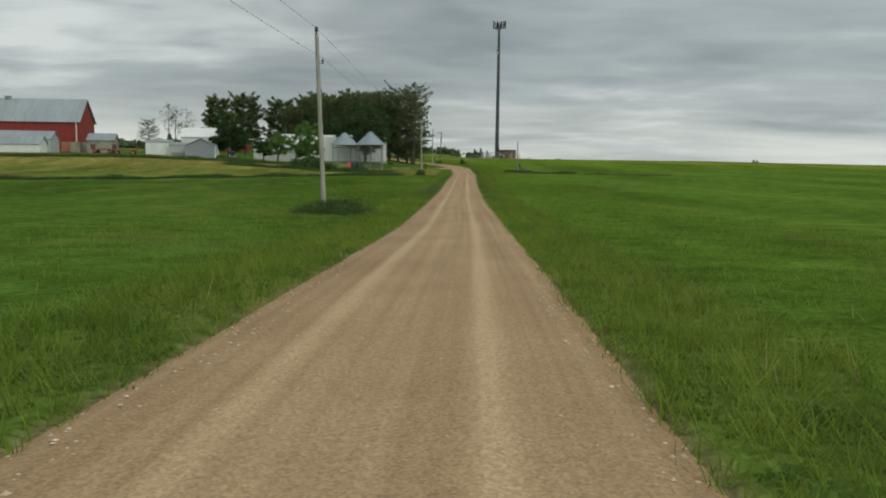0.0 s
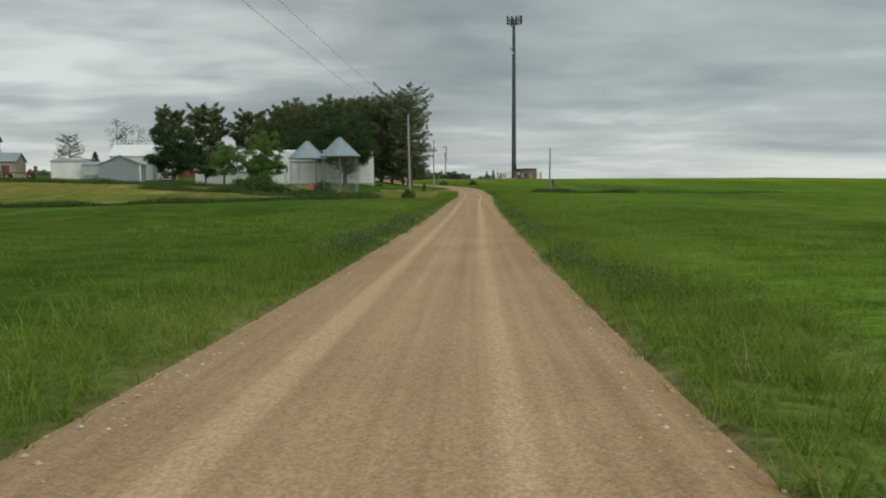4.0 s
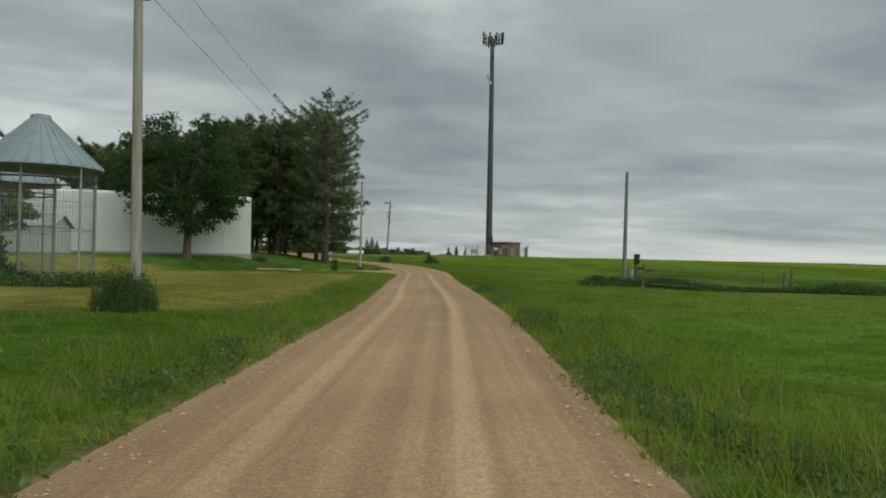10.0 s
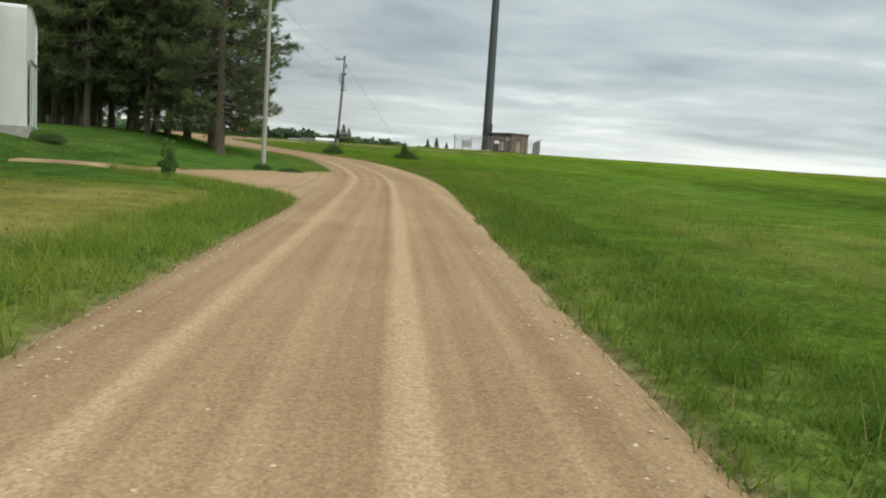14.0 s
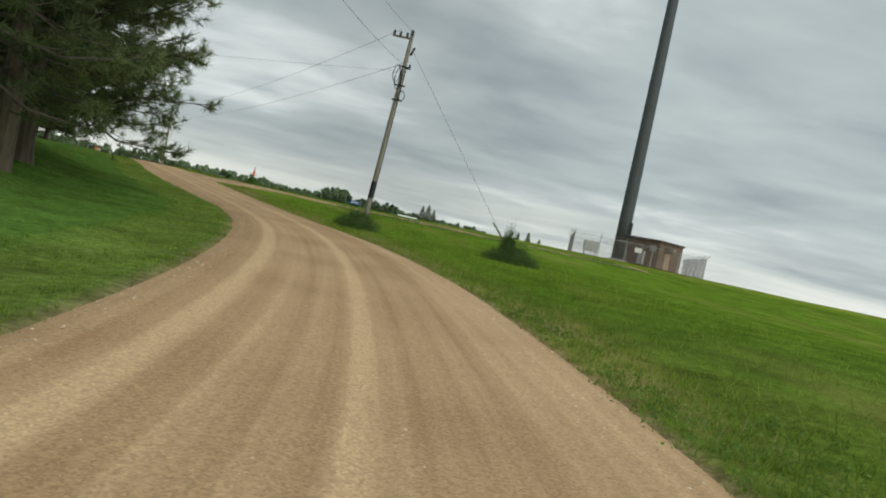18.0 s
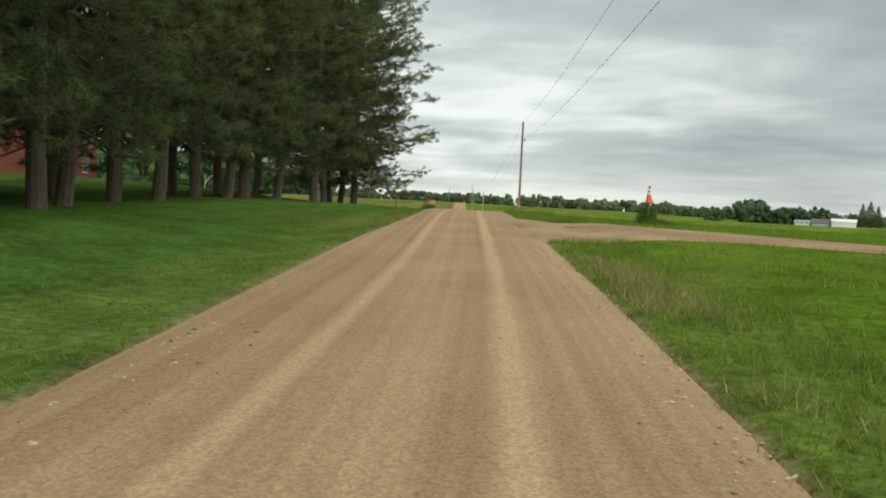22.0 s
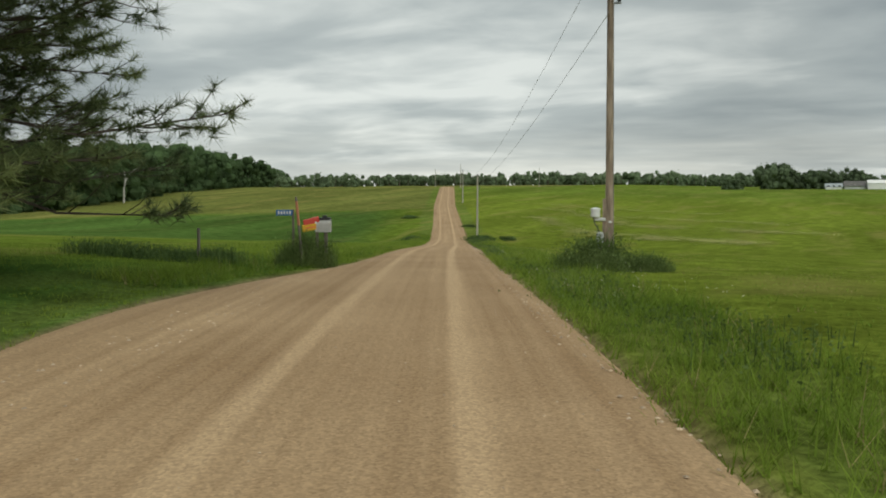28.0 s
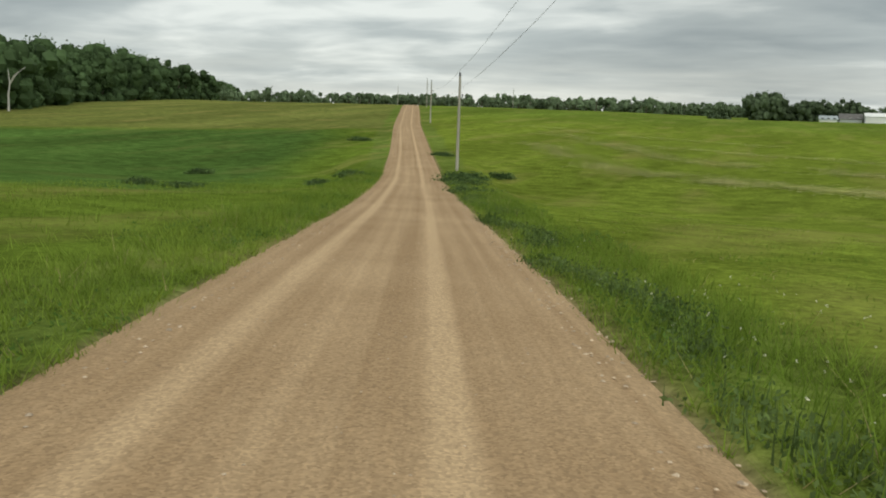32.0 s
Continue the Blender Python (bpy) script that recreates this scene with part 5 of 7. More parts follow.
for x0 in (-0.15, -L + 0.15):
    s = Shape()
    s.add([(x0, p[0], p[1]) for p in full] + [(x0 + 0.06, p[0], p[1]) for p in full], [tuple(range(len(full))), tuple(range(len(full), 2 * len(full)))[::-1]])
    part("end_wall", s, WHITE_STEEL, shed)
sd = part("sliding_door", Shape().box((0.08, 4.6, 4.4), (0.06, W / 2, 2.3), edge=0.02), WHITE_PAINT, shed, "tall white sliding door")
part("track", Shape().box((0.1, 7.0, 0.14), (0.1, W / 2, 4.6)), STEEL, sd)
for yy in (W / 2 - 2.3, W / 2 + 2.3, W / 2):
    part("door_rail", Shape().box((0.05, 0.1, 4.4), (0.11, yy, 2.3)), STEEL, sd)
part("foundation", Shape().box((L + 0.2, W + 0.2, 1.5), (-L / 2, W / 2, 0.1), edge=0.02), CONCRETE, shed)


def gable(name, x, y, turn, wide, deep, eave, peak, wall_mat, roof_mat, label, category, over=0.35, ribs=0, sink=0.2):
    """A gabled building: ridge along its width, four walls, two roof slopes."""
    t = thing(name, (x, y, ground_at(x, y) - sink), label, category, turn=turn)
    th = 0.18
    part("wall", Shape().box((wide, th, eave), (0, -deep / 2, eave / 2)), wall_mat, t)
    part("wall", Shape().box((wide, th, eave), (0, deep / 2, eave / 2)), wall_mat, t)
    for sx in (-1, 1):
        x0 = sx * (wide / 2 - th / 2 - 0.002)
        pts = [(-deep / 2 + th / 2, 0), (deep / 2 - th / 2, 0), (deep / 2 - th / 2, eave), (0, peak - 0.06), (-deep / 2 + th / 2, eave)]
        s = Shape()
        s.add([(x0 - th / 2, *p) for p in pts] + [(x0 + th / 2, *p) for p in pts], [(4, 3, 2, 1, 0), (5, 6, 7, 8, 9)] + [(i, (i + 1) % 5, 5 + (i + 1) % 5, 5 + i) for i in range(5)])
        part("gable_wall", s, wall_mat, t)
    rise = math.atan2(peak - eave, deep / 2)
    long = (deep / 2 + over) / math.cos(rise)
    for sy in (-1, 1):
        s = Shape()
        m = pose(0, 0, 0, -sy * math.degrees(rise), 0, 0)
        mid_y, mid_z = sy * (deep / 2 + over) / 2, peak - (deep / 2 + over) / 2 * math.tan(rise) + 0.09
        s.box((wide + 2 * over, long, 0.1), (0, mid_y, mid_z), m)
        roof = part("roof", s, roof_mat, t)
        for k in range(ribs):
            rx = -wide / 2 - over + (wide + 2 * over) * (k + 0.5) / ribs
            o = m @ Vector((0, 0, 0.07))
            part("rib", Shape().box((0.05, long, 0.05), (rx, mid_y + o.y, mid_z + o.z), m), roof_mat, roof)
    return t


def opening(t, x, y, z, wide, high, face="y", mat=GLASS_DARK, frame_mat=WHITE_PAINT, name="window"):
    thin = 0.1
    size = (wide + 0.2, thin, high + 0.2) if face == "y" else (thin, wide + 0.2, high + 0.2)
    f = part(name, Shape().box(size, (x, y, z), edge=0.01), frame_mat, t)
    size = (wide, thin + 0.03, high) if face == "y" else (thin + 0.03, wide, high)
    part("pane" if mat is GLASS_DARK else "panel", Shape().box(size, (x, y, z)), mat, f)


barn = gable("barn", -105.3, 218.5, 3, 50, 12.5, 8.6, 14.2, RED_BARN, ROOF_STEEL, "long red wooden barn with a grey steel roof", "barn", 0.5, 50, 0.8)
part("stone_base", Shape().box((50.3, 12.8, 3.7), (0, 0, 1.5), edge=0.03), FIELDSTONE, barn, "fieldstone footing wall")
for dx in (-9, 6):
    v = part("cupola", Shape().box((1.3, 1.0, 0.7), (dx, 0, 14.4), edge=0.05), ROOF_STEEL, barn)
    part("cupola_roof", Shape().box((1.6, 1.3, 0.12), (dx, 0, 14.8), edge=0.03), ROOF_STEEL, v)
part("corner_trim", Shape().box((0.25, 0.06, 5.2), (24.4, -6.37, 6.0)), WHITE_PAINT, barn)
bd = part("stable_door", Shape().box((4.4, 0.12, 2.3), (20.6, -6.48, 2.1), edge=0.02), FADED_WOOD, barn, "faded orange-brown stable door")
for dx in (18.6, 20.6, 22.6):
    part("door_batten", Shape().box((0.16, 0.05, 2.2), (dx, -6.565, 2.1)), RUST, bd)
low = gable("barn_lean_shed", -101, 207, 6, 34, 7, 3.9, 5.8, PALE_SIDING, ROOF_STEEL, "low grey shed in front of the barn", "shed", 0.3, 30, 0.7)
opening(low, 9, -3.52, 1.6, 2.4, 1.8, "y", DARK_OPENING, PALE_SIDING, "doorway")
low2 = gable("feed_shed", -93.5, 201, 6, 19, 6, 2.6, 4.4, WHITE_STEEL, ROOF_STEEL, "long low white shed with a grey roof", "shed", 0.3, 20, 0.6)
opening(low2, 6, -3.02, 1.2, 1.9, 1.4, "y", DARK_OPENING, WHITE_STEEL, "doorway")
mk = gable("milk_house", -74.3, 214.0, 6, 6.2, 5.5, 3.6, 5.2, FIELDSTONE, ROOF_STEEL, "small stone milk house beside the barn", "shed", 0.3, 8, 0.5)
opening(mk, 1, -2.77, 1.7, 1.2, 1.2)

grey = gable("grey_shed", -46.6, 199.5, -78, 8.0, 6.7, 3.1, 4.6, GREY_SIDING, ROOF_STEEL, "blue-grey gabled machine shed", "shed", 0.25, 12, 0.3)
part("corner_trim", Shape().box((0.12, 0.2, 3.1), (4.02, 3.25, 1.55)), WHITE_PAINT, grey)
wing = gable("pale_shed", -51.2, 203.5, 8, 6.6, 5, 3.0, 3.6, PALE_SIDING, ROOF_STEEL, "flat pale shed adjoining the grey shed", "shed", 0.2, 8, 0.4)
part("lower_panel", Shape().box((6.0, 0.08, 1.1), (0, -2.62, 0.75), edge=0.01), GREY_SIDING, wing, "darker lower panel")
gable("white_shed", -57.8, 205.5, 8, 5.9, 6, 3.4, 3.9, WHITE_STEEL, ROOF_STEEL, "white steel shed at the field edge", "shed", 0.2, 8, 0.4)
big = gable("pole_barn", -53.6, 229, 5, 8.5, 10, 5.0, 7.4, WHITE_STEEL, WHITE_STEEL, "white pole barn behind the grey shed", "shed", 0.3, 10, 0.3)
coop = gable("long_white_shed", -27.2, 207.0, 4, 16, 6, 2.6, 3.7, WHITE_STEEL, PALE_SIDING, "long low white shed behind the apple trees", "shed", 0.3, 18, 0.3)
for k in range(6):
    opening(coop, -6.2 + 2.4 * k, -3.02, 1.5, 1.0, 0.9)


def parked_truck(x, y, turn):
    """A dark utility truck: hull, cab, glass, lamps and wheels."""
    t = thing("parked_truck", (x, y, ground_at(x, y)), "dark utility truck parked in the farmyard", "truck", turn=turn)
    part("hull", Shape().box((1.9, 4.9, 0.72), (0, 0, 0.82), edge=0.09), BLACK_PLASTIC, t)
    cab = part("cab", Shape().box((1.7, 2.5, 0.7), (0, 0.5, 1.5), edge=0.14), BLACK_PLASTIC, t)
    part("windscreen", Shape().box((1.44, 0.05, 0.46), (0, -0.765, 1.53), edge=0.02), GLASS_DARK, cab)
    for sx in (-1, 1):
        part("side_window", Shape().box((0.04, 1.8, 0.42), (0.86 * sx, 0.5, 1.55), edge=0.015), GLASS_DARK, cab)
        part("headlight", Shape().box((0.36, 0.06, 0.18), (0.68 * sx, -2.46, 0.95), edge=0.02), WHITE_PLASTIC, t)
        for sy in (-1.5, 1.55):
            w = part("wheel", Shape().tube([(0.82 * sx - 0.12, sy, 0.38), (0.82 * sx + 0.12, sy, 0.38)], [0.38, 0.38], 16), BLACK_PLASTIC, t)
            part("rim", Shape().tube([(0.82 * sx - 0.13, sy, 0.38), (0.82 * sx + 0.13, sy, 0.38)], [0.22, 0.22], 12), STEEL, w)
    part("bumper", Shape().box((1.8, 0.14, 0.2), (0, -2.5, 0.55), edge=0.03), STEEL, t)


parked_truck(-40.2, 203.4, 14)


def wagon(x, y, turn):
    t = thing("hay_wagon", (x, y, ground_at(x, y)), "rusty old hay wagon parked by the barn", "wagon", turn=turn)
    part("bed", Shape().box((5.2, 2.2, 0.18), (0, 0, 1.0), edge=0.02), RUST, t)
    for sx in (-2.55, 2.55):
        part("rack", Shape().box((0.1, 2.1, 1.1), (sx, 0, 1.6), edge=0.02), RUST, t)
    for sx in (-1.8, 1.8):
        part("axle", Shape().tube([(sx, -1.0, 0.42), (sx, 1.0, 0.42)], [0.06, 0.06], 6), RUST, t)
        for sy in (-1.0, 1.0):
            w = part("wheel", Shape().tube([(sx, sy - 0.11, 0.42), (sx, sy + 0.11, 0.42)], [0.42, 0.42], 16), BLACK_PLASTIC, t)
            part("rim", Shape().tube([(sx, sy - 0.125, 0.42), (sx, sy + 0.125, 0.42)], [0.22, 0.22], 12), ORANGE, w)
    return t


wagon(-63, 196, 10)
wagon(-68.5, 197.5, -6)

# the brick house among the pines
house = gable("brick_house", -60.8, 307.7, 26, 11, 9, 5.6, 8.8, BRICK, SHINGLE, "red brick two-storey house behind the pines", "house", 0.4, 0, 0.3)
for k in range(3):
    for z in (1.7, 4.3):
        opening(house, -3.4 + 3.4 * k, -4.52, z, 1.0, 1.5)
for dy in (-2.2, 2.2):
    for z in (1.7, 4.3):
        opening(house, 5.45, dy, z, 1.0, 1.5, "x")
part("chimney", Shape().box((0.8, 0.8, 2.2), (-3.2, 0.4, 9.2), edge=0.03), BRICK, house)

# ---- gate and box by the old pole ----
gx0, gy0, gx1, gy1 = 24.3, 166.6, 31.2, 165.1
gate = thing("farm_gate", (gx0, gy0, ground_at(gx0, gy0)), "sagging grey steel pipe gate standing closed in weeds", "gate")
dx, dy = gx1 - gx0, gy1 - gy0
for z, f0, f1 in ((1.22, 0, 1), (0.66, 0, 1), (0.3, 0.06, 0.36)):
    part("bar", Shape().tube([(dx * f, dy * f, z - 0.22 * f - 0.05 * math.sin(3.14 * f)) for f in np.linspace(f0, f1, 7)], [0.022] * 7, 8), GATE_PIPE, gate)
for f, lo, hi in ((0, 0.2, 1.27), (0.34, 0.2, 0.62), (0.83, 0.1, 1.02)):
    part("upright", Shape().tube([(dx * f, dy * f, lo), (dx * f, dy * f, hi)], [0.026, 0.026], 7), OLD_POST if f else GATE_PIPE, gate)
part("end_cap", Shape().box((0.06, 0.16, 0.14), (0, 0, 1.24), edge=0.01), OLD_POST, gate)
part("latch_chain", Shape().tube([(0.0, 0, 0.62), (0.2, -0.03, 0.5), (0.42, -0.06, 0.44)], [0.022, 0.018, 0.022], 6), RUST, gate)
for x, y, h in ((24.25, 166.65, 0.75), (31.0, 165.1, 0.9), (31.35, 165.05, 1.15), (33.2, 164.2, 0.6), (39.5, 161.8, 0.95)):
    t = thing("fence_post", (x, y, ground_at(x, y)), "dark weathered wooden fence post", "fence post", "field fence")
    part("post", Shape().tube([(0, 0, -0.2), (0.02, 0, h * 0.5), (0.03, 0.01, h)], [0.075, 0.07, 0.06], 8), OLD_POST, t)
for z in (0.4, 0.75):
    wire([(x, y, ground_at(x, y) + z) for x, y in ((31.35, 165.05), (39.5, 161.8))], 0.02, "thin field fence wire", 0.006, GUY, "fence_wire")
box = thing("electric_box", (24.75, 170.1, ground_at(24.75, 170.1)), "dark electric box and pump on wooden posts", "electric box")
part("stump", Shape().tube([(0, 0, -0.1), (0.03, 0, 0.95)], [0.15, 0.13], 10), GREY_POLE, box, "pale old timber stump")
part("post", Shape().box((0.12, 0.12, 1.6), (0.28, 0.02, 0.8), edge=0.01), OLD_POST, box)
bx = part("box", Shape().box((0.31, 0.18, 0.54), (0.3, -0.08, 1.5), edge=0.03), BLACK_PLASTIC, box)
part("latch", Shape().box((0.05, 0.03, 0.1), (0.40, -0.18, 1.5)), STEEL, bx)
part("pipe", Shape().tube([(0.3, -0.1, 1.0), (0.65, -0.15, 0.98), (0.7, -0.15, 0.88), (1.2, -0.2, 0.86)], [0.07, 0.07, 0.055, 0.045], 8), BLACK_PLASTIC, box)
part("stake", Shape().tube([(0.62, 0.1, -0.1), (0.7, 0.1, 0.7)], [0.03, 0.025], 6), RUST, box)

# ---- the sign in the bush by the grey pole ----
sp = thing("address_sign", (12.42, 257.1, ground_at(12.42, 257.1)), "blue rural address plate on a dark post", "sign", "address signs")
part("post", Shape().box((0.07, 0.05, 1.35), (0.24, 0, 0.65), edge=0.006), OLD_POST, sp)
pl = part("plate", Shape().box((0.46, 0.012, 0.16), (0, -0.035, 1.2), edge=0.003), BLUE_SIGN, sp, "blue reflective plate")
for k in range(4):
    part("bar", Shape().box((0.05, 0.006, 0.09), (-0.14 + 0.09 * k, -0.045, 1.2)), WHITE_PAINT, pl)

# ---- cone on its stake ----
cz = ground_at(-0.9, 294.8)
stake = thing("stake", (-0.9, 294.8, cz), "pale wooden stake standing in a bush", "post")
part("shaft", Shape().tube([(0, 0, -0.2), (0.02, 0, 1.2)], [0.06, 0.05], 9), GREY_POLE, stake)
cone = thing("traffic_cone", (-0.88, 294.8, cz + 0.92), "faded orange traffic cone with pale collars on a stake", "traffic cone")
part("base", Shape().box((0.36, 0.36, 0.035), (0, 0, 0.018), edge=0.01), ORANGE, cone)
part("body", Shape().tube([(0, 0, 0.03), (0, 0, 0.7)], [0.14, 0.032], 18), ORANGE, cone)
for z0, z1 in ((0.36, 0.46), (0.54, 0.6)):
    part("collar", Shape().tube([(0, 0, z0), (0, 0, z1)], [0.146 - 0.155 * z0, 0.146 - 0.155 * z1], 18), WHITE_PAINT, cone, "pale reflective collar")
part("tip", Shape().tube([(0, 0, 0.66), (0, 0, 0.74)], [0.045, 0.035], 12), TRIM_BROWN, cone)

# ---- mailbox, paper tubes and address plate ----
mz = ground_at(-29.3, 329.3)
mail = thing("mailbox", (-29.37, 329.27, mz), "large white mailbox on a wooden post", "mailbox", turn=-62)
part("post", Shape().box((0.1, 0.1, 1.05), (0, 0.05, 0.48), edge=0.01), OLD_POST, mail)
s = Shape()
prof = [(-0.15, 0), (0.15, 0), (0.15, 0.22)] + [(0.15 * math.cos(a), 0.22 + 0.15 * math.sin(a)) for a in np.linspace(0.3, 2.84, 7)] + [(-0.15, 0.22)]
n = len(prof)
s.add([(p[0], -0.2, 0.99 + p[1]) for p in prof] + [(p[0], 0.2, 0.99 + p[1]) for p in prof], [tuple(range(n)), tuple(range(n, 2 * n))[::-1]] + [(i, n + i, n + (i + 1) % n, (i + 1) % n) for i in range(n)])
# body greyer than the door: the shade on its long side is painted in
mb = part("box", s, MAIL_SHADED, mail)
part("door", Shape().box((0.29, 0.02, 0.32), (0, -0.21, 1.16), edge=0.03), WHITE_PLASTIC, mb, "door in the lit white tone")
part("latch", Shape().box((0.05, 0.02, 0.03), (0, -0.23, 1.31), edge=0.004), STEEL, mb)
part("flap", Shape().box((0.26, 0.34, 0.05), (0, 0.02, 1.375), edge=0.01), BLACK_PLASTIC, mail, "black strip along the top")
part("cap", Shape().box((0.12, 0.14, 0.06), (0, 0.02, 1.43), edge=0.01), BLACK_PLASTIC, mail)
tubes = thing("newspaper_tubes", (-29.62, 329.1, mz), "stacked red and yellow newspaper tubes beside the mailbox", "newspaper tube", turn=-55)
part("upper_tube", Shape().box((0.24, 0.46, 0.17), (0, -0.05, 1.3), pose(0, 0, 0, 14, 0, 0), 0.02), RED_PLASTIC, tubes, "red tube")
part("lower_tube", Shape().box((0.25, 0.5, 0.19), (0, -0.06, 1.13), pose(0, 0, 0, 9, 0, 0), 0.02), YELLOW_PLASTIC, tubes, "yellow tube")
part("print", Shape().box((0.254, 0.3, 0.035), (0, -0.06, 1.13), pose(0, 0, 0, 9, 0, 0)), ORANGE, tubes)
part("post", Shape().box((0.09, 0.09, 1.1), (0, 0.1, 0.5), edge=0.01), OLD_POST, tubes)
mark = thing("marker_post", (-29.7, 328.5, ground_at(-29.7, 328.5)), "leaning wooden marker post with faded orange paint", "post")
part("shaft", Shape().tube([(0.14, 0, -0.1), (0.02, 0, 1.2)], [0.04, 0.036], 8), OLD_POST, mark)
part("painted_length", Shape().tube([(0.02, 0, 1.2), (-0.05, 0, 1.86)], [0.0365, 0.034], 8), FADED_WOOD, mark, "faded orange paint")
part("tip", Shape().tube([(-0.05, 0, 1.86), (-0.068, 0, 1.98)], [0.035, 0.03], 8), OLD_POST, mark)
sg = thing("address_sign", (-30.28, 328.65, ground_at(-30.28, 328.65)), "blue rural address plate on a dark post", "sign", "address signs", turn=28)
part("post", Shape().box((0.06, 0.05, 1.75), (0.24, 0.03, 0.8), edge=0.006), OLD_POST, sg)
pl = part("plate", Shape().box((0.46, 0.012, 0.155), (0, 0, 1.58), edge=0.003), BLUE_SIGN, sg, "blue reflective plate")
for k in range(5):
    part("bar", Shape().box((0.045, 0.006, 0.09), (-0.16 + 0.08 * k, -0.01, 1.58)), WHITE_PAINT, pl)
for x, y, h in ((-32.6, 327.7, 1.0),):
    t = thing("fence_post", (x, y, ground_at(x, y)), "thin dark wooden fence post in tall grass", "fence post", "drive fence")
    part("post", Shape().tube([(0, 0, -0.2), (0.03, 0, h)], [0.05, 0.045], 8), OLD_POST, t)

# ---- bushes and weeds that stand by themselves ----
bush(2, -3.3, 43.4, 0.9, "low dark shrub round the foot of a utility pole", (1.5, 1, 1.0), group="pole bushes")
bush(1, 4.0, 147.4, 0.78, "rounded dark shrub at the foot of a utility pole", (1.0, 1, 1.45), group="pole bushes")
bush(0, 9.2, 221.8, 0.4, "small shrub at the foot of a utility pole", group="pole bushes")
bush(0, 10.9, 219.8, 0.5, "small low shrub on the lawn by the drive", (1.3, 1, 0.8))
bush(2, 12.75, 256.85, 0.66, "dense dark shrub hiding the foot of a utility pole", (1.0, 1, 1.5), group="pole bushes")
bush(2, 19.95, 255.0, 0.68, "dark shrub grown over a guy wire anchor", (1.15, 1, 1.35), group="pole bushes")
bush(1, 19.7, 255.1, 0.5, "vine climbing up a guy wire", (0.7, 0.7, 3.1), name="vine")
bush(1, -0.95, 294.9, 0.46, "bush grown round the stake of a cone", (0.9, 0.9, 2.0), mat=WEED_LEAF)
bush(0, -0.3, 294.6, 0.38, "low weeds beside the stake of a cone", (1.3, 1, 0.8), mat=WEED_LEAF)
bush(2, -22.6, 333.2, 0.72, "tall rank weeds round a brown pole", (1.1, 1.0, 1.6), group="pole bushes", mat=VERGE_WEED)
bush(1, -21.2, 333.4, 0.55, "tall rank weeds beside a brown pole", (1.4, 1.2, 1.0), group="pole bushes", mat=VERGE_WEED)
bush(1, -29.8, 328.95, 0.72, "tall weeds round the mailbox posts", (1.2, 1.1, 1.4), mat=VERGE_WEED)
def weed_belt(name, line, wide, tall, per_metre, label, seed, leaf=0.055, mat=DARK_WEED):
    """A continuous strip of rank weeds and grass along a line, with an uneven top."""
    rng = np.random.default_rng(seed)
    pts = np.array(line, float)
    run = np.concatenate([[0], np.cumsum(np.hypot(*np.diff(pts, axis=0).T))])
    n = int(run[-1] * per_metre)
    t = rng.uniform(0, run[-1], n)
    x = np.interp(t, run, pts[:, 0]) + rng.normal(0, wide, n) + 0.4 * np.sin(t * 0.7)
    y = np.interp(t, run, pts[:, 1]) + rng.normal(0, wide, n) + 0.4 * np.sin(t * 0.43)
    top = tall * (0.62 + 0.38 * wobble(t, 0 * t, 1.6, seed)) * rng.uniform(0.5, 1.1, n)
    c = np.stack([x, y, height(x, y)], 1)
    leaves = leaf_quads(rng, c + np.stack([0 * x, 0 * x, top * rng.uniform(0.1, 1.0, n)], 1), leaf, np.array([0.05, 0.05, 0.03]))
    leaves_low = leaf_quads(rng, c + np.stack([0 * x, 0 * x, top * rng.uniform(0.1, 0.75, n)], 1), leaf, np.array([0.12, 0.12, 0.04]))
    b = rng.uniform(0, 6.28, n)
    side = np.stack([np.cos(b), np.sin(b), 0 * b], 1) * 0.010
    bend = np.stack([-np.sin(b), np.cos(b), 0 * b], 1) * (top * rng.uniform(-0.4, 0.4, n))[:, None]
    rise = np.stack([0 * x, 0 * x, top * 1.1], 1)
    blades = np.stack([c - side, c + side, c + bend * 0.58 + rise * 0.6 + side * 0.6, c + bend + rise], 1).reshape(-1, 3)
    return tagged(part(name, loose(name, np.concatenate([leaves, leaves_low, blades[: len(blades) // 2 // 4 * 4]]), 4), mat), label, "weeds", kind="stuff")


weed_belt("fence_weeds", [(22.4, 170.6), (24.6, 168.6), (27.5, 166.0), (31.6, 164.6), (35.5, 163.0)], 0.42, 0.8, 380, "dark rank weeds along the field fence", 51, 0.055)
weed_belt("fence_weeds", [(36, 162.8), (42, 160.0), (52, 155)], 0.4, 0.6, 90, "thin low weeds along the field fence", 57, 0.05)


def verge_line(y0, y1, side, off):
    """Points beside the gravel's edge, for a strip of weeds."""
    ys = np.linspace(y0, y1, 8)
    reach = np.where(side > 0, wide_right(ys), wide_left(ys)) + off
    return [(float(a), float(b)) for a, b in zip(np.interp(ys, ROAD_Y, MID_X) + side * reach * np.interp(ys, ROAD_Y, _len), ys)]


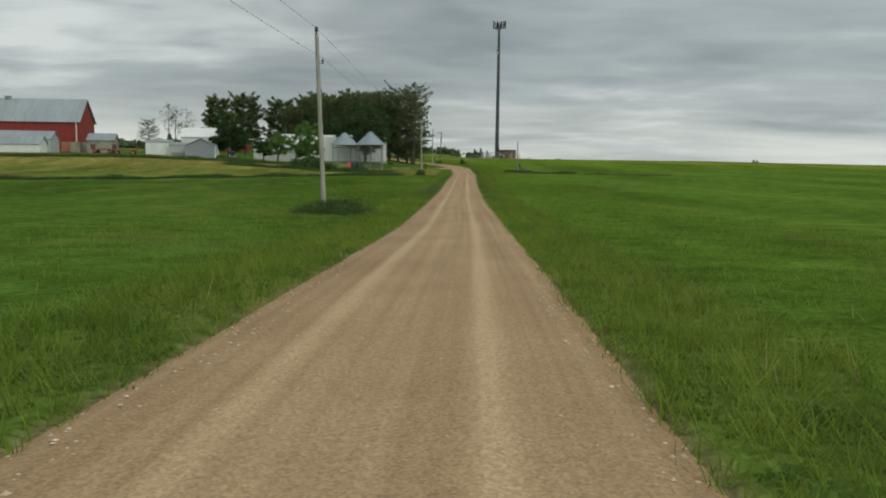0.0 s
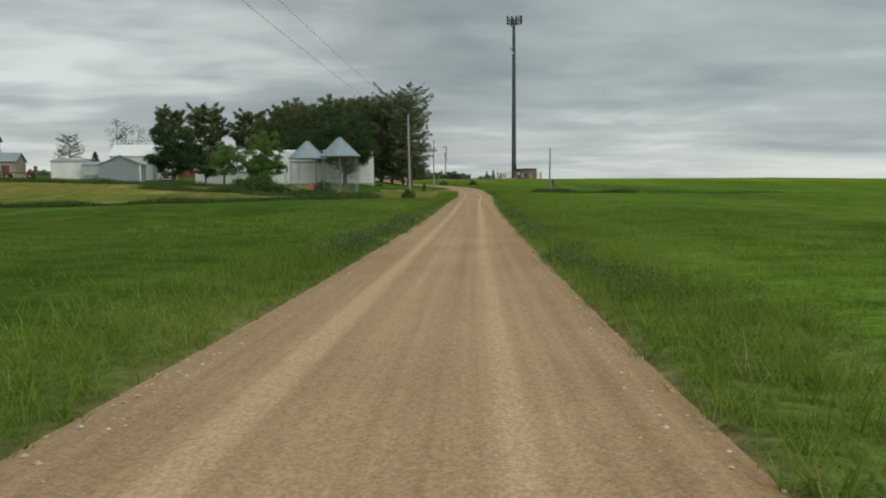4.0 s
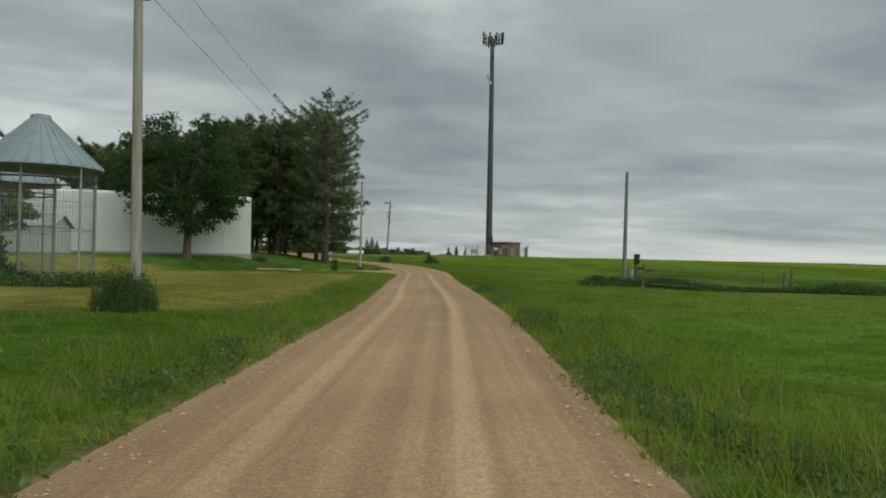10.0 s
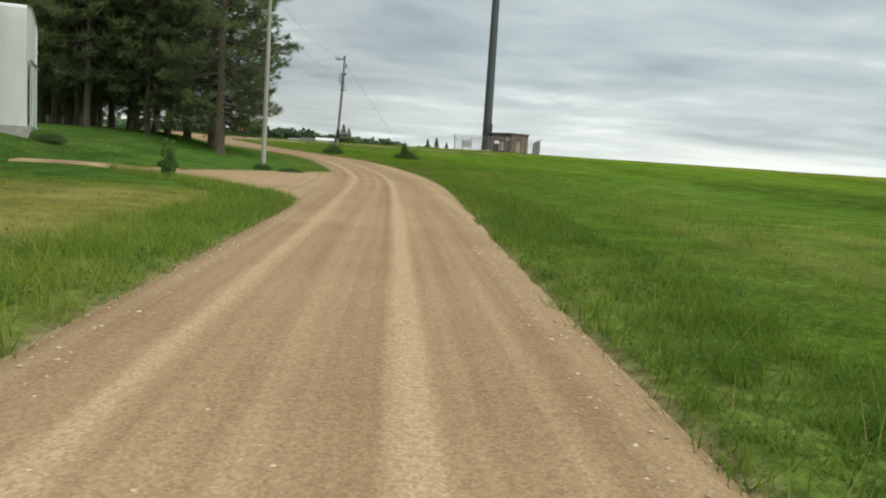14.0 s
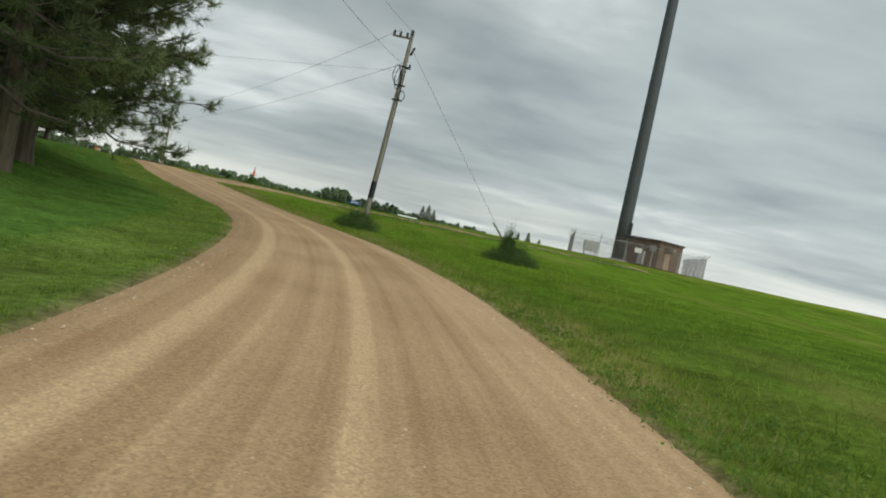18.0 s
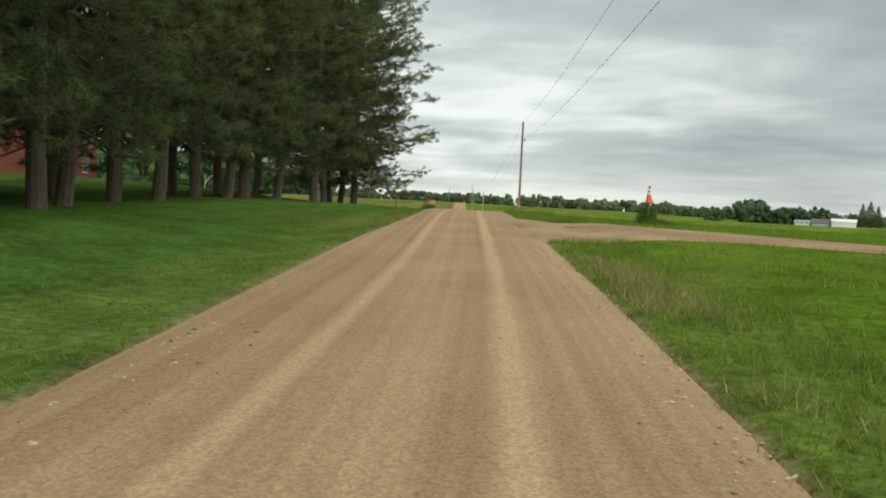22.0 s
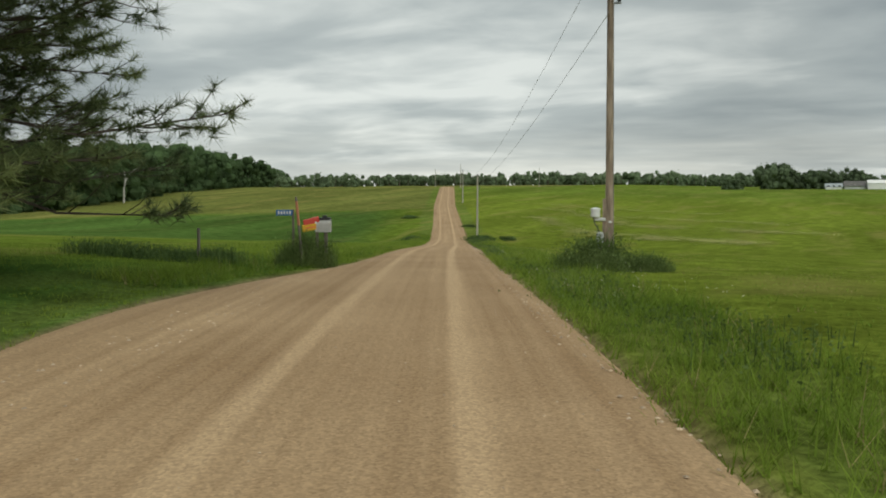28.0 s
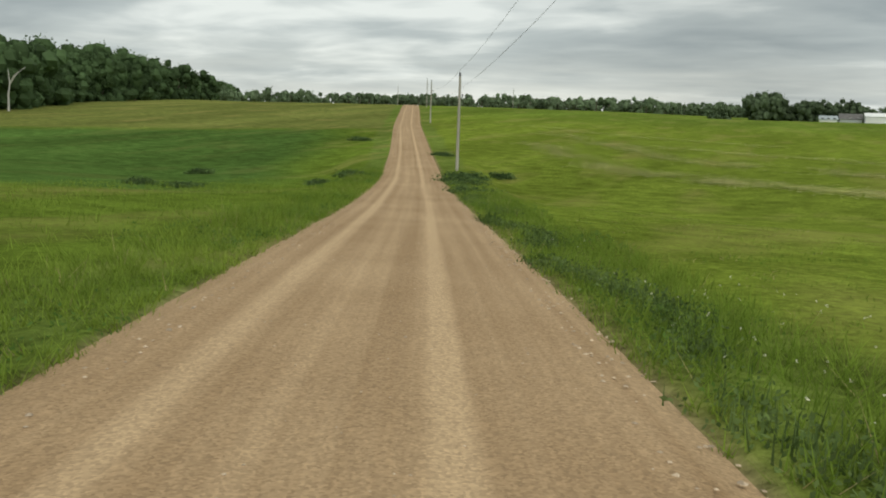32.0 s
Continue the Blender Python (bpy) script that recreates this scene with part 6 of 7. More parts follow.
for k, (y0, y1, side, off, wide, tall, per) in enumerate(((71, 79, -1, 0.75, 0.34, 0.62, 130), (79, 84, -1, 0.7, 0.3, 0.75, 170), (86, 90, -1, 0.7, 0.3, 0.85, 190), (92, 132, -1, 0.6, 0.25, 0.4, 60), (134, 140, -1, 0.6, 0.25, 0.5, 80))):
    weed_belt("verge_weeds", verge_line(y0, y1, side, off), wide, tall, per, "rank dark weeds on the verge beside the hay field", 81 + k, 0.045, VERGE_WEED)
for k, (y0, y1, side, off, wide, tall, per) in enumerate(((62, 128, 1, 0.7, 0.3, 0.5, 130), (128, 175, 1, 0.6, 0.25, 0.36, 110), (318, 333, 1, 1.2, 0.5, 0.45, 80), (336, 349, 1, 0.45, 0.22, 0.30, 150), (350, 357, 1, 0.3, 0.2, 0.36, 130), (358.5, 366, 1, 0.3, 0.2, 0.40, 140), (368, 398, 1, 0.5, 0.3, 0.4, 80))):
    weed_belt("verge_weeds", verge_line(y0, y1, side, off), wide, tall, per, "leafy green weeds along the gravel edge", 91 + k, 0.034, VERGE_WEED)
weed_belt("field_edge_weeds", [(-80, 87), (-40, 115.8), (-12, 136), (0.5, 144.9)], 0.5, 0.85, 220, "dark weeds along the edge of the mown field", 52, 0.08)
weed_belt("yard_weeds", [(-104, 183.7), (-80, 185), (-60, 187), (-36, 189), (-24, 186)], 0.9, 1.1, 220, "tall weeds along the farmyard edge", 53, 0.09)
weed_belt("crib_weeds", [(-36, 178), (-21, 169), (-15, 164.5), (-10, 162.8), (-5, 161.8), (-1.5, 162.5)], 0.8, 1.15, 420, "rank weeds in front of the corn cribs", 54, 0.08)
weed_belt("drive_verge_grass", [(8.5, 282.9), (11, 282.8), (14, 282.6), (22, 282.4), (34, 283.8)], 0.45, 0.42, 150, "rank grass along the field drive", 56, 0.03, WEED_LEAF)
weed_belt("drive_weeds", [(-31.2, 327.4), (-33.5, 327.7), (-38.5, 328.9)], 0.35, 0.75, 420, "tall grass and weeds along a short fence", 55, 0.035)
for k in range(9):
    x, y = -17.5 + 1.5 * k + 0.4 * math.sin(9 * k), 165.5 - 0.35 * k + 0.7 * math.cos(5 * k)
    bush(3 + k % 3, x, y + (3 if k % 2 else 0), 0.8 + 0.25 * math.sin(3 * k), "rank weeds round the corn cribs", (1.2, 1, 0.9), 50 * k, "crib weeds")
for x, y, size, up in ((-15.5, 167.5, 1.6, 1.5), (-13.2, 165.2, 1.4, 1.3), (-10.6, 164.0, 1.1, 1.0), (-8.0, 165.6, 1.3, 1.6), (-17.5, 171, 1.7, 1.7), (-19.5, 174.5, 1.6, 1.4), (-4.8, 162.8, 0.8, 0.9), (-2.4, 163.6, 0.7, 0.8), (-21.5, 178, 1.4, 1.3)):
    bush(4 if size > 1.2 else 3, x, y, size, "overgrown green shrub beside the corn cribs", (1.1, 1.0, up), 40 * x, "crib shrubs")
for x, y, size in ((22.9, 170.9, 0.62), (23.7, 170.4, 0.55), (25.6, 169.2, 0.5), (26.4, 168.4, 0.6)):
    bush(4, x, y, size, "dark burdock weeds by the old pole", (1.2, 1.0, 1.05), 60 * x, "fence weeds")
sapling = broad(ASH, 6.9, 207.2, 40, 0.17, "spindly sapling in the grass by the drive", BRIGHT_LEAVES, "sapling")
sapling.scale = [c * k for c, k in zip(sapling.scale, (0.55, 0.55, 1.0))]
bush(2, -2.2, 220.6, 0.5, "low bush at the corner of the white shed", (1.2, 1, 1))
for x, y, s in ((-60.4, 392.3, 0.8), (-62, 390.5, 0.7), (-52.4, 391.9, 0.8), (-50.5, 388.5, 0.8), (-53.6, 396, 0.9), (-55.8, 409, 0.9), (-47.3, 381, 0.7), (-84.0, 435.0, 0.9), (-66, 420, 0.7), (-80, 400, 0.8), (-58, 372.5, 0.55), (-61.5, 373.5, 0.6)):
    bush(5, x, y, s, "dark weeds in the roadside dip", (1.4, 1, 0.7), 30 * x, "dip weeds")


# ---- far woods and farms ----
def woods(name, line, tall, wide, count, label, seed, leaf=0.75, per=230, lumps=9, mat=None):
    """A belt of far trees: uneven heights, each a heap of leaf clumps over a short trunk."""
    rng = np.random.default_rng(seed)
    pts = np.array(line, float)
    t = (np.arange(count) + rng.random(count)) * (len(pts) - 1) / count
    x = np.interp(t, range(len(pts)), pts[:, 0]) + rng.normal(0, wide, count)
    y = np.interp(t, range(len(pts)), pts[:, 1]) + rng.normal(0, wide, count)
    z = height(x, y)
    allv, stems, hearts = [], Shape(), Shape()
    rings, round_n = (4, 6) if per > 200 else (3, 5)
    ball = [(0, 0, 1), (0, 0, -1)] + [(math.sin(p) * math.cos(a), math.sin(p) * math.sin(a), math.cos(p)) for p in np.linspace(0, math.pi, rings + 1)[1:-1] for a in np.linspace(0, 2 * math.pi, round_n + 1)[:-1]]
    ball_faces = [(0, 2 + k, 2 + (k + 1) % round_n) for k in range(round_n)] + [(1, 2 + (rings - 2) * round_n + (k + 1) % round_n, 2 + (rings - 2) * round_n + k) for k in range(round_n)]
    ball_faces += [(2 + r * round_n + k, 2 + (r + 1) * round_n + k, 2 + (r + 1) * round_n + (k + 1) % round_n, 2 + r * round_n + (k + 1) % round_n) for r in range(rings - 2) for k in range(round_n)]
    ball = np.array(ball, float)
    for i in range(count):
        h = tall * rng.uniform(*((0.7, 1.1) if tall > 10 else (0.4, 1.25)))
        r = h * rng.uniform(0.40, 0.62)
        base = np.array([x[i], y[i], z[i]])
        stems.tube([base + (0, 0, -0.5), base + (0, 0, h * 0.6)], [0.03 * h, 0.01 * h], 5, cap=False)
        # a heap of rounded lumps, the largest in the middle
        n = lumps
        d = rng.normal(size=(n, 3))
        d /= np.linalg.norm(d, axis=1)[:, None]
        d[:, 2] = d[:, 2] * 0.9
        c = base + np.array([0, 0, h * 0.48]) + d * np.array([r, r, h * 0.45]) * rng.uniform(0.45, 0.85, (n, 1))
        c[:n // 4, 2] = base[2] + rng.uniform(0.02, 0.2, n // 4) * h
        lump = rng.uniform(0.34, 0.55, n) * r * (9 / n) ** 0.3
        pick = rng.integers(0, n, per)
        way = rng.normal(size=(per, 3))
        way /= np.linalg.norm(way, axis=1)[:, None]
        spot = c[pick] + way * lump[pick][:, None] * rng.uniform(0.6, 1.0, (per, 1))
        for k in range(n):
            core = c[k] + ball * lump[k] * 0.72 * rng.uniform(0.7, 1.2, (len(ball), 1))
            hearts.add(core, ball_faces)
        allv.append(leaf_quads(rng, spot, leaf, np.array([0.03, 0.03, 0.03]) * r))
    ob = tagged(new(name), label, "woods", kind="stuff")
    part("crowns", loose("crowns", np.concatenate(allv), 4), mat or HAZED_LEAVES, ob)
    part("inner_foliage", hearts, mat or HAZED_LEAVES, ob)
    part("stems", stems, BARK, ob)
    return ob


woods("woods", [(-193, 418), (-203, 459), (-254, 565)], 18.5, 6, 110, "dense dark belt of broad-leaved woods past the left field", 61, 0.45, 1500, 46, WOOD_LEAVES)
woods("woods", [(-254, 565), (-285, 618), (-350, 700), (-425, 835)], 16.5, 7, 140, "dense dark belt of broad-leaved woods past the left field", 69, 0.55, 700, 34, WOOD_LEAVES)
# belts without a material of their own get the leaf colour with painted haze
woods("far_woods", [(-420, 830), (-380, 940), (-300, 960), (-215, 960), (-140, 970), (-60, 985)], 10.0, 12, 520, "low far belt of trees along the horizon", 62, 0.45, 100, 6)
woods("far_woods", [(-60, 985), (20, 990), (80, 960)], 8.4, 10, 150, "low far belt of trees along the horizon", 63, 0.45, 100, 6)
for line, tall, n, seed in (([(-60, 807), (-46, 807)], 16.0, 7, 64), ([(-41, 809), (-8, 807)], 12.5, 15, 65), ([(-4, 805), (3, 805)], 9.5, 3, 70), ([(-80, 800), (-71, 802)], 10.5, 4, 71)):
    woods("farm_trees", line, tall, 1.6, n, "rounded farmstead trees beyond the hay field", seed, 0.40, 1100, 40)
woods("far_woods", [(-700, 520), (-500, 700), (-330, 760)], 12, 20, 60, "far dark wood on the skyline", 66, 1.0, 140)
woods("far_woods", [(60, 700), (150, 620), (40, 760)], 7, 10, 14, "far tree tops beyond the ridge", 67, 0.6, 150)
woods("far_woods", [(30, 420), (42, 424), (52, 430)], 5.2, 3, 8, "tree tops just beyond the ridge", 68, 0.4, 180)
broad(ASH, 222, 505, 0, 0.62, "lone rounded tree on the far skyline", LEAVES, "lone_tree")
for x, y, h in ((8, 798, 14), (12, 802, 16), (16, 797, 13)):
    spruce(x, y, h, "dark pointed spruce by the far farm", 10 * x, 1.4)
for x, y, h in ((48, 520, 7), (52, 522, 8), (56, 520, 6.5)):
    spruce(x, y, h, "small pointed spruce on the skyline", 10 * x)
for x, y, w, d, e, p, mats in ((-14, 800, 10, 7, 1.9, 4.4, (PALE_SIDING, SHINGLE)), (-1.5, 796, 13, 8, 3.4, 5.0, (WHITE_STEEL, WHITE_STEEL)), (-24, 797, 8, 5, 1.5, 3.2, (WHITE_STEEL, ROOF_STEEL))):
    b = gable("farm_building", x, y, 4, w, d, e, p, *mats, "white farm building beyond the far hay field", "farm building", 0.4, 0)
    for k in range(3):
        opening(b, -w / 3 + w / 3 * k, -d / 2 - 0.02, 1.6, 1.2, 1.2)


def forked_snag(x, y, tall, turn):
    """A bleached snag leaning out of the woods, forked near its top."""
    t = thing("dead_tree", (x, y, ground_at(x, y)), "bleached dead tree leaning at the edge of the woods", "tree", turn=turn)
    bole = Shape()
    bole.tube([(0, 0, -0.3), (0.1, 0, tall * 0.35), (0.5, 0.1, tall * 0.62)], [0.26, 0.2, 0.15], 8)
    part("trunk", bole, BLEACHED_BARK, t)
    for tip in ((3.2, 0.4, 1.0), (-0.3, 0.5, 0.93), (1.6, -0.6, 0.86)):
        fork = Shape()
        fork.tube([(0.5, 0.1, tall * 0.6), (0.5 + tip[0] * 0.45, tip[1] * 0.5, tall * (0.6 + (tip[2] - 0.6) * 0.6)), (0.5 + tip[0], tip[1], tall * tip[2])], [0.14, 0.1, 0.03], 6)
        part("limb", fork, BLEACHED_BARK, t)
    return t


forked_snag(-190, 470, 9.5, 40)


# ---- grass, flowers and loose stone ----
def in_drive(x, y):
    """True on the two drives."""
    a = (x < 13) & (x > -1.5) & (np.abs(y - np.interp(x, [-3.5, 0.5, 3.5, 6.5, 9.5, 13], [214.2, 214.7, 214.6, 213.2, 210.8, 209.5])) < np.interp(x, [-1, 4, 8.5], [1.2, 1.5, 2.5]))
    b = (x > -6) & (np.abs(y - np.interp(x, [-5.2, -1.5, 3, 10, 20, 34], [283.6, 285, 285.8, 285.3, 284.6, 286])) < np.interp(x, [-4, -2, 0, 2, 4, 7], [7.6, 5.9, 4.0, 2.6, 2.0, 1.6])) & (x < 36)
    return a | b


def scatter(rng, count, y0, y1, r0, r1, sides=(-1, 1)):
    """Random spots beside the road between two distances from its gravel, on the land."""
    y = rng.uniform(y0, y1, count)
    side = rng.choice(sides, count)
    r = r0 + (r1 - r0) * rng.random(count)
    off = np.where(side > 0, wide_right(y), wide_left(y)) + r
    k = np.interp(y, ROAD_Y, _len)
    x = np.interp(y, ROAD_Y, MID_X) + side * off * k
    keep = ~in_drive(x, y) & (rim_of(across(x, y), y) > r0 - 0.05)
    return x[keep], y[keep], r[keep], side[keep]


def tufts(rng, x, y, tall, blades, spread, wide):
    """Blades of grass, bent outward; one thin triangle each."""
    n = len(x) * blades
    bx = np.repeat(x, blades) + rng.normal(0, spread, n)
    by = np.repeat(y, blades) + rng.normal(0, spread, n)
    bz = height(bx, by)
    h = np.repeat(np.broadcast_to(tall, x.shape), blades) * rng.uniform(0.45, 1.15, n)
    a = rng.uniform(0, 2 * math.pi, n)
    bend = rng.uniform(0.3, 1.6, n) * h
    w = wide * rng.uniform(0.6, 1.4, n)
    c, s = np.cos(a), np.sin(a)
    base = np.stack([bx, by, bz - 0.01], 1)
    side = np.stack([-s * w, c * w, 0 * w], 1)
    tip = base + np.stack([c * bend, s * bend, h], 1)
    return np.stack([base - side, base + side, tip], 1).reshape(-1, 3)


def patch_weight(x, y, scale, seed):
    return 0.5 + 0.5 * wobble(x, y, scale, seed)


def meadow():
    rng = np.random.default_rng(101)
    groups = {"grass": [], "dry": [], "weeds": []}
    for y0, y1 in ((-8, 130), (130, 240), (240, 330), (330, 400)):
        span = y1 - y0
        x, y, r, side = scatter(rng, int(span * 84), y0, y1, -0.2, 2.2)
        lawn = (side < 0) & (y > 218) & (y < 322)
        tall = np.where(lawn, 0.07, np.where(side > 0, 0.20, 0.17) + 0.24 * patch_weight(x, y, 3.0, 2.0) * step(0.1, 1.0, r))
        tall = tall * np.where((side > 0) & (y > 225) & (y < 300), 0.6, 1.0)
        pick = rng.random(len(x)) < np.where(lawn, 0.6, 1.0)
        groups["grass"].append(tufts(rng, x[pick], y[pick], tall[pick] * 1.1, 11, 0.085, 0.007))
        dry = rng.random(len(x)) < 0.16 * patch_weight(x, y, 5.0, 4.0) * ~lawn
        groups["dry"].append(tufts(rng, x[dry], y[dry], tall[dry] * 1.25, 4, 0.06, 0.005))
        x, y, r, side = scatter(rng, int(span * 45), y0, y1, 2.1, 12)
        lawn = (side < 0) & (y > 204) & (y < 322)
        mown = ((side < 0) & (y > 146) & (y < 204)) | ((side > 0) & (y > 298))
        tall = np.where(lawn, 0.05, np.where(mown, 0.09, 0.15 + 0.15 * patch_weight(x, y, 4.0, 6.0)))
        groups["grass"].append(tufts(rng, x, y, tall, 7, 0.16, 0.009))
        dry = (rng.random(len(x)) < 0.5 * patch_weight(x, y, 6.0, 1.0)) & mown
        groups["dry"].append(tufts(rng, x[dry], y[dry], 0.07 + 0 * x[dry], 8, 0.16, 0.006))
        x, y, r, side = scatter(rng, int(span * 15), y0, y1, 0.0, 2.6)
        w = (patch_weight(x, y, 2.2, 8.0) > 0.5) & ~((side < 0) & (y > 204) & (y < 322)) & ~((side > 0) & (y > 238) & (y < 300))
        groups["weeds"].append((x[w], y[w]))
    # straw-coloured stalks on the right verge before the field drive
    for y0, y1, n, tall in ((226, 277, 520, 0.24), (269, 275, 110, 0.38)):
        x, y, r, side = scatter(rng, n, y0, y1, -0.05, 1.1, (1,))
        pick = patch_weight(x, y, 1.1, 2.0) > 0.4
        groups["dry"].append(tufts(rng, x[pick], y[pick], tall * rng.uniform(0.6, 1.2, int(pick.sum())), 8, 0.1, 0.005))
    tagged(part("roadside_grass", loose("roadside_grass", np.concatenate(groups["grass"]), 3), GRASS_BLADE), "uneven green grass along the road and in the fields", "grass", kind="stuff")
    tagged(part("dry_grass", loose("dry_grass", np.concatenate(groups["dry"]), 3), DRY_BLADE), "scattered straw-coloured dry stalks in the grass", "grass", kind="stuff")
    wx, wy = (np.concatenate([g[k] for g in groups["weeds"]]) for k in (0, 1))
    n = 44
    lush = rng.uniform(0.5, 1.5, len(wx)) * (0.6 + 0.7 * patch_weight(wx, wy, 4.0, 3.0))
    c = np.repeat(np.stack([wx, wy, height(wx, wy)], 1), n, 0)
    k = np.repeat(lush, n)[:, None]
    spread = rng.normal(size=(len(c), 3)) * np.array([0.15, 0.15, 0.0]) * k
    spread[:, 2] = (0.03 + 0.26 * rng.random(len(c)) ** 1.3) * k[:, 0] * np.exp(-2.0 * (spread[:, 0] ** 2 + spread[:, 1] ** 2) / 0.09)
    v = leaf_quads(rng, c + spread, 0.027, np.array([0.01, 0.01, 0.008]))
    tagged(part("roadside_weeds", loose("roadside_weeds", v, 4), WEED_LEAF), "broad-leaved weeds and clover at the gravel edge", "weeds", kind="stuff")
    # white clover heads among the weeds
    fx, fy, fr, fs = scatter(rng, 3000, 40, 360, 0.1, 3.2, (1,))
    keep = (patch_weight(fx, fy, 3.0, 8.0) > 0.5) & (fy > 318)
    fx, fy = fx[keep], fy[keep]
    fz = height(fx, fy) + rng.uniform(0.12, 0.3, len(fx))
    c = np.repeat(np.stack([fx, fy, fz], 1), 4, 0)
    tagged(part("clover_flowers", loose("clover_flowers", leaf_quads(rng, c, 0.013, np.array([0.008, 0.008, 0.008])), 4), FLOWER), "small white clover heads in the verge", "flowers", kind="stuff")
    # cut hay lying by the brown pole
    u = rng.random(1100)
    hx = -20.2 - 4.7 * u + rng.normal(0, 0.42, 1100)
    hy = 325.3 + 8.6 * u + rng.normal(0, 0.42, 1100)
    keep = (across(hx, hy) > 2.9) & (patch_weight(hx, hy, 0.9, 3.0) > 0.42)
    hx, hy = hx[keep], hy[keep]
    n = 6
    bx, by = np.repeat(hx, n) + rng.normal(0, 0.12, len(hx) * n), np.repeat(hy, n) + rng.normal(0, 0.12, len(hx) * n)
    bz = height(bx, by) + rng.uniform(0.02, 0.13, len(bx))
    a = rng.uniform(0, 6.28, len(bx))
    d = np.stack([np.cos(a), np.sin(a), rng.uniform(-0.15, 0.2, len(a))], 1) * rng.uniform(0.08, 0.22, (len(a), 1))
    s = np.stack([-np.sin(a), np.cos(a), 0 * a], 1) * 0.005
    b = np.stack([bx, by, bz], 1)
    tagged(part("cut_hay", loose("cut_hay", np.stack([b - s, b + s, b + d], 1).reshape(-1, 3), 3), DRY_BLADE), "brown cut grass lying beside the road", "hay", kind="stuff")

    # thin pale rows of hay left on the field beyond the dip
    rows = []
    for ax, ay, bx, by, cx, cy, n in ((-64, 441, -47, 418, -26, 407.5, 1100), (-57, 446, -43, 428, -20, 419, 800), (-69, 462, -52, 443, -24, 433, 500), (-75, 478, -60, 462, -36, 451, 340)):
        u = rng.random(n)
        px = np.interp(u, [0, 0.45, 1], [ax, bx, cx]) + rng.normal(0, 1.0, n) + 0.8 * np.sin(14 * u)
        py = np.interp(u, [0, 0.45, 1], [ay, by, cy]) + rng.normal(0, 1.0, n)
        keep = patch_weight(px, py, 2.1, 5.0) > 0.3
        rows.append(np.stack([px[keep], py[keep]], 1))
    px, py = np.repeat(np.concatenate(rows), 9, 0).T
    px, py = px + rng.normal(0, 0.8, len(px)), py + rng.normal(0, 0.8, len(px))
    base = np.stack([px, py, height(px, py) + rng.uniform(0.06, 0.16, len(px))], 1)
    a = rng.uniform(0, 6.28, len(px))
    long = np.stack([np.cos(a), np.sin(a), rng.uniform(-0.06, 0.10, len(a))], 1) * rng.uniform(0.15, 0.4, (len(a), 1))
    wide = np.stack([-np.sin(a), np.cos(a), 0 * a], 1) * 0.045
    tagged(part("hay_rows", loose("hay_rows", np.stack([base - wide, base + wide, base + long], 1).reshape(-1, 3), 3), HAY), "thin pale rows of cut hay lying on the field", "hay", kind="stuff")


meadow()


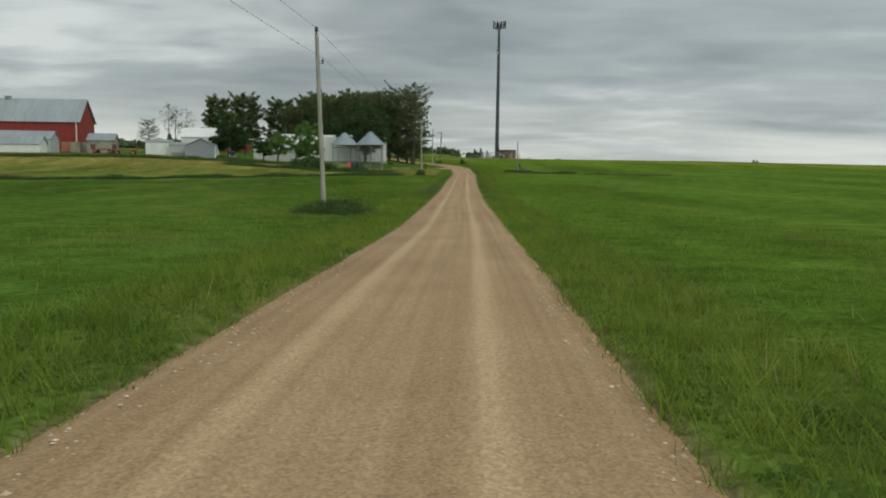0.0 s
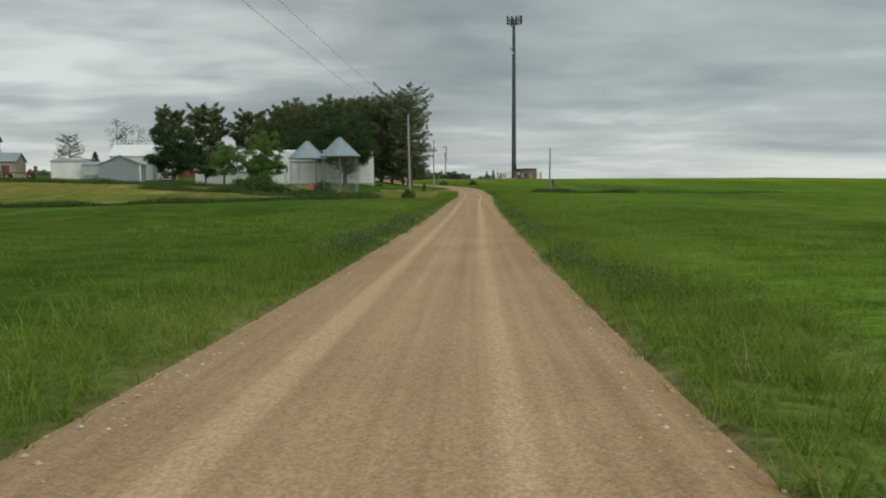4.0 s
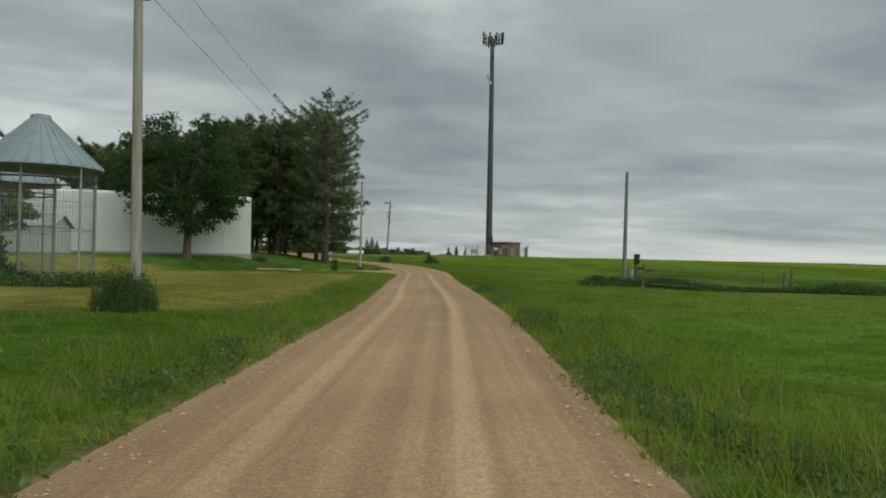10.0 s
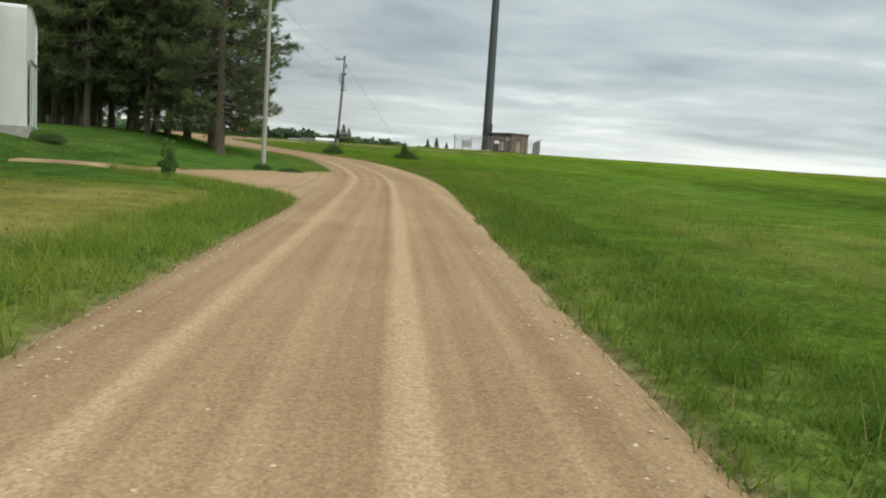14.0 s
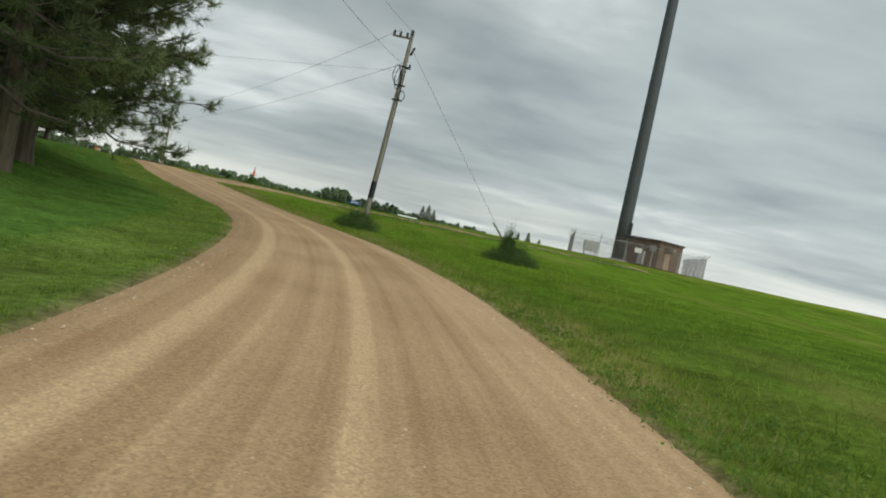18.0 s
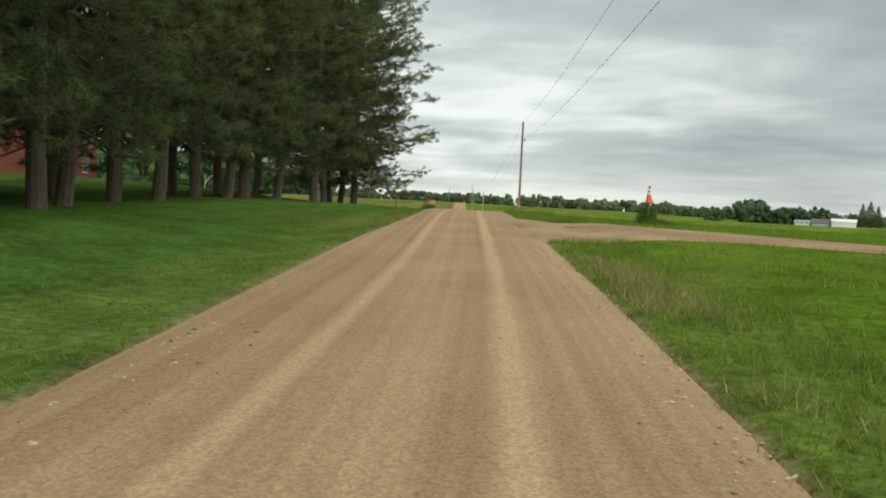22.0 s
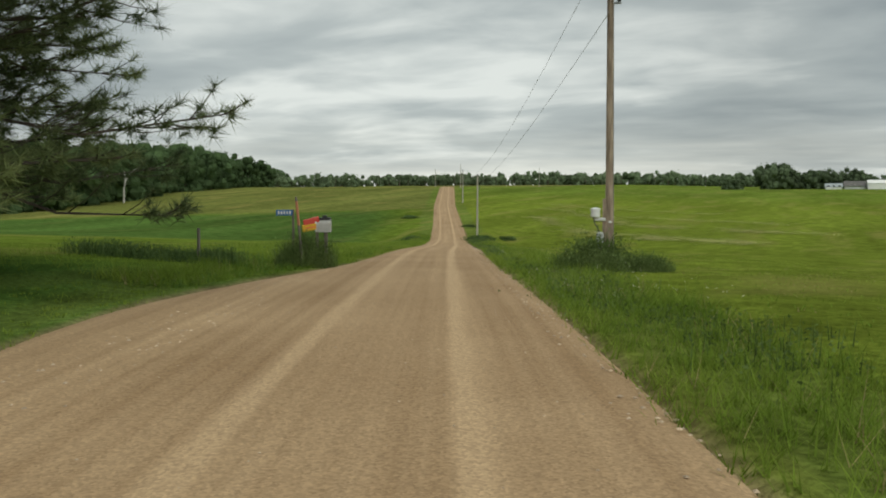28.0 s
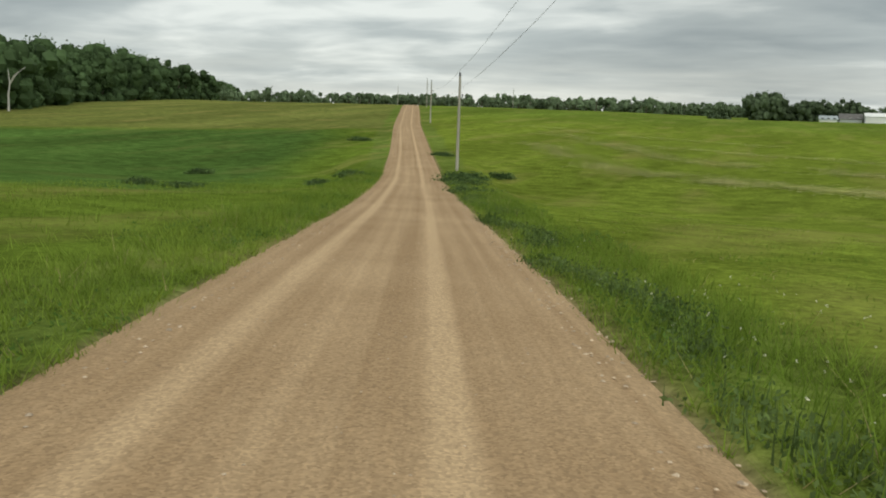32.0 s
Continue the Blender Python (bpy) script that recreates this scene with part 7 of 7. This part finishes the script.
def stones(name, count, y0, y1, lo, hi, mat, label, seed, edges=True, small=0.012, large=0.03):
    """Loose stones on the gravel: squashed uneven lumps."""
    rng = np.random.default_rng(seed)
    y = rng.uniform(y0, y1, count)
    off = np.where(rng.random(count) < 0.5, -1, 1) * rng.uniform(lo, hi, count)
    off = off * np.where(off > 0, wide_right(y), np.minimum(wide_left(y), 3.5))
    k = np.interp(y, ROAD_Y, _len)
    x = np.interp(y, ROAD_Y, MID_X) + off * k
    z = road_top(x, y, off)
    size = rng.uniform(small, large, count) ** 1.0
    octa = np.array([(1, 0, 0), (0, 1, 0), (-1, 0, 0), (0, -1, 0), (0, 0, 0.5), (0, 0, -0.3)], float)
    shape = octa[None] * rng.uniform(0.6, 1.3, (count, 6, 1))
    a = rng.uniform(0, 6.28, count)
    rot = np.stack([np.stack([np.cos(a), -np.sin(a), 0 * a], 1), np.stack([np.sin(a), np.cos(a), 0 * a], 1), np.stack([0 * a, 0 * a, 1 + 0 * a], 1)], 1)
    v = np.einsum("nij,nkj->nki", rot, shape) * size[:, None, None] + np.stack([x, y, z], 1)[:, None]
    f = np.array([(0, 1, 4), (1, 2, 4), (2, 3, 4), (3, 0, 4), (1, 0, 5), (2, 1, 5), (3, 2, 5), (0, 3, 5)])
    faces = (f[None] + 6 * np.arange(count)[:, None, None]).reshape(-1, 3)
    me = bpy.data.meshes.new(name)
    me.from_pydata(v.reshape(-1, 3).tolist(), [], faces.tolist())
    return tagged(part(name, me, mat), label, "gravel", kind="stuff")


stones("loose_gravel", 11000, -5, 375, 0.72, 1.02, STONE, "loose stones along the gravel edges", 201)
stones("gravel_stones", 5000, -5, 375, 0.0, 0.8, STONE, "scattered small stones on the road", 202, small=0.006, large=0.017)
stones("dirt_clods", 110, 262, 300, 0.55, 1.0, CLOD, "dark clods of mud on the road edge", 203, small=0.012, large=0.036)


def drive_dirt():
    """Crumbled brown soil and a dropped stick where the field drive meets the road."""
    rng = np.random.default_rng(204)
    n = 900
    x = rng.uniform(-4.0, 9.0, n)
    y = 285.6 + rng.normal(0, 1.2, n) - 0.05 * x
    size = rng.uniform(0.008, 0.02, n)
    keep = patch_weight(x, y, 0.8, 5.0) > 0.45
    x, y, size = x[keep], y[keep], size[keep]
    octa = np.array([(1, 0, 0), (0, 1, 0), (-1, 0, 0), (0, -1, 0), (0, 0, 0.6), (0, 0, -0.4)], float)
    v = octa[None] * rng.uniform(0.6, 1.4, (len(x), 6, 1)) * size[:, None, None] + np.stack([x, y, height(x, y, 0.0) + 0.06], 1)[:, None]
    f = np.array([(0, 1, 4), (1, 2, 4), (2, 3, 4), (3, 0, 4), (1, 0, 5), (2, 1, 5), (3, 2, 5), (0, 3, 5)])
    me = bpy.data.meshes.new("drive_soil")
    me.from_pydata(v.reshape(-1, 3).tolist(), [], (f[None] + 6 * np.arange(len(x))[:, None, None]).reshape(-1, 3).tolist())
    tagged(part("drive_soil", me, CLOD), "crumbs of brown soil on the field drive", "soil", kind="stuff")
    z = ground_at(-1.4, 285.7) + 0.15
    stick = thing("fallen_stick", (-1.75, 286.1, z), "thin dark forked stick lying on the gravel", "stick")
    part("stem", Shape().tube([(0, 0, 0.02), (0.28, -0.26, 0.045), (0.62, -0.75, 0.02)], [0.012, 0.016, 0.008], 6), OLD_POST, stick)
    part("fork", Shape().tube([(0.28, -0.26, 0.045), (0.42, -0.24, 0.06), (0.52, -0.3, 0.03)], [0.01, 0.008, 0.004], 5), OLD_POST, stick)


drive_dirt()
